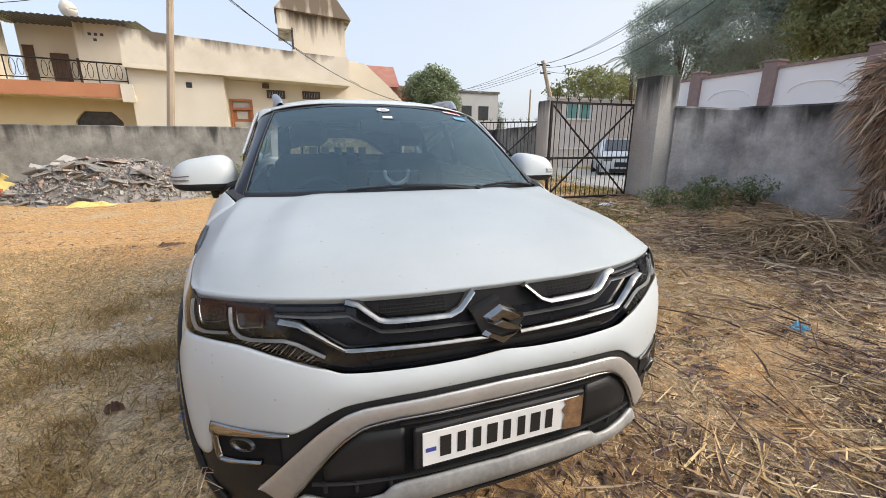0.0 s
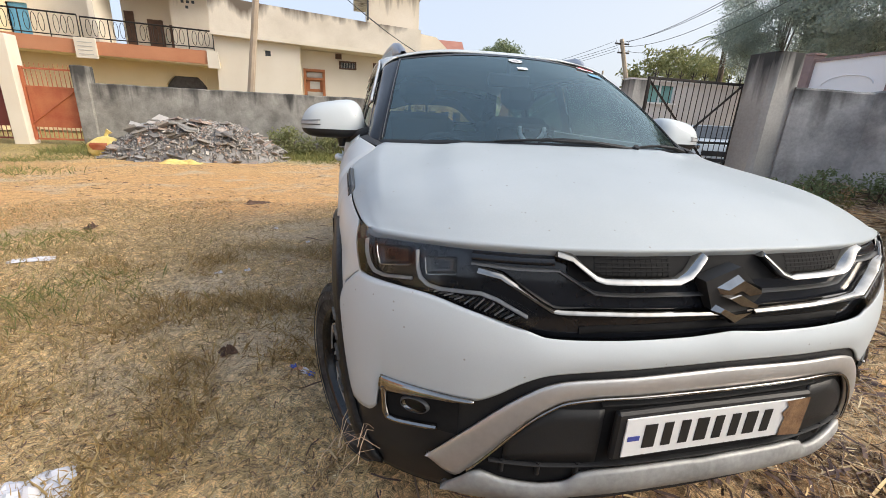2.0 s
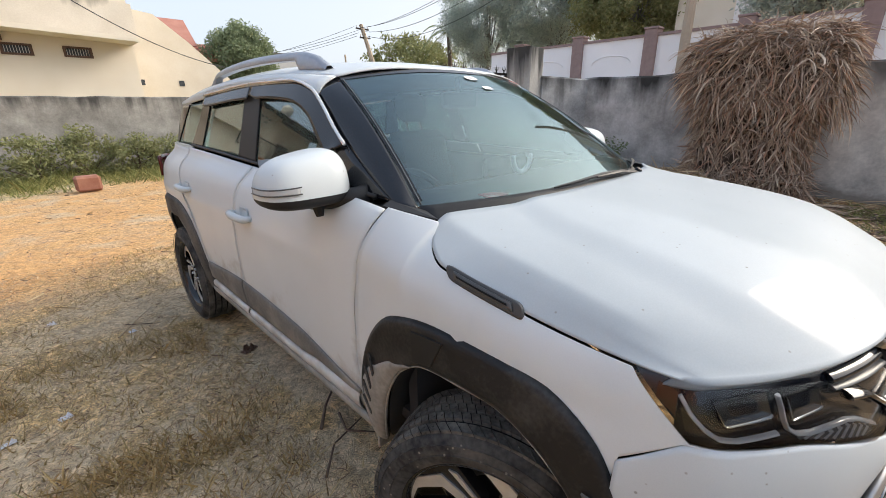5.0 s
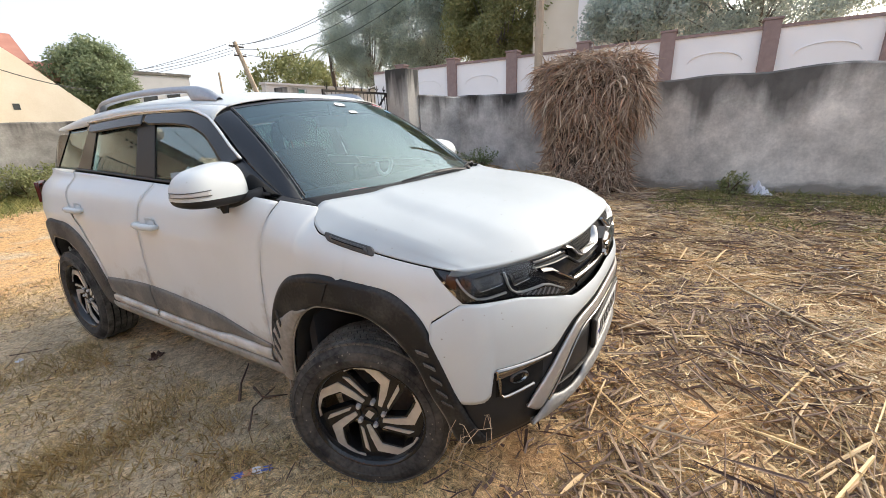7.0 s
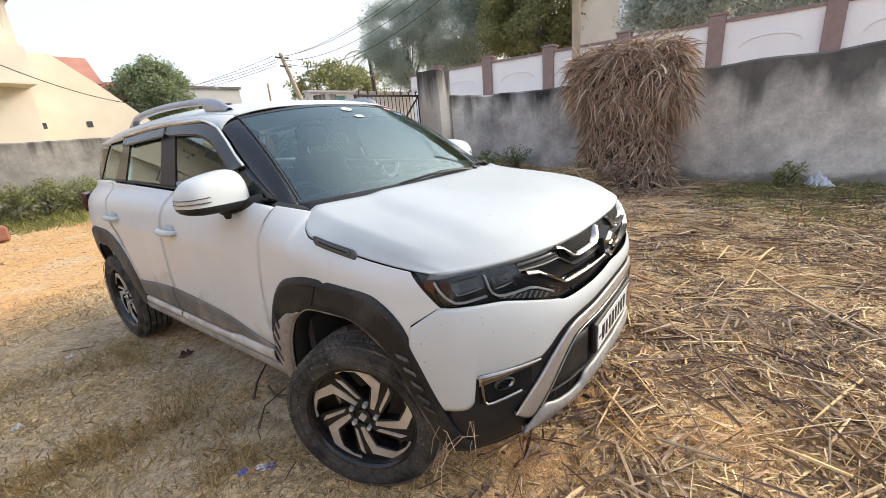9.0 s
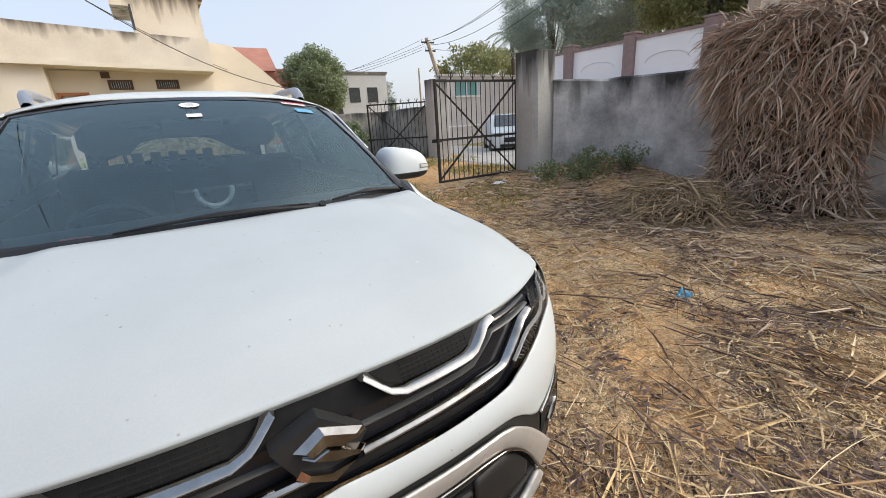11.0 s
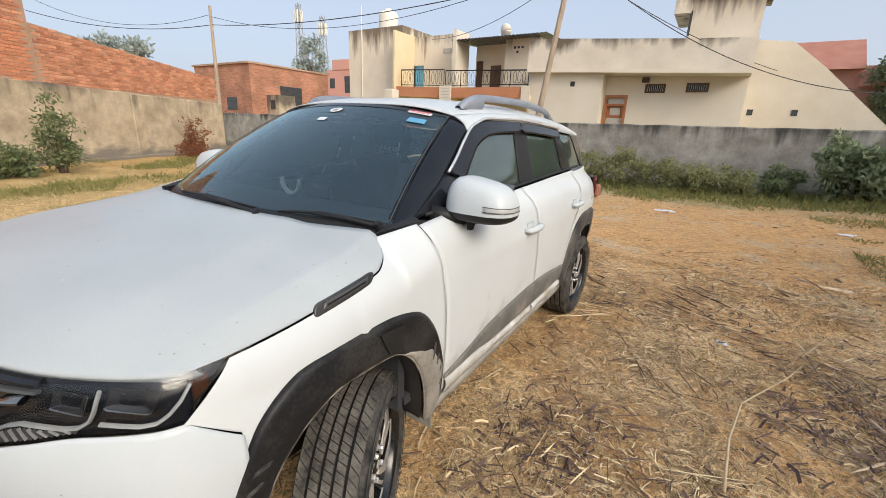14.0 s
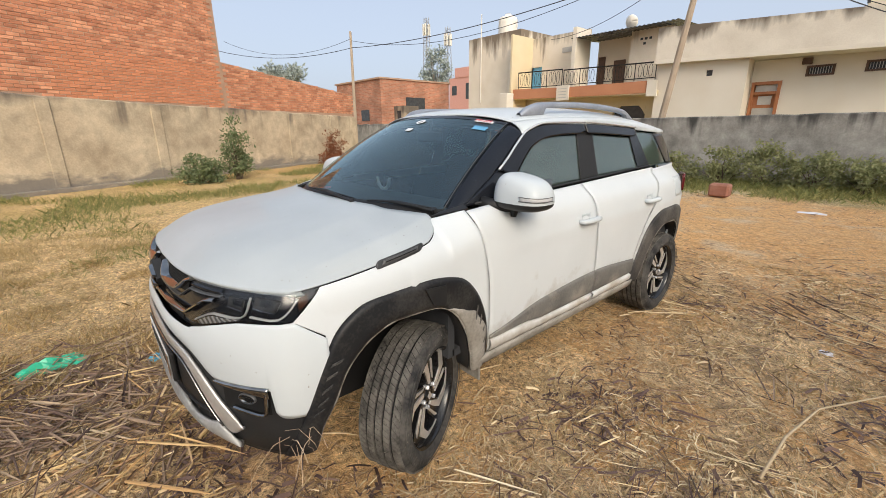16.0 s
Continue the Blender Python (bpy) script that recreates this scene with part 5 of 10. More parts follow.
for mx_, my, mh in ((-75, 62, 24.5), (-68, 62, 21.5)):
    mast = thing("lattice_mast", (mx_, my, 0), "distant steel lattice telecom mast", "mast", "telecom masts")
    legs = [(-1, -1), (1, -1), (1, 1), (-1, 1)]
    for sx, sy in legs:
        part("leg", Geo().tube([(mx_ + 0.9 * sx, my + 0.9 * sy, 0), (mx_ + 0.35 * sx, my + 0.35 * sy, mh)], 0.07, 4), STEEL_FAR, mast)
    br = Geo()
    for k in range(14):
        z0, z1 = mh * k / 14, mh * (k + 1) / 14
        for q in range(4):
            a, b = legs[q], legs[(q + 1) % 4]
            w0, w1 = 0.9 - 0.55 * z0 / mh, 0.9 - 0.55 * z1 / mh
            br.tube([(mx_ + a[0] * w0, my + a[1] * w0, z0), (mx_ + b[0] * w1, my + b[1] * w1, z1)], 0.045, 4, False)
    part("bracing", br, STEEL_FAR, mast)
    an = Geo()
    for q in range(6):
        a = q * math.pi / 3
        an.box(mx_ + 0.7 * math.cos(a) - 0.14, mx_ + 0.7 * math.cos(a) + 0.14, my + 0.7 * math.sin(a) - 0.1, my + 0.7 * math.sin(a) + 0.1, mh - 3.5, mh - 1.3)
    part("antenna", an, TANK_WHITE, mast)


# ---- the car: faces -y, its middle on x = 0, front axle at y = 0 ----
def curve(xs, ys):
    """A smooth monotone curve through the knots."""
    xs, ys = np.array(xs, float), np.array(ys, float)
    h, d = np.diff(xs), np.diff(ys) / np.diff(xs)
    m = np.zeros(len(xs))
    for k in range(1, len(xs) - 1):
        if d[k - 1] * d[k] > 0:
            w1, w2 = 2 * h[k] + h[k - 1], h[k] + 2 * h[k - 1]
            m[k] = (w1 + w2) / (w1 / d[k - 1] + w2 / d[k])
    m[0], m[-1] = d[0], d[-1]

    def at(x):
        x = min(max(x, xs[0]), xs[-1])
        k = min(int(np.searchsorted(xs, x, side="right")) - 1, len(xs) - 2)
        t = (x - xs[k]) / h[k]
        return float(ys[k] * (2 * t**3 - 3 * t**2 + 1) + m[k] * h[k] * (t**3 - 2 * t**2 + t) + ys[k + 1] * (3 * t**2 - 2 * t**3) + m[k + 1] * h[k] * (t**3 - t**2))
    return at


# nose outline in plan, by length along it from the middle
PLAN = [(0, -0.787), (0.2, -0.782), (0.4, -0.757), (0.55, -0.711), (0.66, -0.656), (0.765, -0.583), (0.815, -0.53), (0.845, -0.45), (0.864, -0.36), (0.878, -0.26), (0.885, -0.15), (0.886, -0.02)]
PS = [0.0]
for a_, b_ in zip(PLAN, PLAN[1:]):
    PS.append(PS[-1] + math.dist(a_, b_))
plan_x, plan_y = curve(PS, [p[0] for p in PLAN]), curve(PS, [p[1] for p in PLAN])
s_of_x, s_of_y = curve([p[0] for p in PLAN], PS), curve([p[1] for p in PLAN], PS)
nose_in = curve([0.26, 0.33, 0.42, 0.55, 0.72, 0.80, 0.86, 0.92, 0.965, 1.0], [-0.045, -0.018, 0.006, 0.014, 0.010, 0.003, -0.008, -0.022, -0.046, -0.09])


def nose(s, z, out=0.0):
    """A point of the nose: length s from the middle (minus: car's right), height z."""
    a = abs(s)
    x, y = plan_x(a), plan_y(a)
    dx, dy = plan_x(a + 0.004) - plan_x(a - 0.004 if a > 0.004 else 0), plan_y(a + 0.004) - plan_y(a - 0.004 if a > 0.004 else 0)
    ln_ = math.hypot(dx, dy) or 1
    o = nose_in(z) + out
    return Vector((math.copysign(1, s) * (x + o * dy / ln_), y - o * dx / ln_, z))


side_x = curve([0.28, 0.36, 0.48, 0.62, 0.80, 0.95, 1.03, 1.08, 1.115, 1.14, 1.17, 1.22], [0.815, 0.848, 0.870, 0.882, 0.886, 0.880, 0.870, 0.851, 0.823, 0.795, 0.775, 0.768])
tail_in = curve([-1, 2.45, 2.7, 2.88, 3.0, 3.08], [0, 0, 0.018, 0.07, 0.16, 0.28])
belt_z = curve([0.2, 0.33, 0.97, 1.34, 2.11, 2.57, 3.1], [1.115, 1.135, 1.155, 1.165, 1.19, 1.20, 1.19])
hood_edge_z = curve([-0.5, -0.402, -0.184, 0.062, 0.13, 0.165, 0.178], [0.958, 0.966, 0.993, 1.034, 1.060, 1.086, 1.112])
hood_edge_x = curve([-0.5, -0.402, -0.184, 0.062, 0.13, 0.165, 0.178], [0.79, 0.814, 0.834, 0.837, 0.808, 0.768, 0.738])

car = thing("parked_car", (0, 1.2, 0), "white compact SUV with dusty black cladding parked on dry ground", "car")


def mirrored(make):
    """Build once for each side: make(sign)."""
    return [make(-1), make(1)]


def panel(fn, nu, nv, sign, mat, name, parent, label="", thick=0.004, smooth=True):
    gm = Geo().sheet(lambda u, v: (lambda p: (sign * p[0], p[1], p[2]))(fn(u, v)), nu, nv)
    if sign > 0:
        gm.f = [f[::-1] for f in gm.f]
    return part(name, gm, mat, parent, label, smooth=smooth, thick=thick)


# hood
hz = curve([-0.05, 0, 0.05, 0.14, 0.3, 0.6, 1.0], [0.955, 0.972, 0.995, 1.030, 1.068, 1.105, 1.135])
he_y = curve([0, 0.35, 0.75, 0.88, 1.0], [-0.47, -0.184, 0.062, 0.135, 0.178])
ARC = s_of_y(-0.47)


HOOD_CREASE = curve([0, 0.3, 0.75, 0.9, 1.0], [0.85, 0.868, 0.872, 0.905, 0.965])


def hood_pt(u, v):
    w = 2 * u - 1
    a = abs(w)
    yf = nose(ARC * a, 0.966).y
    xf = nose(ARC * a, 0.966).x
    ey = he_y(v)
    ex, ez = hood_edge_x(ey), hood_edge_z(ey)
    yr = 0.035 + 0.143 * a**2.4
    # across: follow the nose at the front, the screen at the back
    x = (xf / nose(ARC, 0.966).x * ex) * (1 - v) + a * ex * v
    y = yf + (yr - yf) * v
    if v > 0:
        y = y * (1 - a**8) + ey * a**8
    zc = hz(v)
    # a gentle dome up to a crisp crease, then a flat chamfer down to the shut line
    edge = HOOD_CREASE(v)
    fall = 0.42 * (a / edge) ** 2.4 if a < edge else 0.42 + 0.58 * (a - edge) / (1 - edge)
    plain = 0.30 * a**2 + 0.70 * a**5
    z = zc - (zc - ez) * (plain + (fall - plain) * smoothstep(0.02, 0.25, v))
    z += 0.010 * smoothstep(0.75, 0.61, a + 0.05 * v) * smoothstep(0.03, 0.22, v)
    return Vector((math.copysign(x, w), y, z))


def hood_fn(u, v):
    if v < 0.08:
        k = v / 0.08
        p = hood_pt(u, 0)
        lip = p + Vector((0, 0.02, -0.026))
        return lip.lerp(p, k) if k < 1 else p
    t = (v - 0.08) / 0.92
    return hood_pt(u, t ** 1.35)


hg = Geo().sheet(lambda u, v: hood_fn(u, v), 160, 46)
hood = part("hood", hg, HOOD_PAINT_DIMMED, car, "white hood with a raised middle, dusty", smooth=True, thick=0.004)


seam_front = curve([0.3, 0.6, 0.8, 0.96, 1.16], [0.425, 0.418, 0.405, 0.375, 0.315])


# front wing
MID_Y = [-0.535, -0.50, -0.4625, -0.40, -0.31, -0.165, 0.05, 0.19, 0.29, 0.35, 0.375]
MID_Z = [0.33, 0.44, 0.545, 0.69, 0.785, 0.835, 0.83, 0.79, 0.67, 0.505, 0.36]
def wing(sign):
    rows = [-0.515, -0.50, -0.48, -0.46, -0.44, -0.42, -0.402] + [-0.40 + 0.03 * k for k in range(1, 20)] + [0.178, 0.205, 0.24, 0.28, 0.32, 0.36]

    def fn(u, v):
        k = u * (len(rows) - 1)
        i = min(int(k), len(rows) - 2)
        y = rows[i] + (rows[i + 1] - rows[i]) * (k - i)
        if y < -0.402:
            t = (y + 0.515) / 0.113
            top = max(0.861 + 0.0885 * max(0, (t - 0.133) / 0.867), 0.861)
            bot = min(top - 0.002, 0.864 - 0.071 * max(0, (t - 0.133) / 0.867))
        else:
            top = hood_edge_z(y) - 0.004 if y <= 0.178 else 1.108 + 0.026 * (y - 0.178) / 0.182
            bot = float(np.interp(y, MID_Y, MID_Z))
        w = 1 - (1 - v) ** 1.6
        z = bot + (top - bot) * w
        sx = nose(s_of_y(min(y, -0.03)), min(z, 0.86)).x if y < -0.03 else 0.886
        sx = min(sx, side_x(min(z, 0.9)) + 0.002)
        tx = hood_edge_x(y) + 0.005 if y <= 0.178 else 0.743 + 0.055 * (y - 0.178) / 0.182
        zs = max(top - 0.13 - 0.03 * smoothstep(0.06, 0.2, y), 0.80)
        if z > zs and top > zs:
            q = (z - zs) / (top - zs)
            p = 2.6 - 0.4 * smoothstep(0.06, 0.3, y)
            sx = sx + (tx - sx) * q**p
        yy = y
        if y > 0.1:
            yy = 0.1 + (y - 0.1) / 0.26 * (seam_front(z) - 0.003 - 0.1)
        if y < -0.402:
            sx = nose(s_of_y(y), z).x
        return (sx, yy, z)
    return panel(fn, 64, 26, sign, SIDE_PAINT_LIFTED, "fender", car)


mirrored(wing)


# doors and rear quarter
def side_point(y, z):
    return (side_x(z) - tail_in(y) + 0.006 * math.exp(-((z - 0.93) / 0.035) ** 2) * smoothstep(0.3, 0.8, y), y, z)


seam_mid = curve([0.3, 0.6, 0.95, 1.2], [1.405, 1.40, 1.375, 1.315])
seam_rear = curve([0.3, 0.55, 0.75, 0.92, 1.0, 1.2], [1.93, 1.95, 2.03, 2.16, 2.24, 2.34])


def rear_arch(y):
    return float(np.interp(y - 2.5, [-0.50, -0.44, -0.365, -0.26, -0.105, 0.065, 0.21, 0.325, 0.39, 0.42], [0.38, 0.56, 0.69, 0.78, 0.825, 0.83, 0.795, 0.705, 0.565, 0.41]))


def handle(sign, y, z, parent):
    x = side_point(y, z)[0]
    cup = Geo().sheet(lambda u, v: (sign * (x + 0.003 - 0.012 * (1 - (2 * u - 1) ** 2) * (1 - (2 * v - 1) ** 2)), y - 0.03 + 0.09 * (u - 0.5), z + 0.012 + 0.06 * (v - 0.5)), 8, 6)
    part("handle_cup", cup, WHITE_PAINT, parent, smooth=True, thick=0.002)
    path = [(sign * (x - 0.004), y - 0.095, z), (sign * (x + 0.026), y - 0.085, z), (sign * (x + 0.034), y - 0.04, z + 0.002), (sign * (x + 0.034), y + 0.04, z + 0.002), (sign * (x + 0.026), y + 0.085, z), (sign * (x - 0.004), y + 0.095, z)]
    hb = part("handle", Geo().tube(path, [0.012, 0.016, 0.018, 0.018, 0.016, 0.012], 8), WHITE_PAINT, parent, smooth=True)
    return hb


def doors(sign):
    def fn(a, b, zlo):
        def at(u, v):
            z0 = zlo(u)
            y = 0
            top = belt_z(a(1.15) + (b(1.15) - a(1.15)) * u) - 0.004
            z = z0 + (top - z0) * (1 - (1 - v) ** 1.25)
            ya, yb = a(z) + 0.003, b(z) - 0.003
            y = ya + (yb - ya) * u
            return side_point(y, z)
        return at
    fd = panel(fn(seam_front, seam_mid, lambda u: 0.40), 30, 26, sign, SIDE_PAINT_LIFTED, "front_door", car)
    rd = panel(fn(seam_mid, seam_rear, lambda u: 0.40), 26, 26, sign, SIDE_PAINT_LIFTED, "rear_door", car)
    handle(sign, 1.262, 0.962, fd)
    handle(sign, 2.182 - 0.06, 0.981, rd)

    def quarter(u, v):
        y = 1.95 + 1.13 * u
        bot = max(rear_arch(y), 0.36) if -0.50 < y - 2.5 < 0.42 else 0.36
        top = belt_z(y) - 0.004
        z = bot + (top - bot) * v
        lo = seam_rear(z) + 0.003
        yy = lo + (3.08 - lo) * u
        bot2 = max(rear_arch(yy), 0.36) if -0.50 < yy - 2.5 < 0.42 else 0.36
        z = bot2 + (top - bot2) * v
        yy = max(yy, seam_rear(z) + 0.003)
        return side_point(yy, z)
    panel(quarter, 48, 24, sign, SIDE_PAINT_LIFTED, "rear_quarter", car)
    # fuel flap on the left, only a fine line on the other side
    if sign > 0:
        fl = Geo().sheet(lambda u, v: (lambda p: (p[0] + 0.0025, p[1], p[2]))(side_point(2.66 + 0.16 * (u - 0.5), 1.03 + 0.15 * (v - 0.5))), 6, 6)
        part("fuel_flap", fl, WHITE_PAINT, car, smooth=True, thick=0.002)
    # lower cladding on the doors
    for a, b, d in ((seam_front, seam_mid, fd), (seam_mid, seam_rear, rd)):
        y0, y1 = a(0.5) + 0.005, b(0.5) - 0.005
        up = curve([0.4, 0.50, 0.85, 1.40, 1.95, 2.1], [0.50, 0.515, 0.585, 0.615, 0.575, 0.56])
        lo = curve([0.4, 0.50, 0.70, 0.87, 1.4, 1.8, 2.1], [0.485, 0.475, 0.475, 0.455, 0.455, 0.46, 0.46])

        def clad(u, v):
            y = y0 + (y1 - y0) * u
            z = lo(y) + (up(y) - lo(y)) * v
            p = side_point(y, z)
            return (p[0] + 0.010 * min(1, 6 * v, 6 * (1 - v) + 0.2), p[1], p[2])
        panel(clad, 40, 10, sign, DOOR_CLAD, "door_cladding", d, "muddy black cladding strip", thick=0.01)

        def insert(u, v):
            y = y0 + 0.005 + (y1 - y0 - 0.01) * u
            z = 0.405 + (lo(y) - 0.405 + 0.004) * v
            p = side_point(y, z)
            return (p[0] + 0.016 * math.sin(math.pi * v) ** 0.5 + 0.002, p[1], p[2])
        panel(insert, 30, 6, sign, MUDDY_WHITE, "sill_moulding", d, "muddy white lower moulding", thick=0.004)

    def sill(u, v):
        y = 0.36 + 1.62 * u
        return (0.885 - 0.09 * v**2 - 0.01 * (1 - v), y, 0.405 - 0.11 * v)
    panel(sill, 20, 6, sign, MUD_CAKED, "sill", car, "sill caked with pale dried mud", thick=0.02)


mirrored(doors)


# wheel-arch cladding and liners
def arch(sign):
    for cy, name, sh in ((0.0, "front_arch", 1.0), (2.5, "rear_arch", 1.0)):
        front = cy == 0.0
        inner = [(-0.47, 0.33), (-0.45, 0.43), (-0.40, 0.53), (-0.345, 0.645), (-0.25, 0.735), (-0.12, 0.775), (0.07, 0.765), (0.17, 0.715), (0.25, 0.60), (0.30, 0.45), (0.33, 0.33)]
        outer = [(-0.57, 0.33), (-0.525, 0.44), (-0.490, 0.53), (-0.435, 0.675), (-0.36, 0.81), (-0.21, 0.885), (0.03, 0.895), (0.21, 0.865), (0.335, 0.745), (0.40, 0.56), (0.415, 0.33)]
        if not front:
            inner = [(-0.40, 0.36), (-0.385, 0.45), (-0.355, 0.55), (-0.29, 0.65), (-0.2, 0.725), (-0.07, 0.765), (0.07, 0.765), (0.2, 0.72), (0.29, 0.64), (0.35, 0.53), (0.38, 0.40)]
            outer = [(-0.60, 0.40), (-0.575, 0.47), (-0.52, 0.58), (-0.44, 0.725), (-0.32, 0.83), (-0.14, 0.885), (0.06, 0.89), (0.22, 0.865), (0.36, 0.77), (0.43, 0.60), (0.46, 0.42)]
        t = [k / (len(inner) - 1) for k in range(len(inner))]
        iy, iz, oy, oz = (curve(t, [p[c] for p in q]) for q, c in ((inner, 0), (inner, 1), (outer, 0), (outer, 1)))

        def skin(y, z):
            if y < -0.03:
                x = nose(s_of_y(y), z).x
                return min(x, side_x(min(z, 0.95)))
            return side_x(min(z, 1.0)) - tail_in(y)

        def fn(u, v):
            y = cy + oy(u) + (iy(u) - oy(u)) * v
            z = oz(u) + (iz(u) - oz(u)) * v
            x = skin(y, z)
            return (x + 0.014 * min(1, 8 * v + 0.15) * (1 - 0.5 * max(0, v - 0.8) / 0.2), y, z)
        ob = panel(fn, 72, 10, sign, DUSTY_PLASTIC if not front else ARCH_PLASTIC, "arch_cladding", car, "black wheel-arch cladding with dried mud", thick=0.016)

        def liner(u, v):
            y, z = cy + iy(u), iz(u)
            return (skin(y, z) - 0.01 - 0.36 * v, y, z + 0.01)
        panel(liner, 48, 4, sign, BLACK_PLASTIC, "arch_liner", car, thick=0.005)
        cap = Geo().add([(sign * (0.5), cy + iy(q / 24), iz(q / 24)) for q in range(25)] + [(sign * 0.5, cy - 0.47, 0.25), (sign * 0.5, cy + 0.38, 0.25)], [tuple(range(25)) + (26, 25)])
        part("arch_back", cap, BLACK_PLASTIC, car)
        rim_line = [fn(0.01 + 0.98 * q / 40, 1.0) for q in range(41)]
        part("muddy_lip", Geo().tube([Vector((sign * (p[0] - 0.004), p[1], p[2])) for p in rim_line], [0.004 + 0.005 * abs(noise.noise(Vector((q * 0.7, cy, sign)))) for q in range(41)], 5), MUD_CAKED, ob, "dried mud along the inner lip", smooth=True)
        if front:
            def crust(u, v):
                w = 0.66 + 0.345 * u
                lo_v = 0.95 - 0.78 * smoothstep(0.66, 0.90, w) + 0.10 * noise.noise(Vector((w * 22, 3, sign)))
                p = fn(w, lo_v + (1.0 - lo_v) * v)
                return (p[0] + 0.0045 * math.sin(math.pi * min(max(v, 0.0), 1.0)) + 0.001, p[1], p[2])
            panel(crust, 40, 6, sign, MUD_CAKED, "mud_crust", ob, "pale dried mud on the cladding", thick=0.002)
        if front:
            for k in range(9):
                u = (0.17 + 0.035 * k) if k < 5 else (0.80 + 0.035 * (k - 5))
                gm = Geo()
                for du, vv in ((0, 0.25), (0.016, 0.55), (0.024, 0.55), (0.008, 0.25)):
                    p = fn(min(u + du, 1), vv)
                    gm.v.append((sign * (p[0] + 0.004), p[1], p[2]))
                gm.f.append((0, 1, 2, 3))
                part("tread_mark", gm, DUSTY_PLASTIC, ob, thick=0.006)
            q = [fn(0.585, 0.2), fn(0.645, 0.2), fn(0.64, 0.85), fn(0.59, 0.85)]
            part("badge_plate", Geo().add([(sign * (p[0] + 0.005), p[1], p[2]) for p in q], [(0, 1, 2, 3)]), BLACK_PLASTIC, ob, thick=0.005)


mirrored(arch)


# ---- nose: bumper, grille, lamps ----
def band(name, s0, s1, lo, hi, out, mat, parent, label="", nu=40, nv=8, thick=0.006, smooth=True, bow=0.0):
    """A strip of the nose between two height curves over the length s."""
    def fn(u, v):
        s = s0 + (s1 - s0) * u
        z = lo(abs(s)) + (hi(abs(s)) - lo(abs(s))) * v
        return nose(s, z, out + bow * 4 * v * (1 - v))
    return part(name, Geo().sheet(fn, nu, nv), mat, parent, label, smooth=smooth, thick=thick)


SX = s_of_x
LAMP_TIP, SEAM_END = s_of_y(-0.50), s_of_y(-0.40)
lamp_edge = curve([0, SX(0.126), SX(0.36), SX(0.436), SX(0.478), SX(0.585), SX(0.70), SX(0.815), LAMP_TIP], [0.797, 0.788, 0.786, 0.789, 0.802, 0.830, 0.855, 0.860, 0.861])


def lamp_low(s):
    """Upper edge of the bumper skin: along the lamp, then straight down the seam to the arch."""
    return lamp_edge(s) if s <= LAMP_TIP else 0.861 - 0.075 * (s - LAMP_TIP) / (SEAM_END - LAMP_TIP)



stripe_hi = curve([0, SX(0.26), SX(0.40), SX(0.43), SX(0.48), SX(0.534), SX(0.573), SX(0.66), SX(0.770), SX(0.777), SX(0.80), s_of_y(-0.50), s_of_y(-0.45), s_of_y(-0.40)], [0.722, 0.716, 0.705, 0.699, 0.675, 0.636, 0.618, 0.616, 0.614, 0.530, 0.505, 0.503, 0.56, 0.68])
bumper = band("front_bumper", -s_of_y(-0.40), s_of_y(-0.40), stripe_hi, lamp_low, 0.0, WHITE_PAINT, car, "white bumper skin", nu=190, nv=22, bow=0.008)
END = s_of_y(-0.50)
low_hi = curve([0, SX(0.26), SX(0.44), SX(0.57), SX(0.76), SX(0.79), SX(0.83), 1.3], [0.732, 0.726, 0.705, 0.635, 0.625, 0.54, 0.53, 0.53])
lower = band("lower_cladding", -END, END, lambda s: 0.30 + 0.03 * smoothstep(0.9, 0.3, s), low_hi, -0.006, BLACK_PLASTIC, bumper, "black lower bumper cladding, scuffed", nu=90, nv=18, thick=0.01)
und = Geo().sheet(lambda u, v: nose((2 * u - 1) * END, 0.31, -0.01 - 0.35 * v), 50, 3)
part("under_tray", und, BLACK_PLASTIC, bumper, thick=0.01)

# dark upper fascia behind lamps and grille
band("grille_panel", -s_of_y(-0.48), s_of_y(-0.48), lambda s: lamp_low(s) - 0.012, lambda s: 0.975, -0.022, GLOSS_BLACK, bumper, "dark glossy grille panel", nu=90, nv=10)


def bar_on_nose(name, pts, width, height, out, mat, parent, label="", sides=0):
    """A bevelled bar along points (s, z) of the nose."""
    fine = []
    for (a, b), (c, d) in zip(pts, pts[1:]):
        n_ = max(2, int(math.hypot(c - a, d - b) / 0.02))
        fine += [(a + (c - a) * k / n_, b + (d - b) * k / n_) for k in range(n_)]
    fine.append(pts[-1])
    vs, fs = [], []
    prof = [(-0.5, 0.0), (-0.42, 0.65), (-0.15, 1.0), (0.15, 1.0), (0.42, 0.65), (0.5, 0.0)]
    for k, (s, z) in enumerate(fine):
        a, b = fine[max(k - 1, 0)], fine[min(k + 1, len(fine) - 1)]
        ds, dz = b[0] - a[0], b[1] - a[1]
        l = math.hypot(ds, dz) or 1
        for o, h in prof:
            vs.append(nose(s - o * width * dz / l, z + o * width * ds / l, out + h * height))
    m_ = len(prof)
    for k in range(len(fine) - 1):
        fs += [(k * m_ + j, k * m_ + j + 1, (k + 1) * m_ + j + 1, (k + 1) * m_ + j) for j in range(m_ - 1)]
        fs.append((k * m_ + m_ - 1, k * m_, (k + 1) * m_, (k + 1) * m_ + m_ - 1))
    fs += [tuple(range(m_)), tuple(range(len(vs) - m_, len(vs)))]
    return soft_edges(part(name, Geo().add(vs, fs), mat, parent, label), 50)


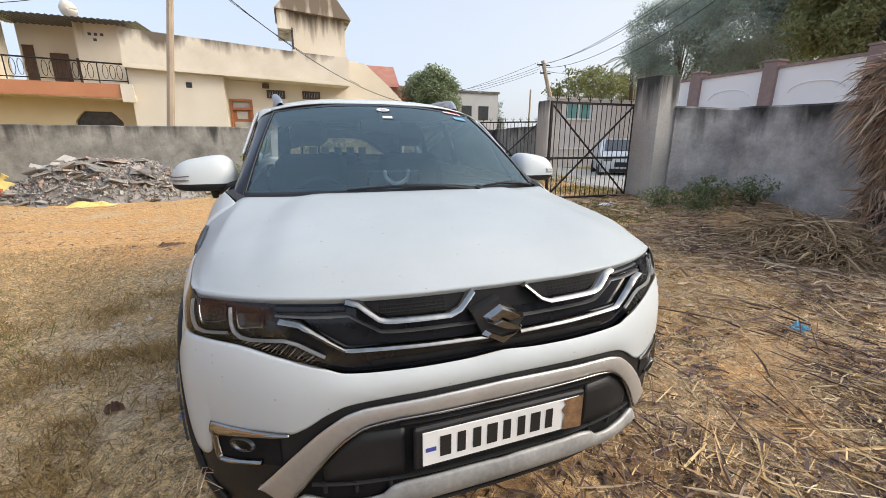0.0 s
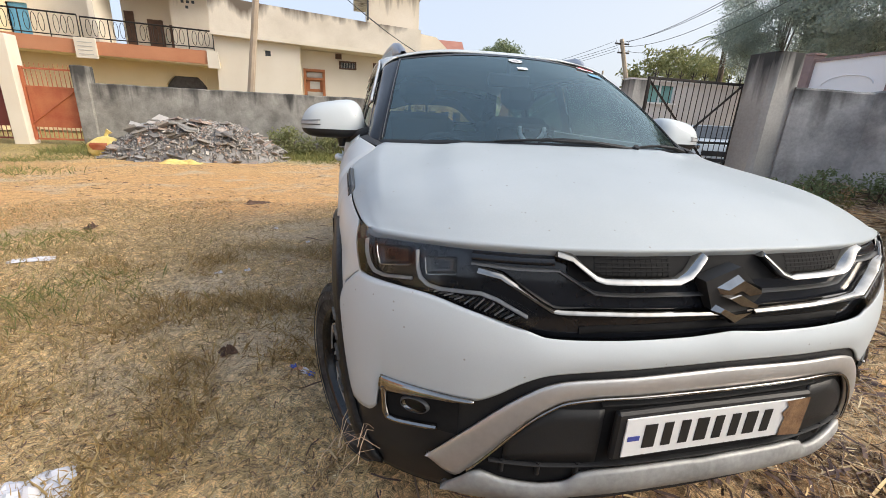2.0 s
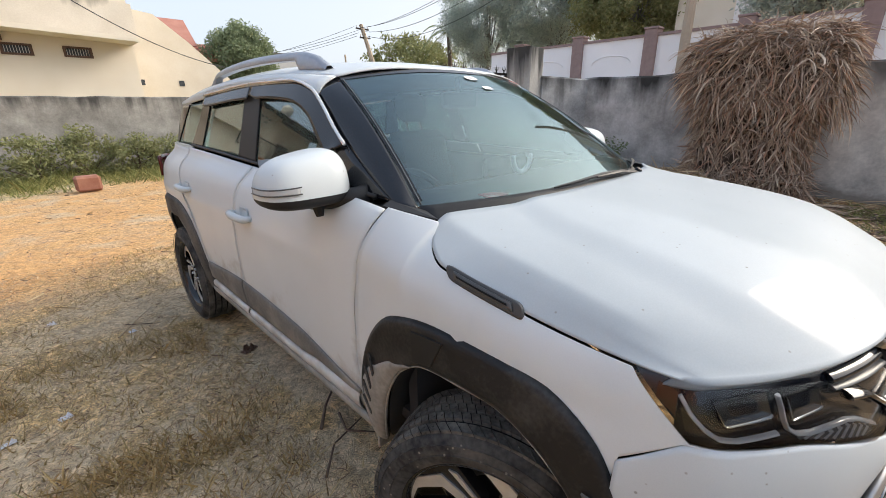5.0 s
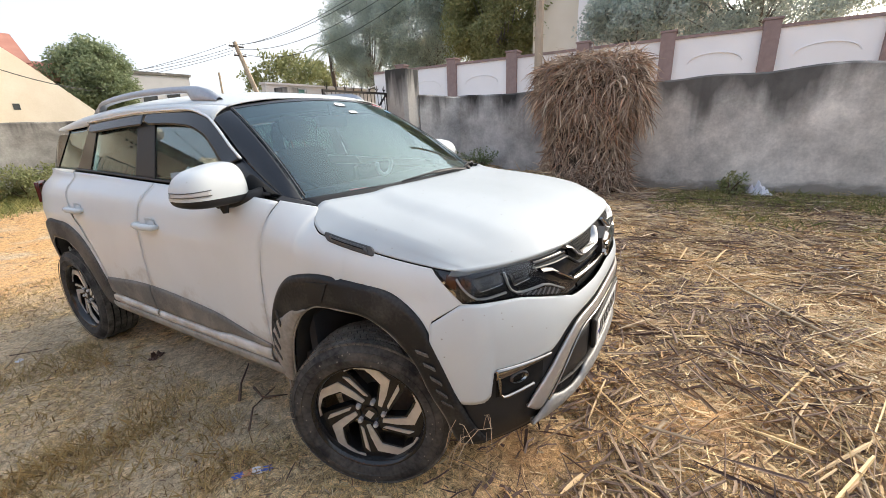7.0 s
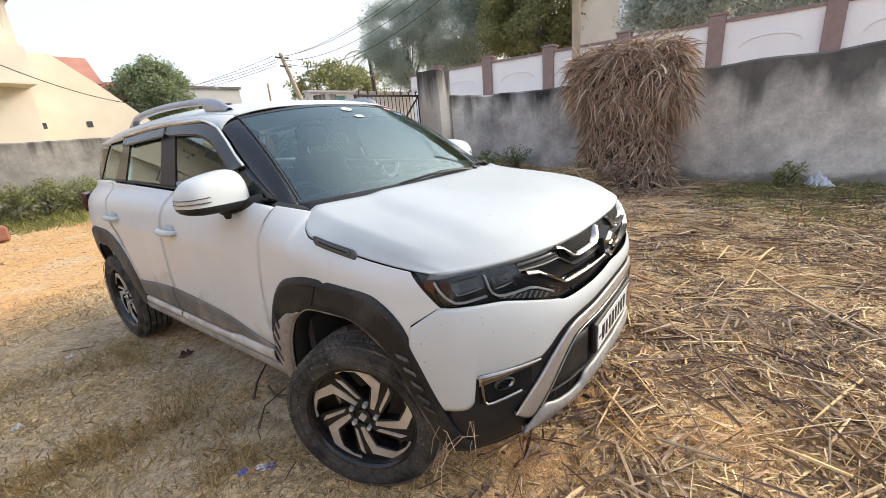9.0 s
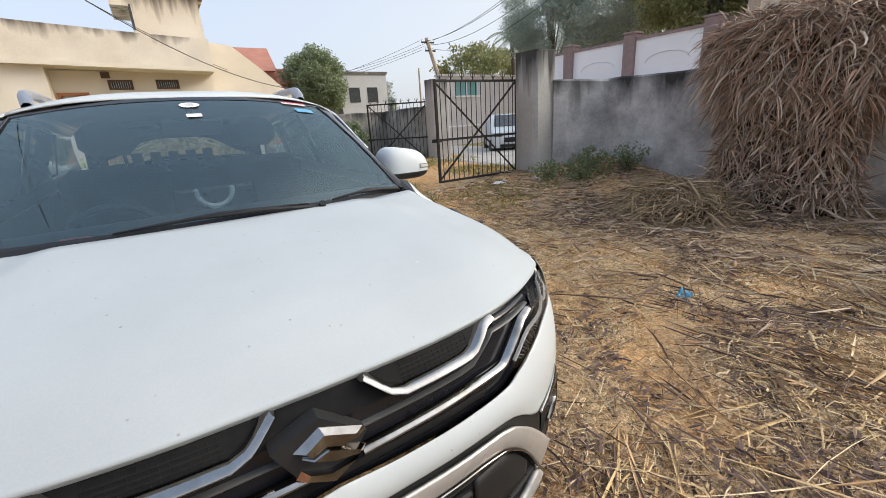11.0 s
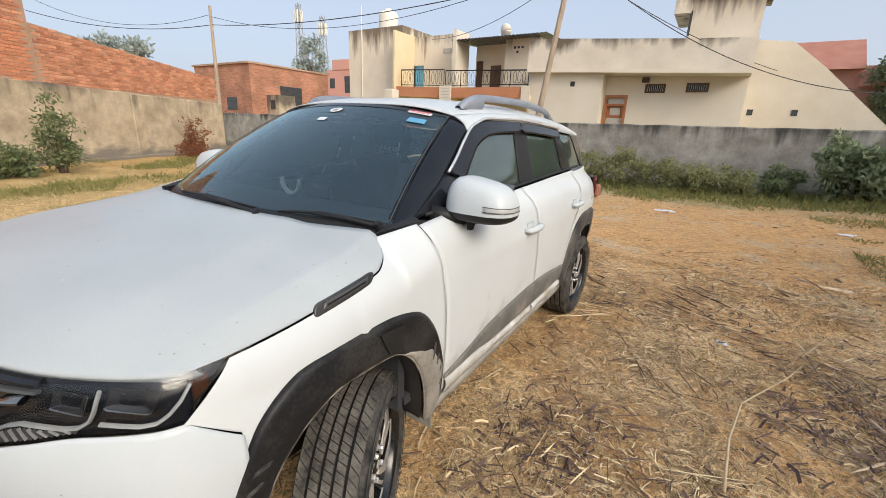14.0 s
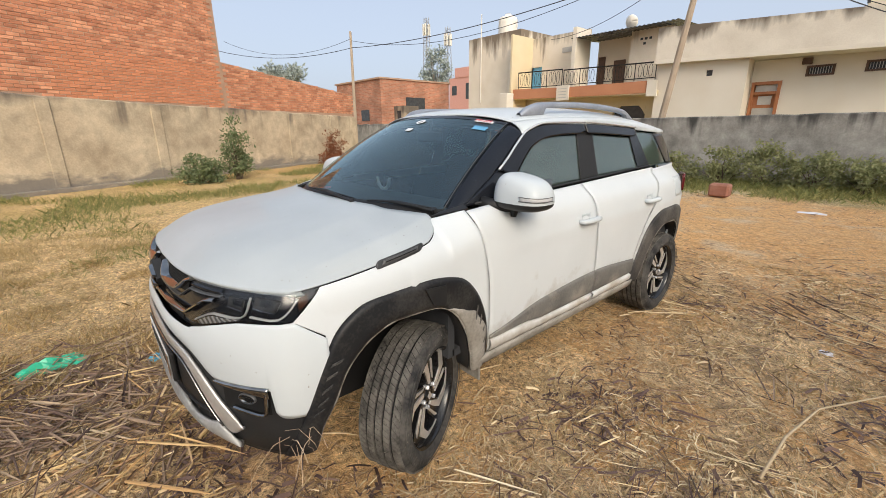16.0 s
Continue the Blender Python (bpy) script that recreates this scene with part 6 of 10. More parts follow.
grille = part("grille", Geo().sheet(lambda u, v: nose((2 * u - 1) * SX(0.40), 0.905 + 0.06 * v, -0.018), 40, 3), INTAKE_BLACK, bumper, "black grille insert", smooth=True)
for sgn in (-1, 1):
    def S(x):
        return sgn * SX(abs(x))
    bar_on_nose("chrome_bar", [(S(0.588), 0.917), (S(0.54), 0.910), (S(0.432), 0.848), (S(0.415), 0.845), (S(0.30), 0.844), (S(0.05), 0.839)], 0.016, 0.020, -0.014, CHROME, grille, "thick chrome bar")
    bar_on_nose("black_rib", [(S(0.604), 0.926), (S(0.506), 0.923), (S(0.42), 0.926), (S(0.386), 0.907), (S(0.339), 0.881), (S(0.30), 0.878), (S(0.05), 0.876)], 0.007, 0.012, -0.022, GREY_TRIM, grille)
    bar_on_nose("gloss_bar", [(S(0.605), 0.941), (S(0.50), 0.942), (S(0.43), 0.944)], 0.017, 0.010, -0.020, GLOSS_BLACK, grille)
    bar_on_nose("chrome_bracket", [(S(0.428), 0.962), (S(0.395), 0.954), (S(0.345), 0.918), (S(0.325), 0.912), (S(0.30), 0.911), (S(0.155), 0.910), (S(0.125), 0.922), (S(0.080), 0.962)], 0.018, 0.026, -0.018, CHROME, grille, "u-shaped chrome bracket")
    for k in range(5):
        z = 0.927 + 0.0085 * k
        bar_on_nose("mesh_slat", [(S(0.16), z), (S(0.34), z)], 0.004, 0.008, -0.024, INTAKE_BLACK, grille)
    for k in range(14):
        x = 0.165 + 0.0135 * k
        bar_on_nose("mesh_slat", [(S(x), 0.92), (S(x), 0.965)], 0.003, 0.007, -0.024, INTAKE_BLACK, grille)
bar_on_nose("lower_slot", [(-SX(0.365), 0.798), (-SX(0.32), 0.802), (0, 0.806), (SX(0.32), 0.802), (SX(0.365), 0.798)], 0.018, 0.003, -0.021, INTAKE_BLACK, grille)
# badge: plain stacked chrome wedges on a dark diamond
bd = nose(0, 0.87)
fit = lambda pts: [(0.89 * x, 0.812 + 0.787 * (z - 0.812)) for x, z in pts]
dia = Geo().prism(fit([(-0.112, 0.945), (-0.02, 0.985), (0.070, 0.90), (0.01, 0.815), (-0.07, 0.85)]), 1, bd.y - 0.004, bd.y + 0.03)
badge = part("badge_base", dia, BLACK_PLASTIC, grille)
for pts in ([(-0.075, 0.925), (-0.022, 0.962), (0.062, 0.918), (0.066, 0.904), (0.02, 0.898), (-0.02, 0.920), (-0.06, 0.905)], [(-0.062, 0.902), (-0.02, 0.916), (0.064, 0.868), (0.060, 0.856), (-0.005, 0.870)], [(-0.078, 0.858), (-0.066, 0.874), (-0.012, 0.846), (0.056, 0.853), (-0.006, 0.812)]):
    pts = fit(pts)
    c = Vector((sum(p[0] for p in pts) / len(pts), sum(p[1] for p in pts) / len(pts)))
    n_ = len(pts)
    vs = [(p[0], bd.y - 0.004, p[1]) for p in pts] + [(c.x + (p[0] - c.x) * 0.72, bd.y - 0.018, c.y + (p[1] - c.y) * 0.72) for p in pts]
    part("badge_wedge", Geo().add(vs, [tuple(range(n_, 2 * n_))] + [(k, (k + 1) % n_, n_ + (k + 1) % n_, n_ + k) for k in range(n_)]), CHROME, badge)


def headlamp(sign):
    S = lambda x: sign * SX(x)
    s_in, s_tip, end = SX(0.452), s_of_y(-0.50), s_of_y(-0.398)
    top = curve([s_in, SX(0.478), SX(0.607), SX(0.612), SX(0.75), end], [0.834, 0.849, 0.928, 0.950, 0.956, 0.960])
    bot = curve([s_in, SX(0.478), SX(0.585), SX(0.70), SX(0.815), s_tip, s_of_y(-0.475), s_of_y(-0.45), s_of_y(-0.425), end], [0.831, 0.804, 0.832, 0.857, 0.862, 0.864, 0.886, 0.909, 0.932, 0.956])

    def lens(u, v):
        s = s_in + (end - s_in) * u
        return nose(sign * s, bot(s) + (top(s) - bot(s)) * v, 0.001)
    lp = part("headlamp", Geo().sheet(lens, 90, 10), LAMP_GLASS, bumper, "clear headlamp lens over a dark housing", smooth=True)

    def shell(u, v):
        s = s_in + (end - s_in) * u
        return nose(sign * s, bot(s) + (top(s) - bot(s)) * v, -0.024)
    part("lamp_housing", Geo().sheet(shell, 60, 8), GLOSS_BLACK, lp, smooth=True)
    # two hooked light guides, the inner one running on along the lower edge
    bar_on_nose("light_guide", [(S(0.836), 0.932), (S(0.829), 0.905), (S(0.819), 0.884), (S(0.803), 0.870), (S(0.78), 0.867), (S(0.72), 0.875)], 0.007, 0.008, -0.014, LIGHT_GUIDE, lp)
    bar_on_nose("light_guide", [(S(0.718), 0.938), (S(0.711), 0.900), (S(0.703), 0.880), (S(0.686), 0.867), (S(0.66), 0.863), (S(0.578), 0.866), (S(0.545), 0.857), (S(0.480), 0.826)], 0.008, 0.008, -0.014, LIGHT_GUIDE, lp)
    for quad in ([(0.812, 0.931), (0.734, 0.942), (0.726, 0.903), (0.795, 0.889)], [(0.700, 0.928), (0.634, 0.935), (0.631, 0.899), (0.692, 0.889)]):
        cx, cz = sum(p[0] for p in quad) / 4, sum(p[1] for p in quad) / 4
        loop = []
        for k in range(4):
            a, b, c = quad[k - 1], quad[k], quad[(k + 1) % 4]
            loop += [(b[0] + 0.07 * (a[0] - b[0]), b[1] + 0.07 * (a[1] - b[1])), (b[0] + 0.07 * (c[0] - b[0]), b[1] + 0.07 * (c[1] - b[1]))]
        bar_on_nose("projector_bezel", [(S(x), z) for x, z in loop[4:] + loop[:1]], 0.003, 0.004, -0.015, REFLECTOR, lp)
        rings = [(1.0, -0.016), (0.72, -0.021), (0.45, -0.0225)]
        gm = Geo()
        for k, o in rings:
            gm.v += [nose(S(cx + k * (x - cx)), cz + k * (z - cz), o) for x, z in loop]
        gm.f = [(r_ * 8 + j, r_ * 8 + (j + 1) % 8, r_ * 8 + 8 + (j + 1) % 8, r_ * 8 + 8 + j) for r_ in range(2) for j in range(8)] + [tuple(range(16, 24))]
        part("projector", gm, PROJECTOR, lp, "smoky projector")
    guide_low = curve([0.480, 0.545, 0.578, 0.66, 0.70], [0.820, 0.851, 0.860, 0.857, 0.862])
    for k in range(17):
        x = 0.496 + 0.0105 * k
        z = lamp_low(SX(x + 0.014)) + 0.005
        bar_on_nose("fin", [(S(x + 0.018), z), (S(x), max(z + 0.008, guide_low(x) - 0.003))], 0.0034, 0.006, -0.013, BRIGHT_TRIM if k % 2 else GREY_TRIM, lp)
    am = Geo().sheet(lambda u, v: nose(sign * (s_of_y(-0.478) + u * (s_of_y(-0.445) - s_of_y(-0.478))), 0.892 + 0.022 * u + (0.040 - 0.012 * u) * v, -0.020), 8, 4)
    part("indicator_lens", am, AMBER, lp, "amber side reflector", smooth=True)


mirrored(headlamp)

# silver bow, opening, plate, skid plate
bow_hi = curve([0, SX(0.27), SX(0.38), SX(0.425), SX(0.47), SX(0.656), SX(0.665)], [0.710, 0.701, 0.693, 0.681, 0.652, 0.449, 0.438])
bow_lo = curve([0, SX(0.28), SX(0.385), SX(0.43), SX(0.575), SX(0.60), SX(0.665)], [0.658, 0.655, 0.642, 0.614, 0.424, 0.392, 0.436])
band("silver_bow", -SX(0.664), SX(0.664), bow_lo, bow_hi, 0.008, SILVER, bumper, "silver bow-shaped bumper trim", nu=130, nv=8, bow=0.006, thick=0.012)
op_hi = curve([0, SX(0.28), SX(0.385), SX(0.43), SX(0.575), SX(0.60)], [0.650, 0.648, 0.634, 0.606, 0.418, 0.385])
band("intake_panel", -SX(0.585), SX(0.585), lambda s: min(0.36, op_hi(s) - 0.001), op_hi, -0.002, INTAKE_BLACK, bumper, "black lower intake panel", nu=60, nv=8)
band("chrome_line", -SX(0.575), SX(0.575), lambda s: bow_lo(s) - 0.002, lambda s: bow_lo(s) + 0.003, 0.017, CHROME, bumper, nu=80, nv=1)
for sgn in (-1, 1):
    band("intake_blank", sgn * SX(0.29), sgn * SX(0.50), lambda s: 0.470, lambda s: min(0.618, op_hi(s) - 0.012), 0.002, BLACK_PLASTIC, bumper, "flat black blanking panel", nu=16, nv=4)
    for x in (0.33, 0.42, 0.50):
        bar_on_nose("intake_post", [(sgn * SX(x), 0.43), (sgn * SX(x), 0.468)], 0.012, 0.008, -0.002, BLACK_PLASTIC, bumper)
bar_on_nose("intake_slat", [(-SX(0.53), 0.462), (SX(0.53), 0.462)], 0.006, 0.012, -0.002, BLACK_PLASTIC, bumper)
bar_on_nose("intake_slat", [(-SX(0.30), 0.632), (SX(0.30), 0.632)], 0.005, 0.010, -0.002, BLACK_PLASTIC, bumper)
skid_hi = curve([0, SX(0.06), SX(0.27), SX(0.325), SX(0.36), SX(0.42), SX(0.49), SX(0.55), SX(0.60), SX(0.632)], [0.452, 0.455, 0.451, 0.442, 0.416, 0.408, 0.412, 0.428, 0.385, 0.343])
skid_lo = curve([0, SX(0.235), SX(0.412), SX(0.565), SX(0.632)], [0.362, 0.357, 0.340, 0.317, 0.334])
band("skid_plate", -SX(0.630), SX(0.630), skid_lo, skid_hi, 0.012, SCUFFED, bumper, "scraped silver skid plate", nu=110, nv=10, bow=0.016, thick=0.02)
PY_ = nose(0, 0.56).y - 0.012
plate = part("number_plate", Geo().box(-0.272, 0.272, PY_, PY_ + 0.02, 0.492, 0.622, 0.006), BLACK_PLASTIC, bumper, "black plate frame")
part("plate_face", Geo().box(-0.250, 0.250, PY_ - 0.004, PY_, 0.504, 0.608, 0.001), PLATE_WHITE, plate, "white plate, rusted at one end")
for k in range(8):
    x = -0.185 + 0.047 * k
    w = 0.012 if k % 3 else 0.016
    part("plate_bar", Geo().box(x - w, x + w, PY_ - 0.0055, PY_ - 0.004, 0.525, 0.588), INK, plate)
part("plate_bar", Geo().box(-0.242, -0.212, PY_ - 0.0055, PY_ - 0.004, 0.548, 0.560), BLUE_INK, plate)
ru = Geo().add([(0.195 + (0.012 * noise.noise(Vector((k * 0.9, 1, 2))) if k in (0, 1, 2, 3, 4, 5, 6) else 0), PY_ - 0.0065, 0.505 + 0.102 * k / 6) for k in range(7)] + [(0.262, PY_ - 0.0065, 0.612), (0.262, PY_ - 0.0065, 0.500)], [tuple(range(9))])
part("rust_patch", ru, RUST, plate)


def fog(sign):
    S = lambda x: sign * SX(x)
    pocket = Geo().sheet(lambda u, v: nose(sign * (SX(0.60) + (SX(0.765) - SX(0.60)) * u), 0.515 + 0.10 * v, -0.002), 10, 5)
    fg = part("fog_pocket", pocket, INTAKE_BLACK, bumper, smooth=True)
    t_lo = curve([SX(0.571), SX(0.605), SX(0.68), SX(0.766)], [0.614, 0.606, 0.597, 0.580])
    band("chrome_trim", S(0.571), S(0.766), t_lo, lambda s: 0.6235 + 0.004 * smoothstep(SX(0.57), SX(0.766), s), 0.004, CHROME, fg, "angular chrome fog-lamp trim", nu=24, nv=5, bow=0.008)
    bar_on_nose("chrome_edge", [(S(0.758), 0.600), (S(0.754), 0.530), (S(0.748), 0.517), (S(0.73), 0.516), (S(0.643), 0.529)], 0.014, 0.014, 0.0, CHROME, fg)
    c = nose(S(0.693), 0.571, 0.000)
    nrm = (nose(S(0.693), 0.571, 0.02) - c).normalized()
    m = Matrix.Translation(c) @ nrm.to_track_quat("X", "Z").to_matrix().to_4x4()
    lamp = part("fog_lamp", Geo().lathe([(0.030, 0.006), (0.033, 0.004), (0.035, -0.004), (0.036, -0.02)], 24, m @ Matrix.Diagonal((1, 1.1, 0.62, 1))), GREY_TRIM, fg, "oval fog lamp", smooth=True)
    part("reflector", Geo().lathe([(0.0, -0.012), (0.014, -0.008), (0.030, 0.003)], 24, m @ Matrix.Diagonal((1, 1.2, 0.72, 1))), REFLECTOR, lamp, smooth=True)
    part("lens", Geo().lathe([(0.0, 0.008), (0.018, 0.007), (0.031, 0.004)], 24, m @ Matrix.Diagonal((1, 1.1, 0.62, 1))), LAMP_GLASS, lamp, smooth=True)


mirrored(fog)


# side vents on the hood edge
def vent(sign):
    def fn(u, v):
        y = -0.166 + 0.218 * u
        # the ends are rounded off
        e = min(u, 1 - u) * 12
        v = 0.5 + (v - 0.5) * (0.35 + 0.65 * math.sqrt(max(0.0, 1 - (1 - min(e, 1.0)) ** 2)))
        z = hood_edge_z(y) - 0.020 + 0.032 * v
        return (hood_edge_x(y) + 0.013 - 0.011 * v, y - 0.016 * (1 - v), z + 0.004)

    def inset(u0, u1, v0, v1, out):
        def at(u, v):
            p = fn(u0 + (u1 - u0) * u, v0 + (v1 - v0) * v)
            return (p[0] + out, p[1], p[2] + 0.4 * out)
        return at
    ob = panel(fn, 40, 6, sign, VENT_GREY, "fender_vent", car, "charcoal wing vent trim with rounded ends", thick=0.012)
    panel(inset(0.12, 0.88, 0.26, 0.80, 0.003), 16, 3, sign, GREY_TRIM, "vent_slot", ob, thick=0.003)
    panel(inset(0.18, 0.84, 0.46, 0.58, 0.005), 16, 2, sign, INTAKE_BLACK, "slot_line", ob, thick=0.003)


mirrored(vent)


# ---- greenhouse ----
ws_b = lambda a: Vector((0.722 * a, 0.04 + 0.225 * abs(a) ** 2.2, 1.138 - 0.022 * abs(a) ** 2))
ws_t = lambda a: Vector((0.580 * a, 0.805 + 0.065 * abs(a) ** 2.2, 1.560 - 0.048 * abs(a) ** 2.2))


def screen_pt(u, v, out=0.0):
    a = 2 * u - 1
    p = ws_b(a).lerp(ws_t(a), v)
    return p + Vector((0, -0.55, 0.85)) * (0.022 * 4 * v * (1 - v) + out)


screen = part("windscreen", Geo().sheet(screen_pt, 40, 24), SCREEN_GLASS, car, "tinted windscreen with light dust", smooth=True)
cw = Geo().sheet(lambda u, v: screen_pt(u, -0.05 + 0.075 * v, 0.004 - 0.006 * (1 - v)), 40, 4)
part("cowl", cw, BLACK_PLASTIC, car, "black cowl below the windscreen", smooth=True, thick=0.01)
for u0, u1, v0, v1 in ((0.0, 1.0, 0.962, 1.0), (0.0, 0.010, 0.05, 0.97), (0.990, 1.0, 0.05, 0.97)):
    part("screen_edge", Geo().sheet(lambda u, v: screen_pt(u0 + (u1 - u0) * u, v0 + (v1 - v0) * v, 0.002), 20, 10), GLOSS_BLACK, screen, smooth=True)
for e in (0.004, 0.996):
    part("screen_trim", Geo().tube([screen_pt(e, 0.03 + 0.94 * k / 20, 0.004) for k in range(21)], 0.0022, 5), GREY_TRIM, screen, "thin satin edge of the windscreen", smooth=True)
# stickers
def tag(name, u, v, w, h, mat, label=""):
    return part(name, Geo().sheet(lambda p, q: screen_pt(u + w * (p - 0.5), v + h * (q - 0.5), 0.004), 4, 2), mat, screen, label)


rs = Geo().add([screen_pt(0.5 + 0.032 * math.cos(q * math.pi / 10), 0.892 + 0.03 * math.sin(q * math.pi / 10), 0.004) for q in range(20)], [tuple(range(20))])
part("round_sticker", rs, WHITE_PLASTIC, screen, "round white sticker")
for k in range(3):
    tag("sticker_mark", 0.5, 0.880 + 0.012 * k, 0.03 - 0.006 * abs(k - 1), 0.005, INK)
tag("pass_tag", 0.503, 0.772, 0.045, 0.035, WHITE_PLASTIC, "small white pass tag")
tag("blue_sticker", 0.90, 0.86, 0.07, 0.05, BLUE_TAG, "blue sticker in the corner of the windscreen")
tag("lettered_strip", 0.885, 0.955, 0.10, 0.03, WHITE_PLASTIC)
fc = bpy.data.curves.new("lettering", "FONT")
fc.body, fc.size, fc.align_x, fc.align_y, fc.extrude = "POLICE", 0.026, "CENTER", "CENTER", 0.0004
fc.materials.append(RED_INK)
lt = new("lettering", fc)
lt.parent = screen
c0, cx_, cy_ = screen_pt(0.885, 0.955, 0.008), screen_pt(0.895, 0.955, 0.008), screen_pt(0.885, 0.965, 0.008)
ex_ = (cx_ - c0).normalized()
ez_ = ex_.cross((cy_ - c0).normalized()).normalized()
ey_ = ez_.cross(ex_)
lt.matrix_local = Matrix.Translation(-origin(screen)) @ Matrix(((ex_.x, ey_.x, ez_.x, c0.x), (ex_.y, ey_.y, ez_.y, c0.y), (ex_.z, ey_.z, ez_.z, c0.z), (0, 0, 0, 1)))
lt.scale = (1.25, 1, 1)


# wipers
def wiper(u0, v0, u1, v1):
    """An arm from the pivot u0 to the middle of its blade, which reaches on to u1."""
    um = u0 + 0.62 * (u1 - u0)
    w = part("wiper", Geo().tube([screen_pt(u0, v0, 0.016), screen_pt((u0 + um) / 2, v0 + 0.7 * (v1 - v0), 0.020), screen_pt(um, v1, 0.016)], [0.010, 0.008, 0.005], 6), BLACK_PLASTIC, car, "black wiper arm")
    part("blade", Geo().tube([screen_pt(u0 + (u1 - u0) * k / 8 + 0.06 * (u1 - u0) * (1 - k / 8), v1 + 0.006 - 0.016 * abs(k / 8 - 0.5), 0.008 + 0.008 * math.sin(math.pi * k / 8)) for k in range(9)], [0.003, 0.005, 0.006, 0.007, 0.008, 0.007, 0.006, 0.005, 0.003], 5), BLACK_PLASTIC, w)
    part("pivot", Geo().tube([screen_pt(u0, v0, 0.0), screen_pt(u0, v0, 0.035)], [0.018, 0.012], 8), BLACK_PLASTIC, w)


wiper(0.70, -0.02, 0.29, 0.022)
wiper(0.985, -0.015, 0.74, 0.022)

# roof
rz = curve([0.8, 0.9, 1.2, 1.7, 2.2, 2.55, 2.72], [1.560, 1.588, 1.615, 1.625, 1.605, 1.565, 1.53])
rez = curve([0.8, 0.9, 1.2, 1.6, 2.1, 2.5, 2.75], [1.510, 1.520, 1.540, 1.545, 1.530, 1.500, 1.470])
rex = curve([0.8, 0.9, 1.2, 1.8, 2.4, 2.75], [0.578, 0.600, 0.645, 0.655, 0.635, 0.60])


def roof_pt(u, v, out=0.0):
    a = 2 * u - 1
    y = 0.808 + 0.062 * abs(a) ** 2.2 + (2.73 - 0.87) * v
    z = rz(y) - (rz(y) - rez(y)) * abs(a) ** 3.0
    return Vector((a * rex(y), y, z + out))


roof = part("roof", Geo().sheet(roof_pt, 40, 40), WHITE_PAINT, car, "white roof panel", smooth=True, thick=0.006)
GX = lambda z: 0.762 - 0.30 * max(0, z - 1.15)
top_z = curve([0.33, 0.50, 0.69, 0.80, 0.90, 1.09, 1.46, 2.04, 2.25, 2.6], [1.135, 1.215, 1.325, 1.405, 1.465, 1.505, 1.51, 1.485, 1.47, 1.45])


def side_glass_pt(y, z, out=0.0):
    return (GX(z) + out - 0.8 * tail_in(y), y, z)


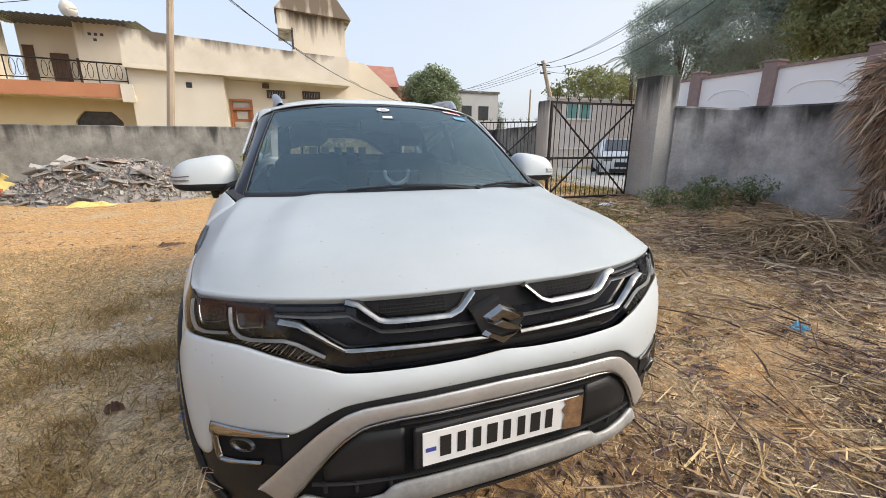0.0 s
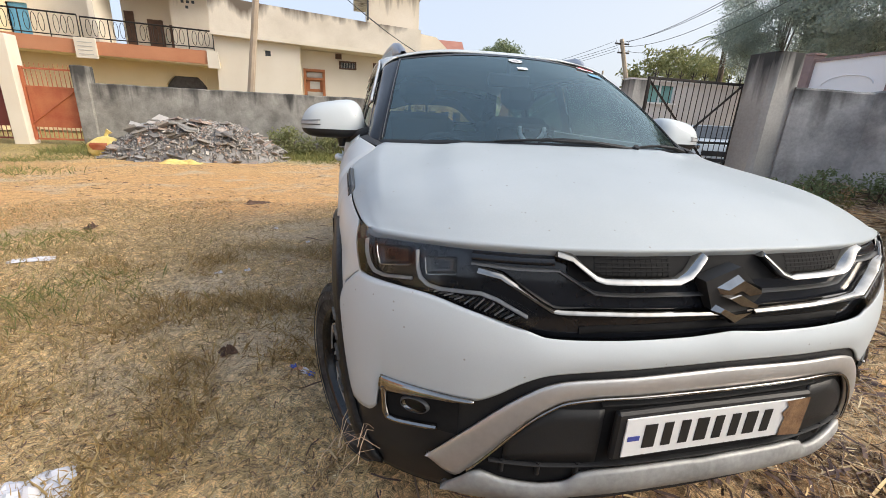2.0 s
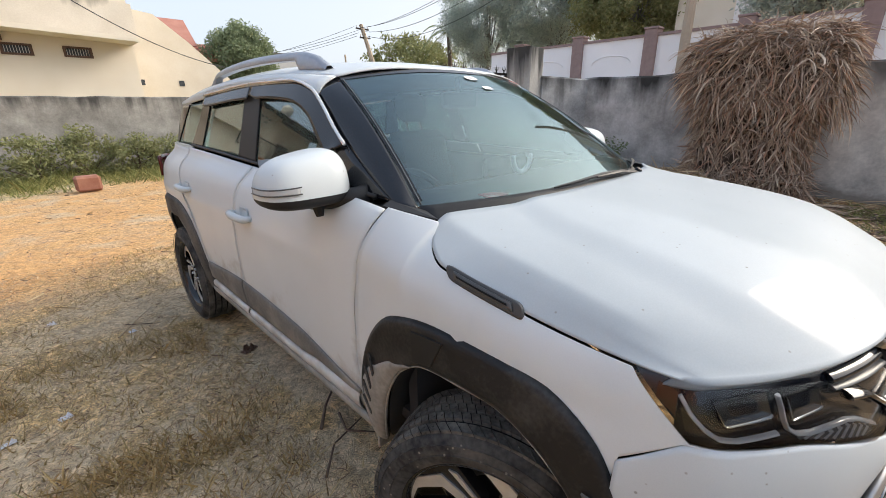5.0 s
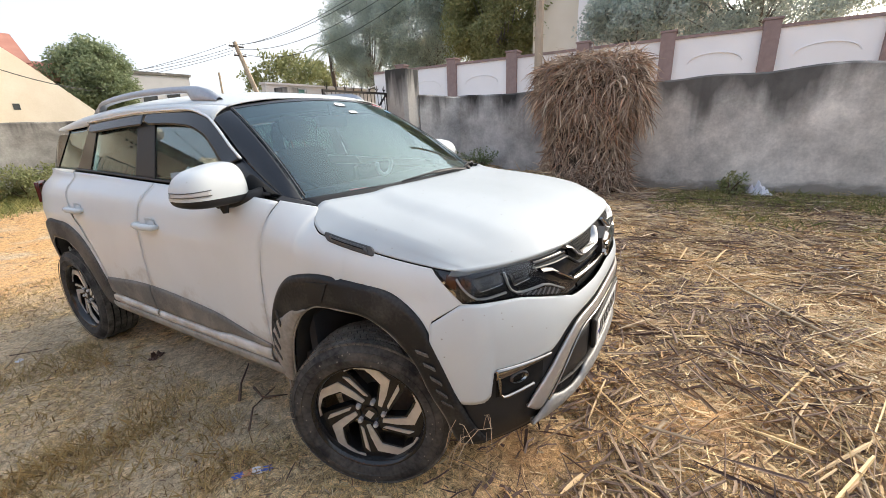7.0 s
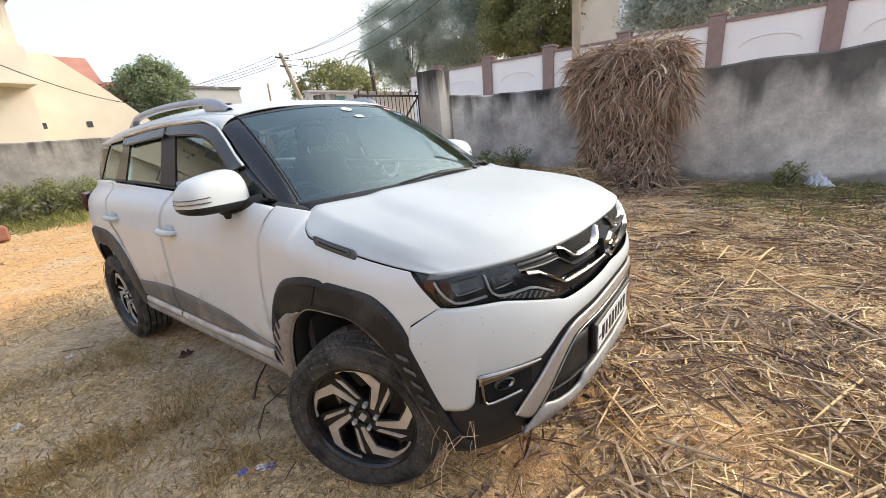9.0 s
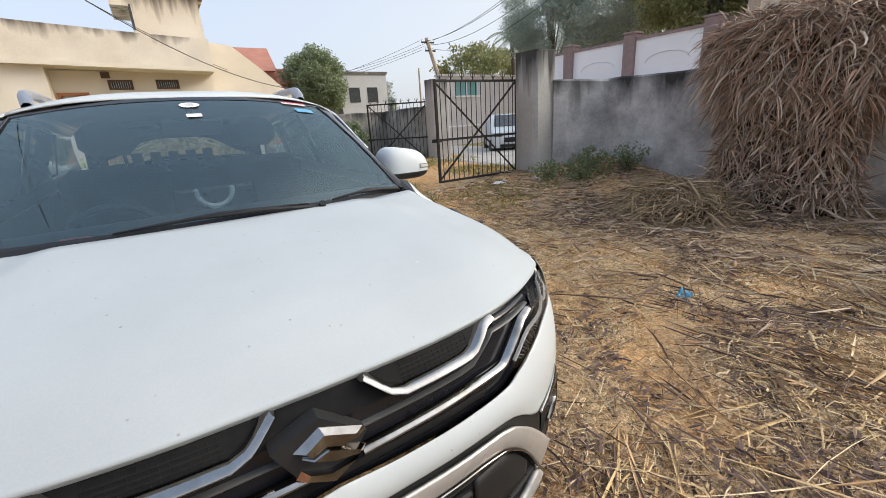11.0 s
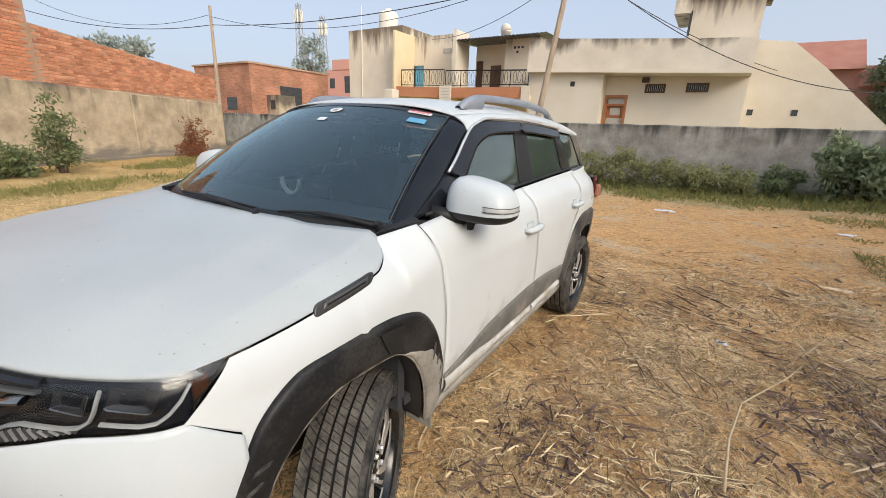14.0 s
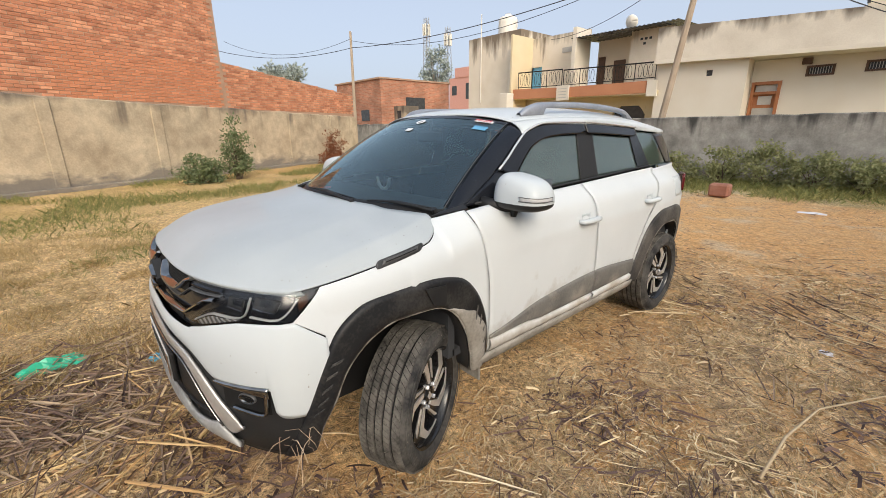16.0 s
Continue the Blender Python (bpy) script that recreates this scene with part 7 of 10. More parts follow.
def greenhouse(sign):
    # white roof side above the windows
    def rail_side(u, v):
        y = 0.87 + (2.72 - 0.87) * u
        a = Vector((rex(y), y, rez(y) + 0.001))
        b = Vector(side_glass_pt(y, min(top_z(y), 1.508) - 0.012))
        q = a.lerp(b, v)
        return (q.x + 0.018 * math.sin(math.pi * v), q.y, q.z + 0.004 * math.sin(math.pi * v))
    panel(rail_side, 40, 8, sign, WHITE_PAINT, "cant_rail", car, thick=0.006)

    # A pillar: from screen edge to window line
    def pillar(u, v):
        a = screen_pt(1.0, v, 0.0)
        y = 0.335 + (0.90 - 0.335) * v
        b = Vector(side_glass_pt(y, top_z(y)))
        q = a.lerp(b, u)
        return (q.x + 0.012 * math.sin(math.pi * u), q.y - 0.010 * math.sin(math.pi * u), q.z)
    pl = panel(pillar, 8, 24, sign, GLOSS_BLACK, "a_pillar", car, "black windscreen pillar", thick=0.008)
    def sail(u, v):
        y = 0.335 + 0.425 * u
        lo = belt_z(y) + (top_z(y) - 0.02 - belt_z(y)) * min(1, max(0, (y - 0.575) / 0.18))
        return side_glass_pt(y, lo + max(0, top_z(y) - lo) * v, 0.001)
    panel(sail, 24, 4, sign, GLOSS_BLACK, "mirror_sail", pl, thick=0.008)
    fill = [(0.735, 0.180, 1.111), (0.712, 0.255, 1.119), (0.762, 0.350, 1.146), (0.800, 0.345, 1.135)]
    part("cowl_corner", Geo().add([(sign * p[0], p[1], p[2]) for p in fill], [(0, 1, 2, 3)]), BLACK_PLASTIC, pl, thick=0.006)

    def pane(name, yb0, yt0, yb1, yt1, mat, out, zt=None, parent=car, label="", lower=0.0):
        def fn(u, v):
            ya, yb = yb0 + (yt0 - yb0) * v, yb1 + (yt1 - yb1) * v
            y = ya + (yb - ya) * u
            zb = belt_z(y) + lower
            z = zb + (max(top_z(y) - 0.02, zb + 0.001) - zb) * v
            return side_glass_pt(y, z, out)
        return panel(fn, 24, 14, sign, mat, name, parent, label, thick=0.004)
    pane("front_window", 0.56, 0.74, 1.40, 1.45, SIDE_GLASS, -0.006, label="tinted side window")
    pane("b_pillar", 1.355, 1.405, 1.565, 1.585, BLACK_PLASTIC, 0.0, label="black door pillar")
    pane("rear_window", 1.52, 1.54, 2.14, 2.09, SIDE_GLASS, -0.006, label="tinted side window")
    pane("c_pillar", 2.135, 2.08, 2.335, 2.195, GLOSS_BLACK, 0.0)
    pane("quarter_window", 2.33, 2.19, 2.68, 2.50, SIDE_GLASS, -0.004, label="small rear quarter window")
    pane("d_pillar", 2.675, 2.49, 2.90, 2.68, GLOSS_BLACK, 0.0)
    # window surround lines
    belt = Geo().tube([Vector((sign * p[0], p[1], p[2])) for p in (side_glass_pt(0.42 + 1.9 * k / 24, belt_z(0.42 + 1.9 * k / 24) + 0.006, 0.004) for k in range(25))], 0.008, 6)
    part("belt_strip", belt, BLACK_PLASTIC, car, smooth=True)

    # rain visors, bulging over the tops of the windows, with a bright line above
    for y0, y1, nm in ((0.62, 1.495, "f"), (1.503, 2.17, "r")):
        def visor(u, v):
            y = y0 + (y1 - y0) * u
            hi = top_z(y) + 0.004
            lo = hi - (0.075 - 0.022 * smoothstep(0.8, 1.3, y)) * smoothstep(0, 0.10, u if nm == "f" else 1) * (1 - 0.35 * smoothstep(0.9, 1, u)) - 0.012
            lo = max(lo, belt_z(y) + 0.05)
            z = lo + (hi - lo) * v
            yy = y + (0.05 * (1 - v) if nm == "f" and u < 0.4 else 0) * (1 - u / 0.4 if u < 0.4 else 0)
            return side_glass_pt(yy, z, 0.020 - 0.012 * v)
        vo = panel(visor, 36, 6, sign, GLOSS_BLACK, "rain_visor", car, "dark plastic rain visor", thick=0.004)
        ln_ = [side_glass_pt(y0 + (y1 - y0) * k / 30, top_z(y0 + (y1 - y0) * k / 30) + 0.007, 0.016) for k in range(31)]
        part("bright_strip", Geo().tube([Vector((sign * p[0], p[1], p[2])) for p in ln_], 0.0065, 6), BRIGHT_TRIM, vo, smooth=True)

    # roof rail
    prof = [(0.99, 0.0), (1.06, 0.036), (1.16, 0.052), (1.5, 0.056), (1.9, 0.052), (2.15, 0.042), (2.30, 0.0)]
    px = curve([p[0] for p in prof], [p[1] for p in prof])
    vs, fs = [], []
    for k in range(61):
        y = 0.99 + 1.31 * k / 60
        x = rex(y) - 0.075
        zb = roof_pt(0.5 + 0.5 * x / rex(y), (y - 0.85) / 1.86).z - 0.004
        h = px(y)
        gap = 0.70 * h if 1.17 < y < 2.2 else 0.0
        for dx, dz in ((-0.018, gap), (-0.020, h + 0.004), (-0.006, h + 0.018), (0.012, h + 0.016), (0.022, h + 0.002), (0.020, gap)):
            vs.append((sign * (x + dx), y, zb + dz))
    for k in range(60):
        fs += [(k * 6 + j, k * 6 + (j + 1) % 6, (k + 1) * 6 + (j + 1) % 6, (k + 1) * 6 + j) for j in range(6)]
    soft_edges(part("roof_rail", Geo().add(vs, fs), RAIL, car, "grey roof rail"), 50)

    # door mirror: domed cap, indicator strip along its lower front, black base
    mp = Matrix.Translation((sign * 0.910, 0.60, 1.155))

    def shell(u, v, grow=0.0):
        th, ph = math.pi * (v - 0.5), 2 * math.pi * u
        ce, cp, sp_ = abs(math.cos(th)) ** 0.50, math.cos(ph), math.sin(ph)
        x = (0.142 + grow) * math.copysign(abs(cp) ** 0.66, cp) * ce
        y = (0.105 + grow) * math.copysign(abs(sp_) ** 0.75, sp_) * ce
        z = abs(math.sin(th)) ** 0.9
        z = (0.122 + grow) * z * (1 - 0.20 * x / 0.142) if v > 0.5 else -0.040 * z
        return tuple(mp @ Vector((sign * x, min(y, 0.095), z)))
    mirror = part("door_mirror", Geo().sheet(lambda u, v: shell(u, 0.499 + 0.501 * v), 40, 16), WHITE_PAINT, car, "white door mirror cap", smooth=True)
    part("mirror_base", Geo().sheet(lambda u, v: shell(u, 0.5 * v, -0.002), 40, 8), BLACK_PLASTIC, mirror, smooth=True)
    arm = Geo().tube([(sign * 0.745, 0.48, 1.142), (sign * 0.80, 0.53, 1.128), (sign * 0.88, 0.62, 1.118)], [0.036, 0.030, 0.024], 10)
    part("mirror_arm", arm, BLACK_PLASTIC, mirror, smooth=True)
    part("camera_pod", Geo().tube([(sign * 0.875, 0.58, 1.112), (sign * 0.875, 0.575, 1.078)], [0.022, 0.012], 8), BLACK_PLASTIC, mirror)
    strip = Geo().sheet(lambda u, v: shell(0.79 + 0.23 * u, 0.542 + 0.046 * v, 0.0035), 20, 4)
    ind = part("mirror_indicator", strip, LIGHT_GUIDE, mirror, "clear turn-signal strip", smooth=True, thick=0.003)
    part("strip_edge", Geo().tube([shell(0.785 + 0.24 * k / 20, 0.540, 0.0035) for k in range(21)], 0.002, 5).tube([shell(0.785 + 0.24 * k / 20, 0.590, 0.0035) for k in range(21)], 0.002, 5), GREY_TRIM, ind)
    mglass = Geo().sheet(lambda u, v: tuple(mp @ Vector((sign * 0.085 * (2 * u - 1), 0.097, 0.055 + 0.045 * (2 * v - 1)))), 2, 2)
    part("mirror_glass", mglass, REFLECTOR, mirror)


mirrored(greenhouse)

# tail: hatch, rear glass, lamps, rear bumper
def tail_pt(u, z, out=0.0):
    a = 2 * u - 1
    y = 3.10 - 0.30 * abs(a) ** 4 + out - 0.06 * smoothstep(0.9, 1.2, z)
    return Vector((a * (side_x(min(z, 1.2)) - 0.10 - 0.05 * smoothstep(0.9, 1.2, z)), y, z))


part("tailgate", Geo().sheet(lambda u, v: tail_pt(u, 0.55 + 0.63 * v), 30, 14), WHITE_PAINT, car, "white tailgate", smooth=True, thick=0.01)
part("rear_bumper", Geo().sheet(lambda u, v: tail_pt(u, 0.30 + 0.28 * v, 0.03 * math.sin(math.pi * v)), 30, 8), BLACK_PLASTIC, car, "black rear bumper", smooth=True, thick=0.01)


def rear_glass(u, v):
    a = 2 * u - 1
    lo, hi = tail_pt(u, 1.18), roof_pt(u, 0.985)
    return lo.lerp(hi, v)


part("rear_screen", Geo().sheet(lambda u, v: rear_glass(0.09 + 0.82 * u, 0.06 + 0.80 * v), 20, 10), SIDE_GLASS, car, "tinted rear window", smooth=True)
for a0, a1, b0, b1 in ((0, 0.09, 0, 1), (0.91, 1, 0, 1), (0.09, 0.91, 0.86, 1), (0.09, 0.91, 0, 0.06)):
    part("rear_screen_surround", Geo().sheet(lambda u, v: rear_glass(a0 + (a1 - a0) * u, b0 + (b1 - b0) * v), 10, 6), WHITE_PAINT if b0 > 0.5 else GLOSS_BLACK, car, smooth=True, thick=0.006)
for sgn in (-1, 1):
    tl = Geo().sheet(lambda u, v: (sgn * (side_x(0.95) - tail_in(2.78 + 0.2 * u) + 0.012), 2.78 + 0.22 * u, 0.98 + 0.13 * v), 8, 4)
    part("tail_lamp", tl, material("red_lens", (0.07, 0.006, 0.006), (0.10, 0.01, 0.01), rough=0.15) if sgn < 0 else bpy.data.materials["red_lens"], car, "dark red wrap-round tail lamp", smooth=True, thick=0.02)

# ---- cabin ----
cab = Geo().box(-0.80, 0.80, 0.25, 2.9, 0.42, 0.46)
for sgn in (-1, 1):
    cab.box(sgn * 0.74, sgn * 0.76, 0.45, 2.95, 0.42, 1.10)
cab.box(-0.80, 0.80, 0.22, 0.26, 0.42, 1.08)
cab.box(-0.74, 0.74, 2.80, 2.84, 0.42, 1.12)
part("cabin_lining", cab, DARK_FABRIC, car, "dark cabin lining")
hl = Geo().sheet(lambda u, v: roof_pt(0.04 + 0.92 * u, 0.02 + 0.94 * v, -0.03), 16, 10)
part("headlining", hl, material("headlining", (0.35, 0.34, 0.32), (0.4, 0.39, 0.37), rough=0.95), car, smooth=True)
ds = Geo().sheet(lambda u, v: Vector((0.745 * (2 * u - 1), 0.13 + 0.17 * (2 * u - 1) ** 2 + (0.50 - 0.1 * (2 * u - 1) ** 2) * v, 1.095 - 0.02 * (2 * u - 1) ** 2 + 0.02 * math.sin(math.pi * min(1, v * 1.3)) - 0.30 * smoothstep(0.75, 1, v))), 30, 16)
dash = part("dashboard", ds, DASH, car, "dark grey dashboard", smooth=True, thick=0.02)
part("red_paper", Geo().box(-0.45, -0.37, 0.22, 0.28, 1.118, 1.124), RED_INK, dash, "slip of red paper on the dashboard")
part("screen_pod", Geo().box(-0.14, 0.16, 0.50, 0.53, 1.08, 1.20, 0.01), GLOSS_BLACK, dash)
wm = Matrix.Translation((-0.36, 0.68, 0.98)) @ Matrix.Rotation(radians(62), 4, "X")
ring = [wm @ Vector((0.185 * math.cos(q * math.pi / 16), 0.185 * math.sin(q * math.pi / 16), 0)) for q in range(33)]
sw = part("steering_wheel", Geo().tube(ring, 0.015, 8, False), DASH, car, "black steering wheel", smooth=True)
part("spoke", Geo().box(-0.175, 0.175, -0.02, 0.02, -0.015, 0.01, 0.005, wm).box(-0.06, 0.06, -0.06, 0.05, -0.03, 0.015, 0.01, wm), DASH, sw)


def seat(x, y, w, name="front_seat", tall=0.56):
    st = part(name, Geo().box(x - w / 2, x + w / 2, y - 0.30, y + 0.25, 0.60, 0.76, 0.05), DARK_FABRIC, car, "dark fabric seat")
    m = Matrix.Translation((x, y + 0.27, 0.72)) @ Matrix.Rotation(radians(-16), 4, "X")
    part("backrest", Geo().box(-w / 2, w / 2, -0.07, 0.07, 0, tall, 0.06, m), DARK_FABRIC, st)
    return st, m


for x in (-0.37, 0.37):
    st, m = seat(x, 1.10, 0.50)
    hr = part("headrest", Geo().box(-0.13, 0.13, -0.06, 0.05, 0.62, 0.80, 0.05, m), DARK_FABRIC, st, "padded headrest")
    part("headrest_post", Geo().tube([m @ Vector((-0.06, 0, 0.55)), m @ Vector((-0.06, 0, 0.64))], 0.008, 6).tube([m @ Vector((0.06, 0, 0.55)), m @ Vector((0.06, 0, 0.64))], 0.008, 6), CHROME, hr)
st, m = seat(0, 2.0, 1.26, "rear_bench", 0.42)
for x in (-0.42, 0, 0.42):
    part("headrest", Geo().box(x - 0.12, x + 0.12, -0.05, 0.05, 0.42, 0.52, 0.04, m), DARK_FABRIC, st)
gr = Geo()
for k, x in enumerate((-0.30, -0.18, -0.06, 0.06, 0.18)):
    gr.box(x - 0.035, x + 0.035, 2.60, 2.62, 1.20, 1.29)
part("hanging_card", gr, material("coloured_cards", (0.5, 0.35, 0.12), (0.2, 0.3, 0.45), scale=9, rough=0.8), car, "small coloured cards hanging in the rear window")
im = part("inner_mirror", Geo().box(-0.12, 0.12, 0.775, 0.80, 1.40, 1.47, 0.012), DASH, car, "interior rear-view mirror")
part("mirror_stem", Geo().tube([(0, 0.79, 1.46), (0, 0.80, 1.53)], 0.012, 6), DASH, im)
bead = Geo()
for k in range(19):
    a = math.pi * k / 18
    c = Vector((0.062 * math.cos(a), 0.42, 1.200 - 0.062 * math.sin(a)))
    bead.lathe([(0.0, -0.011), (0.0105, -0.005), (0.0105, 0.005), (0.0, 0.011)], 6, Matrix.Translation(c))
part("bead_string", bead, WHITE_PLASTIC, im, "string of white beads hanging from the mirror")


# ---- wheels ----
def wheel(name, centre, sign, steer, label, phase):
    root = new(name)
    root.parent = car
    root["label"] = label
    root.matrix_local = Matrix.Translation(Vector(centre) - origin(car)) @ Matrix.Rotation(radians(steer), 4, "Z") @ Matrix.Diagonal((sign, 1, 1, 1))
    R = 0.332

    def child(nm, gm, mat, parent=root, lab="", soft=0):
        me = bpy.data.meshes.new(nm)
        me.from_pydata(gm.v, [], gm.f)
        me.materials.append(mat)
        ob = new(nm, me)
        ob.parent = parent
        if lab:
            ob["label"] = lab
        if soft:
            soft_edges(ob, soft)
        return ob
    tyre = child("tyre", Geo().lathe([(0.226, -0.09), (0.229, -0.098), (0.250, -0.110), (0.285, -0.111), (0.312, -0.100), (0.321, -0.086), (0.3215, 0.086), (0.312, 0.100), (0.285, 0.111), (0.252, 0.110), (0.236, 0.103), (0.230, 0.098), (0.226, 0.088)], 64), RUBBER, lab="dusty black radial tyre", soft=40)
    tread = Geo()
    rows = [(-0.092, -0.060, 66, 0.9), (-0.050, -0.023, 80, 0.5), (-0.013, 0.013, 80, 0.5), (0.023, 0.050, 80, 0.5), (0.060, 0.092, 66, 0.9)]
    for x0, x1, n_, sl in rows:
        for k in range(n_):
            a0, a1 = 2 * math.pi * (k + 0.06) / n_, 2 * math.pi * (k + 0.94) / n_
            sh = sl * 2 * math.pi / n_
            vs = []
            for r in (0.319, R if abs(x0 + x1) < 0.12 else R - 0.004):
                for x, d in ((x0, 0), (x1, sh)):
                    for a in (a0, a1):
                        vs.append((x, r * math.cos(a + d), r * math.sin(a + d)))
            tread.add(vs, [(4, 5, 7, 6), (0, 1, 5, 4), (2, 6, 7, 3), (0, 4, 6, 2), (1, 3, 7, 5)])
    # black ring below the tread blocks, painting the shade inside the grooves
    child("groove", Geo().lathe([(0.3195, -0.088), (0.3225, -0.086), (0.3225, 0.086), (0.3195, 0.088)], 64), INTAKE_BLACK, tyre)
    child("tread", tread, TREAD, tyre)
    bands = Geo()
    for r0, r1 in ((0.266, 0.270), (0.298, 0.301)):
        bands.lathe([(r0, 0.1105), (r0 + 0.001, 0.1132), (r1 - 0.001, 0.1135), (r1, 0.1105)], 64)
    child("sidewall_rib", bands, RUBBER, tyre)
    rim = child("rim", Geo().lathe([(0.236, 0.096), (0.232, 0.101), (0.226, 0.099), (0.218, 0.086), (0.211, 0.050), (0.205, -0.06), (0.220, -0.09)], 48), RIM_BLACK, lab="black alloy rim with machined spoke faces", soft=40)
    child("barrel", Geo().lathe([(0.0, -0.03), (0.14, -0.03), (0.16, -0.035), (0.16, -0.05), (0.0, -0.05)], 32), material("brake_disc", (0.10, 0.09, 0.085), (0.2, 0.18, 0.16), rough=0.5, metal=0.6) if "brake_disc" not in bpy.data.materials else bpy.data.materials["brake_disc"], rim)
    child("hub", Geo().lathe([(0.0, 0.074), (0.022, 0.074), (0.030, 0.070), (0.032, 0.062), (0.070, 0.056), (0.074, 0.030), (0.076, -0.03)], 28), RIM_BLACK, rim, soft=40)
    child("hub_mark", Geo().prism([(-0.020, 0.006), (0.002, 0.020), (0.020, -0.006), (-0.002, -0.020)], 0, 0.074, 0.077), RIM_CUT, rim)
    for k in range(5):
        a = 2 * math.pi * k / 5 + phase
        nb = Matrix.Rotation(a + sign * 1.35, 4, "X")
        child("wheel_nut", Geo().lathe([(0.0, 0.082), (0.008, 0.081), (0.0105, 0.076), (0.0105, 0.056)], 6, nb @ Matrix.Translation((0, 0.055, 0))), BRIGHT_TRIM, rim)
        t = Matrix.Rotation(a, 4, "X")

        def poly(pts, x0, x1):
            """Outline as (share of the rim's radius, turn in degrees)."""
            q = [(0.227 * r * math.cos(sign * radians(d)), 0.227 * r * math.sin(sign * radians(d))) for r, d in pts]
            gm = Geo().prism(q, 0, x0, x1)
            gm.v = [tuple(t @ Vector(p)) for p in gm.v]
            return gm
        sp = child("spoke", poly([(0.22, 8), (0.36, 15), (0.78, 41), (1.0, 48), (1.01, 60), (1.01, 90), (1.01, 122), (0.90, 120), (0.90, 109), (0.86, 95), (0.77, 89), (0.63, 74), (0.20, 62)], 0.030, 0.066), RIM_BLACK, rim)
        child("machined_face", poly([(0.27, 37), (0.50, 53), (0.80, 62.5), (0.945, 84), (1.0, 101), (1.01, 121), (0.91, 118), (0.925, 109), (0.885, 94.5), (0.80, 87.5), (0.655, 71.5), (0.24, 52)], 0.066, 0.071), RIM_CUT, sp)
        child("machined_face", poly([(0.35, 22), (0.76, 45.5), (0.83, 52), (0.37, 33)], 0.066, 0.071), RIM_CUT, sp)
    return root


wheel("front_wheel", (-0.785, -0.062, 0.315), -1, 22, "front wheel turned outwards", 0.68)
wheel("front_wheel", (0.760, 0.046, 0.300), 1, 26, "front wheel turned inwards", 0.54)
wheel("rear_wheel", (-0.775, 2.5, 0.329), -1, 0, "rear wheel, straight", 2.4)
wheel("rear_wheel", (0.775, 2.5, 0.329), 1, 0, "rear wheel, straight", 2.4)
flap = Geo().box(0.68, 0.835, 0.40, 0.412, 0.235, 0.42, 0.004)
part("mud_flap", flap, MUD_CAKED, car, "small mud flap caked with pale mud")
part("mud_flap", Geo().box(-0.835, -0.68, 0.40, 0.412, 0.235, 0.42, 0.004), MUD_CAKED, car, "small mud flap caked with pale mud")


# ---- plants ----
rng = np.random.default_rng(7)


def stuff(name, verts, faces, mat, label, category, parent=None):
    me = bpy.data.meshes.new(name)
    me.from_pydata(verts.tolist(), [], faces.tolist())
    me.materials.append(mat)
    ob = new(name, me)
    if parent:
        ob.parent = parent
        return ob
    return tagged(ob, label, category, kind="stuff")


def leaf_cloud(centres, size, spread, count, droop=0.3, narrow=0.45):
    """Small folded leaves round the given centres: vertices and faces."""
    c = centres[rng.integers(0, len(centres), count)]
    d = rng.normal(size=(count, 3))
    d /= np.linalg.norm(d, axis=1)[:, None]
    p = c + d * (rng.random(count) ** 0.45 * spread)[:, None] * [1, 1, 0.8]
    a = rng.normal(size=(count, 3)) + [0, 0, -droop]
    a /= np.linalg.norm(a, axis=1)[:, None]
    b = np.cross(a, rng.normal(size=(count, 3)))
    b /= np.linalg.norm(b, axis=1)[:, None]
    n = np.cross(a, b)
    s = (size * (0.6 + 0.8 * rng.random(count)))[:, None]
    v = np.stack([p, p + a * s * 0.5 + b * s * narrow * 0.5, p + a * s + n * s * 0.12, p + a * s * 0.5 - b * s * narrow * 0.5], 1).reshape(-1, 3)
    f = np.arange(count * 4).reshape(-1, 4)
    return v, f


def crown_centres(centre, radii, n, hollow=0.55):
    d = rng.normal(size=(n, 3))
    d /= np.linalg.norm(d, axis=1)[:, None]
    r = hollow + (1 - hollow) * rng.random(n) ** 0.7
    lump = 1 + 0.22 * np.array([noise.noise(Vector(q * 1.7 + np.array(centre))) for q in d])
    return np.array(centre) + d * (r * lump)[:, None] * np.array(radii)


def tree(name, base, centre, radii, clumps, leaves, leaf, spread, mat, label, droop=0.3, narrow=0.45):
    root = thing(name, base, label, "tree")
    base, cen = Vector(base), Vector(centre)
    r0 = 0.05 * (cen.z - base.z) * 0.55
    mid = base.lerp(cen, 0.55) + Vector((0.15, -0.1, 0))
    part("trunk", Geo().tube([base - Vector((0, 0, 0.2)), base.lerp(mid, 0.5), mid, cen], [r0 * 1.25, r0, r0 * 0.8, r0 * 0.35], 9), HAZY_BARK, root, smooth=True)
    cc = crown_centres(centre, radii, clumps)
    lb = Geo()
    for k in range(0, clumps, max(1, clumps // 26)):
        q = Vector(cc[k])
        lb.tube([mid.lerp(cen, 0.5 * (k % 3) / 2), mid.lerp(q, 0.55) + Vector((0, 0, 0.15)), q], [r0 * 0.4, r0 * 0.2, r0 * 0.06], 5, False)
    part("limb", lb, HAZY_BARK, root, smooth=True)
    v, f = leaf_cloud(cc, leaf, spread, leaves, droop, narrow)
    stuff("crown", v - np.array(base), f, mat, "", "", root)
    return root


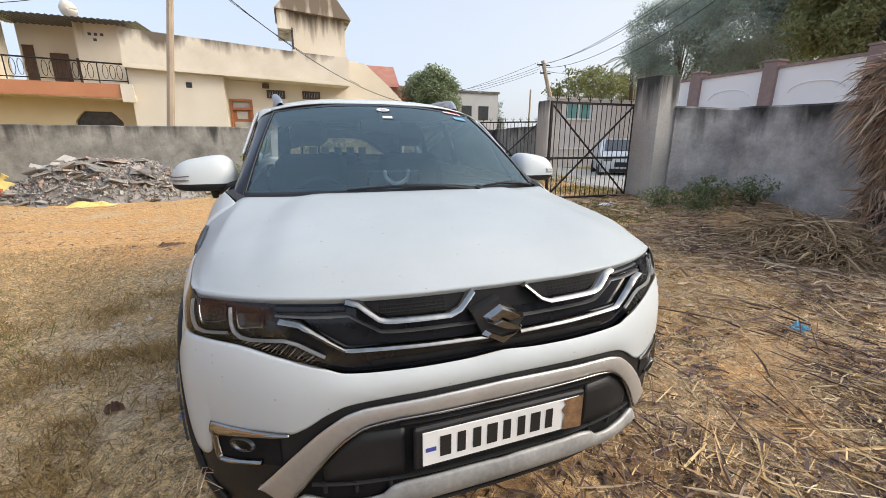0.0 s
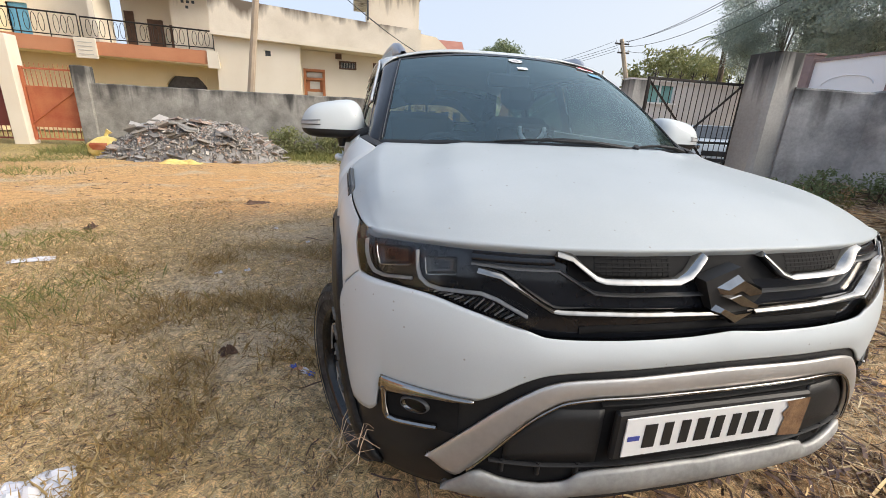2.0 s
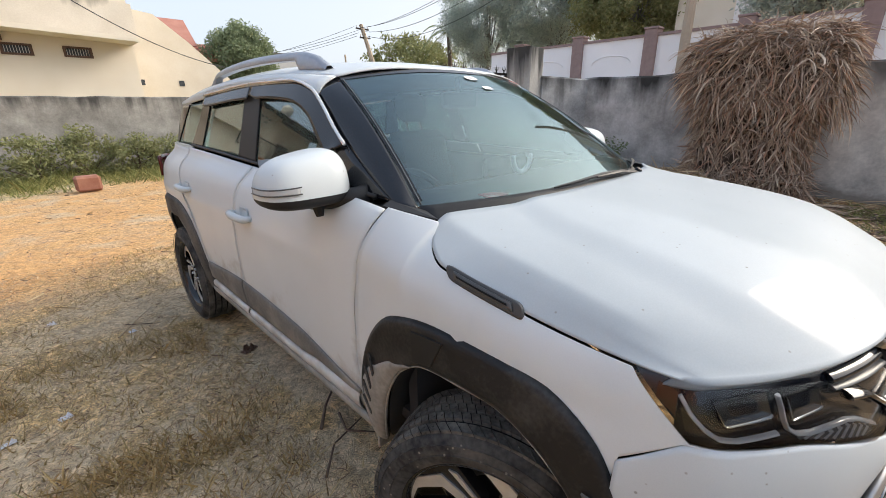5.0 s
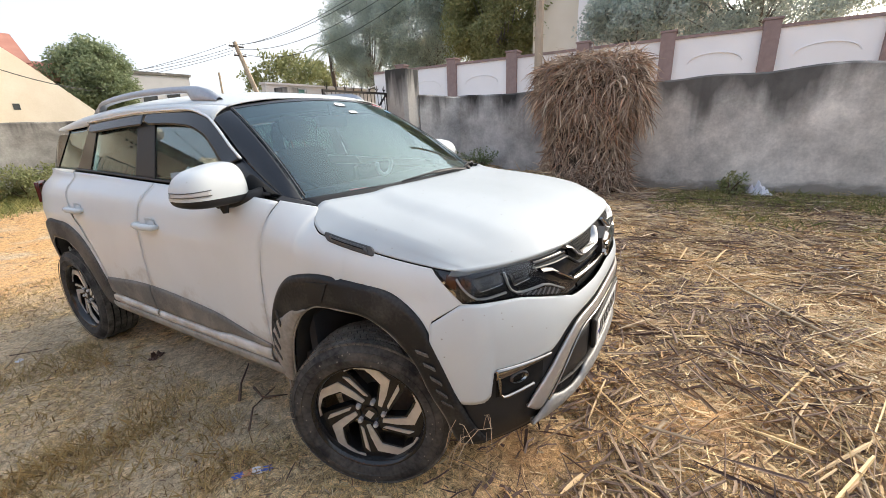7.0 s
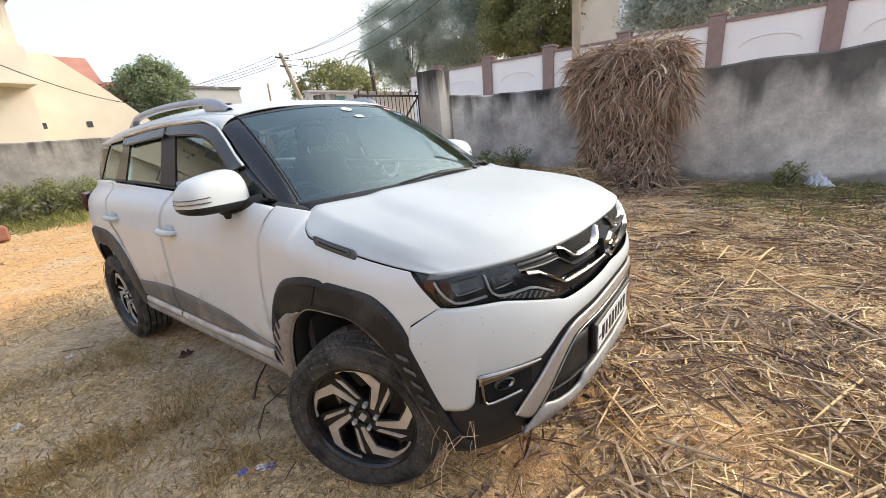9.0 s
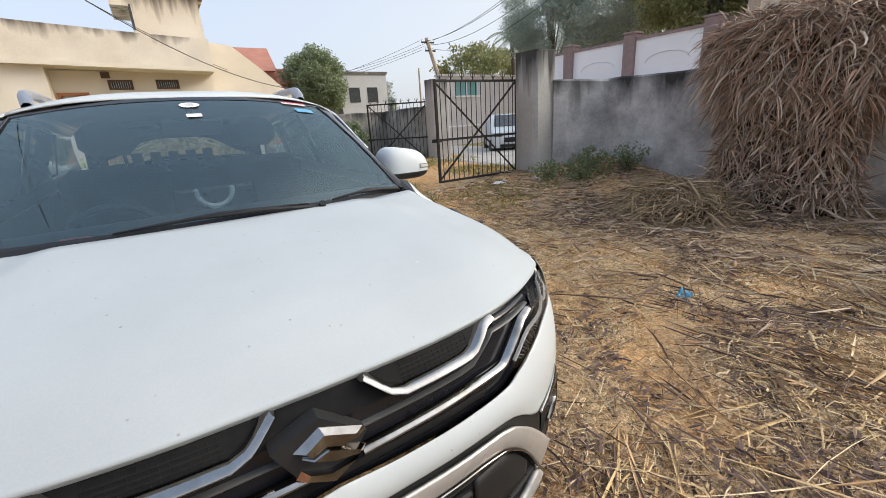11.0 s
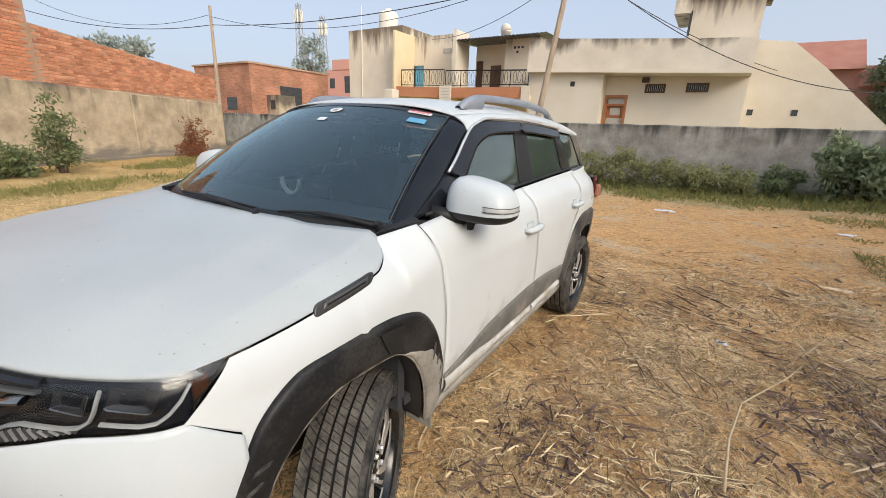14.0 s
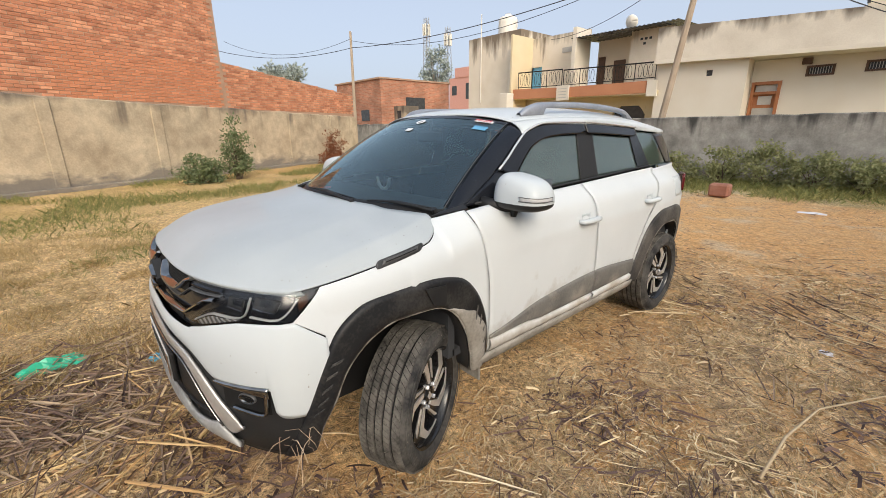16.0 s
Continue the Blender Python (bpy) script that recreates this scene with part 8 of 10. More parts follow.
tree("shade_tree", (22, 18.6, 0), (21.5, 18.4, 6.9), (2.6, 2.6, 2.9), 170, 46000, 0.15, 0.66, LEAF_DEEP_HAZED, "tall grey-green tree with feathery crown behind the white wall", 0.8, 0.3)
tree("shade_tree", (23, 14, 0), (22.5, 13.8, 7.6), (3.2, 3.6, 3.6), 220, 62000, 0.16, 0.8, LEAF_DEEP_HAZED, "large dark green tree behind the white wall")
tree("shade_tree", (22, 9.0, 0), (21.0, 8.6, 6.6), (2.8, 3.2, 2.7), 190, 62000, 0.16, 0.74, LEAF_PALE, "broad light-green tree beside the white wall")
tree("shade_tree", (17.0, -2.6, 0), (15.6, -2.4, 4.9), (2.0, 2.9, 1.5), 120, 26000, 0.13, 0.5, LEAF_DEEP_HAZED, "dark tree whose branches hang over the white wall")
tree("shade_tree", (16.2, 1.4, 0), (15.8, 1.3, 4.8), (1.5, 1.6, 1.3), 100, 18000, 0.13, 0.5, LEAF_DEEP_HAZED, "dark leafy tree rising behind the white wall")
tree("round_tree", (9.5, 28.0, 0), (9.4, 27.9, 4.3), (1.9, 1.9, 2.0), 140, 26000, 0.18, 0.58, LEAF_SOFT, "round dense green tree beyond the houses")
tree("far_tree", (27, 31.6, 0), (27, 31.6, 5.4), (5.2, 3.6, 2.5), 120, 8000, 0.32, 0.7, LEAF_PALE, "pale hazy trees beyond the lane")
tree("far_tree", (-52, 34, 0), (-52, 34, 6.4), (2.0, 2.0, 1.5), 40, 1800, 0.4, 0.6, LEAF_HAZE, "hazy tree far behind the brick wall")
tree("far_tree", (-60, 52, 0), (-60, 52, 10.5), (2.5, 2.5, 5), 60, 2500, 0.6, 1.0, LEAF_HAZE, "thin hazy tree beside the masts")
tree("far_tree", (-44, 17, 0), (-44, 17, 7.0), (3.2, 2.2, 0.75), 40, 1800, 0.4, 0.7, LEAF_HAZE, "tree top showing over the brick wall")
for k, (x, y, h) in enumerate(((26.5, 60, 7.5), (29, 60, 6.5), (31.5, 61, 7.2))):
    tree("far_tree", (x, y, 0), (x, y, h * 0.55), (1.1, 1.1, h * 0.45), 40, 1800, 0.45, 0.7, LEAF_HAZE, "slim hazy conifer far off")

# palm
pm = thing("palm", (21.6, 21.8, 0), "feathery palm beside the far trees", "palm")
part("trunk", Geo().tube([(21.6, 21.8, -0.2), (21.7, 21.7, 3.5), (21.6, 21.8, 6.6)], [0.2, 0.16, 0.14], 8), BARK, pm, smooth=True)
pv, pf = [], []
for k in range(18):
    a = 2.4 * k
    el = 0.9 - 0.09 * k
    o = Vector((21.6, 21.8, 6.6))
    d = Vector((math.cos(a), math.sin(a), 0))
    for j in range(24):
        t = j / 23
        p = o + d * (1.9 * t * math.cos(el * 0.6)) + Vector((0, 0, 1.9 * (math.sin(el) * t - 0.75 * t * t)))
        for s in (-1, 1):
            q = p + Vector((-d.y, d.x, 0)) * s * 0.42 * (1 - 0.6 * t) + Vector((0, 0, -0.2)) + d * 0.18
            i = len(pv)
            pv += [p, p + d * 0.05, q]
            pf.append((i, i + 1, i + 2))
pg = Geo()
pg.v, pg.f = [tuple(q) for q in pv], pf
part("frond", pg, LEAF_MID, pm)


def bush(base, radii, leaves, leaf, mat, label, stems=9):
    root = thing("bush", base, label, "bush")
    b = Vector(base)
    cc = crown_centres((b.x, b.y, b.z + radii[2] * 0.95), radii, 40, 0.3)
    sm = Geo()
    for k in range(stems):
        q = Vector(cc[k])
        sm.tube([b + Vector((rng.uniform(-0.1, 0.1), rng.uniform(-0.1, 0.1), -0.05)), b.lerp(q, 0.5) + Vector((0, 0, 0.05)), q], [0.014, 0.010, 0.004], 5, False)
    part("stem", sm, BARK, root)
    v, f = leaf_cloud(cc, leaf, 0.28 * max(radii), leaves, 0.1)
    v[:, 2] = np.maximum(v[:, 2], b.z + 0.01)
    stuff("foliage", v - np.array(base), f, mat, "", "", root)


bush((4.75, 12.3, 0.0), (1.0, 0.8, 0.86), 5200, 0.15, LEAF_SOFT, "tall leafy green bush against the boundary wall", 14)
for x, y, rx, rz, mm in ((-2.6, 12.3, 0.75, 0.45, LEAF_PALE), (-1.4, 12.2, 0.7, 0.50, LEAF_PALE), (-0.5, 12.4, 0.7, 0.62, LEAF_PALE), (0.5, 12.3, 0.7, 0.5, LEAF_PALE), (1.4, 12.2, 0.6, 0.42, LEAF_PALE), (2.3, 12.4, 0.6, 0.38, LEAF_PALE), (3.2, 12.5, 0.5, 0.45, LEAF_MID)):
    bush((x, y, ground_z(x, y)), (rx, 0.5, rz), 2200, 0.085, mm, "low wild green shrub along the boundary wall")
bush((-11.75, 2.75, 0.0), (0.42, 0.42, 0.90), 1500, 0.11, LEAF_MID, "leggy green bush in front of the tan wall", 16)
bush((-11.6, 1.75, 0.0), (0.75, 0.75, 0.42), 1700, 0.11, LEAF_MID, "low part of a green bush")
bush((-15.6, 8.0, 0.0), (0.5, 0.55, 0.75), 900, 0.10, LEAF_RUST, "rust-brown withered bush by the wall corner")
bush((-14.7, 7.4, 0.0), (0.6, 0.6, 0.28), 700, 0.09, LEAF_RUST, "low withered bush by the wall corner")
bush((-13.2, -0.6, 0.0), (0.30, 0.25, 0.16), 300, 0.08, LEAF_PALE, "small weed at the foot of the tan wall")
for x, y in ((5.5, 3.7), (5.9, 3.3), (6.35, 3.5), (6.8, 3.0)):
    bush((x, y, ground_z(x, y)), (0.38, 0.34, 0.16 if x < 6.2 else 0.24), 480, 0.06, LEAF_MID, "low green weed below the gate pillar")
bush((6.85, -1.75, 0.0), (0.22, 0.22, 0.22), 500, 0.06, LEAF_PALE, "small weed at the foot of the grey wall")


# ---- dry cane stack ----
def blades(base, direction, length, width, bend, twist=True):
    """Bent strips of three segments each, as vertices and faces."""
    n = len(base)
    d = direction / np.linalg.norm(direction, axis=1)[:, None]
    side = np.cross(d, rng.normal(size=(n, 3)))
    side /= np.linalg.norm(side, axis=1)[:, None]
    up = np.cross(side, d)
    rows = []
    for t, w in ((0, 0.7), (0.35, 1.0), (0.7, 0.8), (1.0, 0.15)):
        c = base + d * (length * t)[:, None] + bend * (t * t)[:, None] if isinstance(t, np.ndarray) else base + d * (length * t)[:, None] + bend * (t * t)
        rows += [c - side * (width * w)[:, None] / 2, c + up * (width * w)[:, None] * 0.25, c + side * (width * w)[:, None] / 2]
    v = np.stack(rows, 1)
    q = []
    for k in range(3):
        for j in range(2):
            q.append((k * 3 + j, k * 3 + j + 1, (k + 1) * 3 + j + 1, (k + 1) * 3 + j))
    f = (np.arange(n)[:, None, None] * 12 + np.array(q)[None]).reshape(-1, 4)
    return v.reshape(-1, 3), f


def leaves(base, direction, length, width, droop, curl):
    """Long dry leaves of five folded segments that sag under their own weight."""
    n = len(base)
    d = direction / np.linalg.norm(direction, axis=1)[:, None]
    side = np.cross(d, rng.normal(size=(n, 3)))
    side /= np.linalg.norm(side, axis=1)[:, None]
    up = np.cross(side, d)
    rows = []
    for t, w in ((0, 0.55), (0.2, 1.0), (0.42, 0.95), (0.64, 0.75), (0.84, 0.45), (1.0, 0.06)):
        c = base + d * (length * t)[:, None] + side * (curl * length * math.sin(2.6 * t) * t)[:, None]
        c[:, 2] -= droop * length * t * t
        turn = 1.6 * t * curl * 3
        sv = side * np.cos(turn)[:, None] + up * np.sin(turn)[:, None]
        uv = up * np.cos(turn)[:, None] - side * np.sin(turn)[:, None]
        wv = (width * w)[:, None]
        rows += [c - sv * wv / 2, c + uv * wv * 0.28, c + sv * wv / 2]
    v = np.stack(rows, 1)
    q = [(k * 3 + j, k * 3 + j + 1, (k + 1) * 3 + j + 1, (k + 1) * 3 + j) for k in range(5) for j in range(2)]
    return v.reshape(-1, 3), (np.arange(n)[:, None, None] * 18 + np.array(q)[None]).reshape(-1, 4)


def stack_radius(z):
    return np.interp(z, [0, 0.25, 0.9, 1.3, 1.5, 1.8, 2.1, 2.3, 2.42], [0.96, 0.90, 0.84, 0.86, 0.98, 1.06, 1.08, 1.02, 0.86])


SC = np.array([6.62, 0.72])
stk = thing("cane_stack", (SC[0], SC[1], 0), "tall shaggy stack of dry brown cane leaves against the grey wall", "stack")
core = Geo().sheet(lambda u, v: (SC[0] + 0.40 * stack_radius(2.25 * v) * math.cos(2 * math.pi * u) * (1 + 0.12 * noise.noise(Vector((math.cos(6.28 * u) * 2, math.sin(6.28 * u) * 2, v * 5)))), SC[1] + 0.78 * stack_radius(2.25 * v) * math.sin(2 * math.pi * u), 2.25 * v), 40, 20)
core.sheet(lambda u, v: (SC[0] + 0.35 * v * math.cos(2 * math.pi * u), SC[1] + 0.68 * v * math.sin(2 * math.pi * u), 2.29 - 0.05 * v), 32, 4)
# much darker than the cane: paints the shade in gaps between the leaves
part("packed_core", core, material("cane_core_shade", (0.045, 0.032, 0.024), (0.11, 0.08, 0.06), rough=0.95), stk, smooth=True)


def stack_clumps(n, z0, z1, per, out_by, fall, tangle, lo, hi, w0, w1, droop):
    """Handfuls of leaves that share one way of lying, rooted in the side of the stack."""
    th, zc = rng.random(n) * 2 * np.pi, z0 + (z1 - z0) * rng.random(n)
    wob = np.array([1 + 0.16 * noise.noise(Vector((math.cos(a) * 2.2, math.sin(a) * 2.2, b * 1.6))) for a, b in zip(th, zc)])
    o = np.stack([np.cos(th), np.sin(th), np.zeros(n)], 1)
    tang = np.stack([-np.sin(th), np.cos(th), np.zeros(n)], 1)
    way = o * (out_by * (0.5 + rng.random(n)))[:, None] + tang * (rng.normal(size=n) * tangle)[:, None] + np.array([0, 0, -1.0]) * (fall * (0.4 + rng.random(n)))[:, None]
    k = rng.integers(per[0], per[1], n)
    th, zc, wob, o, way = (np.repeat(q, k, axis=0) for q in (th, zc, wob, o, way))
    m = len(th)
    r = stack_radius(zc) * wob * (0.93 + 0.16 * rng.random(m))
    zz = zc + rng.normal(size=m) * 0.05
    at = th + rng.normal(size=m) * 0.07
    b = np.stack([SC[0] + 0.45 * r * np.cos(at), SC[1] + 0.84 * r * np.sin(at), np.clip(zz, 0.04, 2.44)], 1)
    way = way + rng.normal(size=(m, 3)) * 0.52
    ln_ = lo + (hi - lo) * rng.random(m) ** 1.4
    return leaves(b, way, ln_, w0 + (w1 - w0) * rng.random(m) ** 1.7, droop * (0.5 + rng.random(m)), rng.normal(size=m) * 0.30)


sheaves = [
    # the hanging column, then the wide thatch above it, then the tangled top
    stack_clumps(780, 0.10, 1.80, (6, 14), 0.24, 0.95, 0.55, 0.08, 0.34, 0.007, 0.030, 0.3),
    stack_clumps(520, 1.35, 2.36, (6, 14), 0.45, 0.45, 1.0, 0.10, 0.48, 0.008, 0.036, 0.55),
    stack_clumps(260, 2.10, 2.44, (6, 13), 0.55, -0.10, 1.4, 0.10, 0.42, 0.008, 0.032, 0.3),
    stack_clumps(110, 0.06, 0.40, (6, 14), 0.7, 0.25, 0.9, 0.15, 0.45, 0.010, 0.030, 0.1),
]
nt = 1900
ta, tr = rng.random(nt) * 2 * np.pi, np.sqrt(rng.random(nt))
sheaves.append(leaves(np.stack([SC[0] + 0.40 * tr * np.cos(ta), SC[1] + 0.78 * tr * np.sin(ta), 2.22 + 0.14 * (1 - tr**2) + 0.08 * rng.random(nt)], 1), np.stack([rng.normal(size=nt) * 0.7, rng.normal(size=nt), 0.12 + rng.normal(size=nt) * 0.22], 1), 0.16 + 0.40 * rng.random(nt), 0.010 + 0.026 * rng.random(nt) ** 1.5, 0.15 + 0.4 * rng.random(nt), rng.normal(size=nt) * 0.15))
# two tatters that hang clear of the side
nt = 46
sheaves.append(leaves(np.stack([6.25 + 0.2 * rng.random(nt), SC[1] - 0.84 - 0.12 * rng.random(nt), 1.95 - 0.3 * rng.random(nt)], 1), np.stack([rng.normal(size=nt) * 0.15, -0.25 + rng.normal(size=nt) * 0.2, -np.ones(nt)], 1), 0.3 + 0.5 * rng.random(nt), 0.010 + 0.02 * rng.random(nt), 0.3 * rng.random(nt), rng.normal(size=nt) * 0.1))
v = np.concatenate([q[0] for q in sheaves])
f = np.concatenate([q[1] + len(np.concatenate([p[0] for p in sheaves[:k]])) if k else q[1] for k, q in enumerate(sheaves)])
v[:, 2] = np.maximum(v[:, 2], 0.01)
v[:, 0] = np.where(v[:, 2] < 2.06, np.minimum(v[:, 0], 7.17), v[:, 0])
stuff("dry_leaves", v - np.array([SC[0], SC[1], 0]), f, STACK_CANE, "", "", stk)
# low heap of loose cane at its foot
HC = np.array([5.5, 1.45])
skirt = thing("cane_heap", (HC[0], HC[1], 0), "low heap of loose dry cane beside the stack", "heap")
n = 3200
ang, rad = rng.random(n) * 2 * np.pi, np.sqrt(rng.random(n))
bx, by = HC[0] + 0.72 * rad * np.cos(ang), HC[1] + 0.80 * rad * np.sin(ang)
bz = np.array([ground_z(x, y) for x, y in zip(bx, by)]) + 0.46 * (1 - rad**2) * (0.55 + 0.45 * rng.random(n)) + 0.01
d = np.stack([rng.normal(size=n) - 0.5, rng.normal(size=n), rng.normal(size=n) * 0.3 - 0.15], 1)
v, f = leaves(np.stack([bx, by, bz], 1), d, 0.14 + 0.34 * rng.random(n), 0.006 + 0.018 * rng.random(n) ** 1.6, 0.35 * rng.random(n), rng.normal(size=n) * 0.15)
v[:, 2] = np.maximum(v[:, 2], 0.02)
# same dark core colour, standing for shade between the loose leaves
part("packed_core", Geo().sheet(lambda u, w: (HC[0] + 0.60 * (1 - w) * math.cos(2 * math.pi * u), HC[1] + 0.68 * (1 - w) * math.sin(2 * math.pi * u), ground_z(*HC) - 0.03 + 0.36 * (1 - (1 - w) ** 2)), 24, 6), bpy.data.materials["cane_core_shade"], skirt, smooth=True)
stuff("loose_cane", v - np.array([HC[0], HC[1], 0]), f, HEAP_CANE, "", "", skirt)

# ---- litter of cane and straw, and turf ----
CAR_KEEP = lambda x, y: (np.abs(x) < 0.80) & (y > -0.7) & (y < 3.0)


def gz(x, y):
    return np.array([ground_z(a, b) for a, b in zip(x, y)])


def scatter(n, x0, x1, y0, y1, weight):
    x, y = rng.uniform(x0, x1, n), rng.uniform(y0, y1, n)
    keep = rng.random(n) < weight(x, y)
    keep &= x < 7.12
    return x[keep], y[keep]


def litter_weight(x, y):
    clump = np.array([0.5 + 0.5 * noise.noise(Vector((a * 1.1, b * 1.1, 4))) + 0.35 * noise.noise(Vector((a * 3, b * 3, 8))) for a, b in zip(x, y)])
    right = 1 / (1 + np.exp(-(x - 0.6 + 0.5 * (y > 3)) * 2.2))
    front = 1 / (1 + np.exp((y + 0.9) * 3)) * 1 / (1 + np.exp(-(x + 1.4) * 3))
    back = 1 / (1 + np.exp((y - 4.6) * 1.4))
    return np.clip((clump * 1.75) ** 2.0, 0.04, 1.2) * np.maximum(right, front) * back


def thin(x, y):
    """Less litter on the trodden ground beside the car and by the wall."""
    return 1 - 0.45 * np.clip((y + 0.8) / 0.8, 0, 1) * np.clip((x - 0.6) / 0.6, 0, 1) * np.clip((4.2 - x) / 1.0, 0, 1)


def straw(name, n, lo, hi, w0, w1, area, weight, mat, label, lift=0.02):
    x, y = scatter(n, *area, lambda p, q: weight(p, q) * thin(p, q))
    m = len(x)
    a = rng.random(m) * np.pi * 2
    d = np.stack([np.cos(a), np.sin(a), rng.normal(size=m) * 0.06], 1)
    ln_ = (lo + (hi - lo) * rng.random(m) ** 2.2) * (0.55 + 0.45 * (y < -0.3))
    b = np.stack([x, y, gz(x, y) + 0.004 + lift * rng.random(m) ** 1.5], 1)
    v, f = blades(b, d, ln_, w0 + (w1 - w0) * rng.random(m) ** 1.5, np.stack([rng.normal(size=m) * 0.04, rng.normal(size=m) * 0.04, np.zeros(m)], 1) * ln_[:, None] * 3)
    v[:, 0] = np.minimum(v[:, 0], 7.15)
    stuff(name, v, f, mat, label, "straw")


def chips(name, n, lo, hi, w0, w1, area, weight, mat, label, lift=0.015, tilt=0.12):
    """Chopped straw: short bent strips lying about."""
    x, y = scatter(n, *area, weight)
    m = len(x)
    a = rng.random(m) * np.pi * 2
    L = lo + (hi - lo) * rng.random(m) ** 2.0
    W = (w0 + (w1 - w0) * rng.random(m) ** 1.6)[:, None]
    d = np.stack([np.cos(a), np.sin(a), rng.normal(size=m) * tilt], 1)
    s = np.stack([-np.sin(a), np.cos(a), rng.normal(size=m) * 0.5], 1)
    c = np.stack([x, y, gz(x, y) + 0.006 + lift * rng.random(m) ** 1.5], 1)
    bend = s * (rng.normal(size=m) * 0.06 * L)[:, None] + np.stack([np.zeros(m), np.zeros(m), 0.10 * L * rng.random(m)], 1)
    e = d * (L / 2)[:, None]
    v = np.stack([c - e - s * W / 2, c - e + s * W / 2, c + bend + s * W / 2, c + bend - s * W / 2, c + e + s * W / 2, c + e - s * W / 2], 1).reshape(-1, 3)
    f = (np.arange(m)[:, None, None] * 6 + np.array([(0, 1, 2, 3), (3, 2, 4, 5)])[None]).reshape(-1, 4)
    stuff(name, v, f, mat, label, "straw")


def patchy(scale, cut, seed):
    return lambda x, y: np.array([min(1.0, max(0.0, (noise.noise(Vector((a * scale, b * scale, seed))) + 0.35 * noise.noise(Vector((a * scale * 3, b * scale * 3, seed + 5))) - cut) * 3)) for a, b in zip(x, y)])


def mat_weight(x, y):
    """Matted dark patches of rotting cane."""
    p = np.array([noise.noise(Vector((a * 0.8 + 3, b * 1.3, 14))) + 0.5 * noise.noise(Vector((a * 2.4, b * 3.2, 18))) for a, b in zip(x, y)])
    return np.clip((p - 0.02) * 3.0, 0, 1) * np.maximum(np.clip((x - 0.9) / 0.8, 0, 1), np.clip((-0.45 - y) / 0.5, 0, 1) * np.clip((x + 1.9) / 0.7, 0, 1)) * (y < 4.5)


chips("fine_straw", 210000, 0.012, 0.10, 0.0018, 0.006, (-2.2, 7.1, -4, 6.0), lambda x, y: litter_weight(x, y) * (1 - 0.6 * np.clip((-0.1 - y) / 0.5, 0, 1)), STRAW, "fine dry chopped straw strewn over the ground", 0.016)
chips("turf_straw", 120000, 0.010, 0.05, 0.0015, 0.004, (-5.0, -0.85, -2.8, 4.5), lambda x, y: np.clip(1.15 - np.abs(x + 1.6) / 3.4, 0.05, 1), STRAW, "short straw bits trodden into the turf", 0.012)
chips("track_litter", 12000, 0.02, 0.10, 0.003, 0.010, (-9, 6.5, 3.5, 10.5), lambda x, y: np.clip(patchy(0.5, -0.2, 91)(x, y), 0.08, 1), MATTED, "dark bits of straw scattered on the bare track", 0.01)
chips("dark_chips", 70000, 0.02, 0.14, 0.004, 0.016, (-1.9, 7.1, -3.5, 5.5), lambda x, y: np.clip((4.0 - y) / 1.6, 0, 1) * np.maximum(patchy(1.3, 0.16, 101)(x, y) * (x > 0.8), patchy(1.1, -0.08, 121)(x, y) * np.clip((-0.2 - y) / 0.5, 0, 1) * np.clip((x + 1.8) / 0.6, 0, 1)), DARK_CANE, "clusters of dark broken cane bits on the earth", 0.02)
chips("pale_chips", 30000, 0.02, 0.12, 0.0025, 0.008, (0.7, 7.1, -3.5, 5.5), lambda x, y: patchy(1.6, 0.05, 111)(x, y), PALE_CANE, "pale chopped cane bits on the earth", 0.02)
straw("matted_cane", 34000, 0.05, 0.36, 0.003, 0.012, (-2.0, 7.1, -4, 4.5), mat_weight, MATTED, "dark matted patches of old cane leaves", 0.03)
straw("cane_litter", 15000, 0.06, 0.5, 0.003, 0.012, (-2.0, 7.1, -5, 6.5), litter_weight, STRAW, "broken dry cane stalks and leaves strewn over the ground", 0.04)
straw("cane_leaves", 9000, 0.15, 0.6, 0.012, 0.032, (1.6, 7.1, -1.0, 5.0), lambda x, y: np.clip(0.25 + litter_weight(x, y), 0, 1) * np.clip((x - 2.2) / 2, 0, 1) * np.clip((y + 1) / 1.5, 0, 1), CANE, "brown dry cane leaves matted near the stack", 0.05)

chips("cut_straw", 140000, 0.012, 0.06, 0.0016, 0.0044, (0.6, 4.6, -2.6, 4.2), lambda x, y: np.clip(1.2 - np.hypot(x - 1.7, y - 0.2) / 3.4, 0, 1) * (0.12 + 0.88 * patchy(1.2, -0.12, 131)(x, y)), CUT_STRAW, "short cut pale straw trodden flat on the earth", 0.014)
away = lambda x, y: np.clip(0.3 + np.hypot(x - 1.0, (y - 0.2) * 0.7) - 0.9, 0.3, 1)
chips("golden_chips", 34000, 0.02, 0.13, 0.003, 0.010, (-0.9, 5.6, -4.2, -0.3), lambda x, y: np.clip((x + 0.9) / 0.8, 0, 1) * np.clip((-0.3 - y) / 0.5, 0, 1) * (0.2 + 0.8 * patchy(1.0, -0.15, 171)(x, y)), GOLD_CANE, "golden broken cane bits trodden in ahead of the car", 0.025)
chips("rot_chips", 20000, 0.02, 0.15, 0.004, 0.014, (0.9, 6.2, -0.8, 4.4), lambda x, y: patchy(0.75, 0.04, 141)(x, y) * np.clip((3.6 - y) / 1.2, 0, 1) * away(x, y), DARK_CANE, "purplish rotted cane bits in dark patches on the earth", 0.02)
straw("pale_stalks", 2200, 0.08, 0.50, 0.004, 0.013, (-1.6, 7.1, -4.5, 5.0), lambda x, y: litter_weight(x, y) * 0.9, PALE_CANE, "long pale dry cane stalks lying over the straw", 0.05)
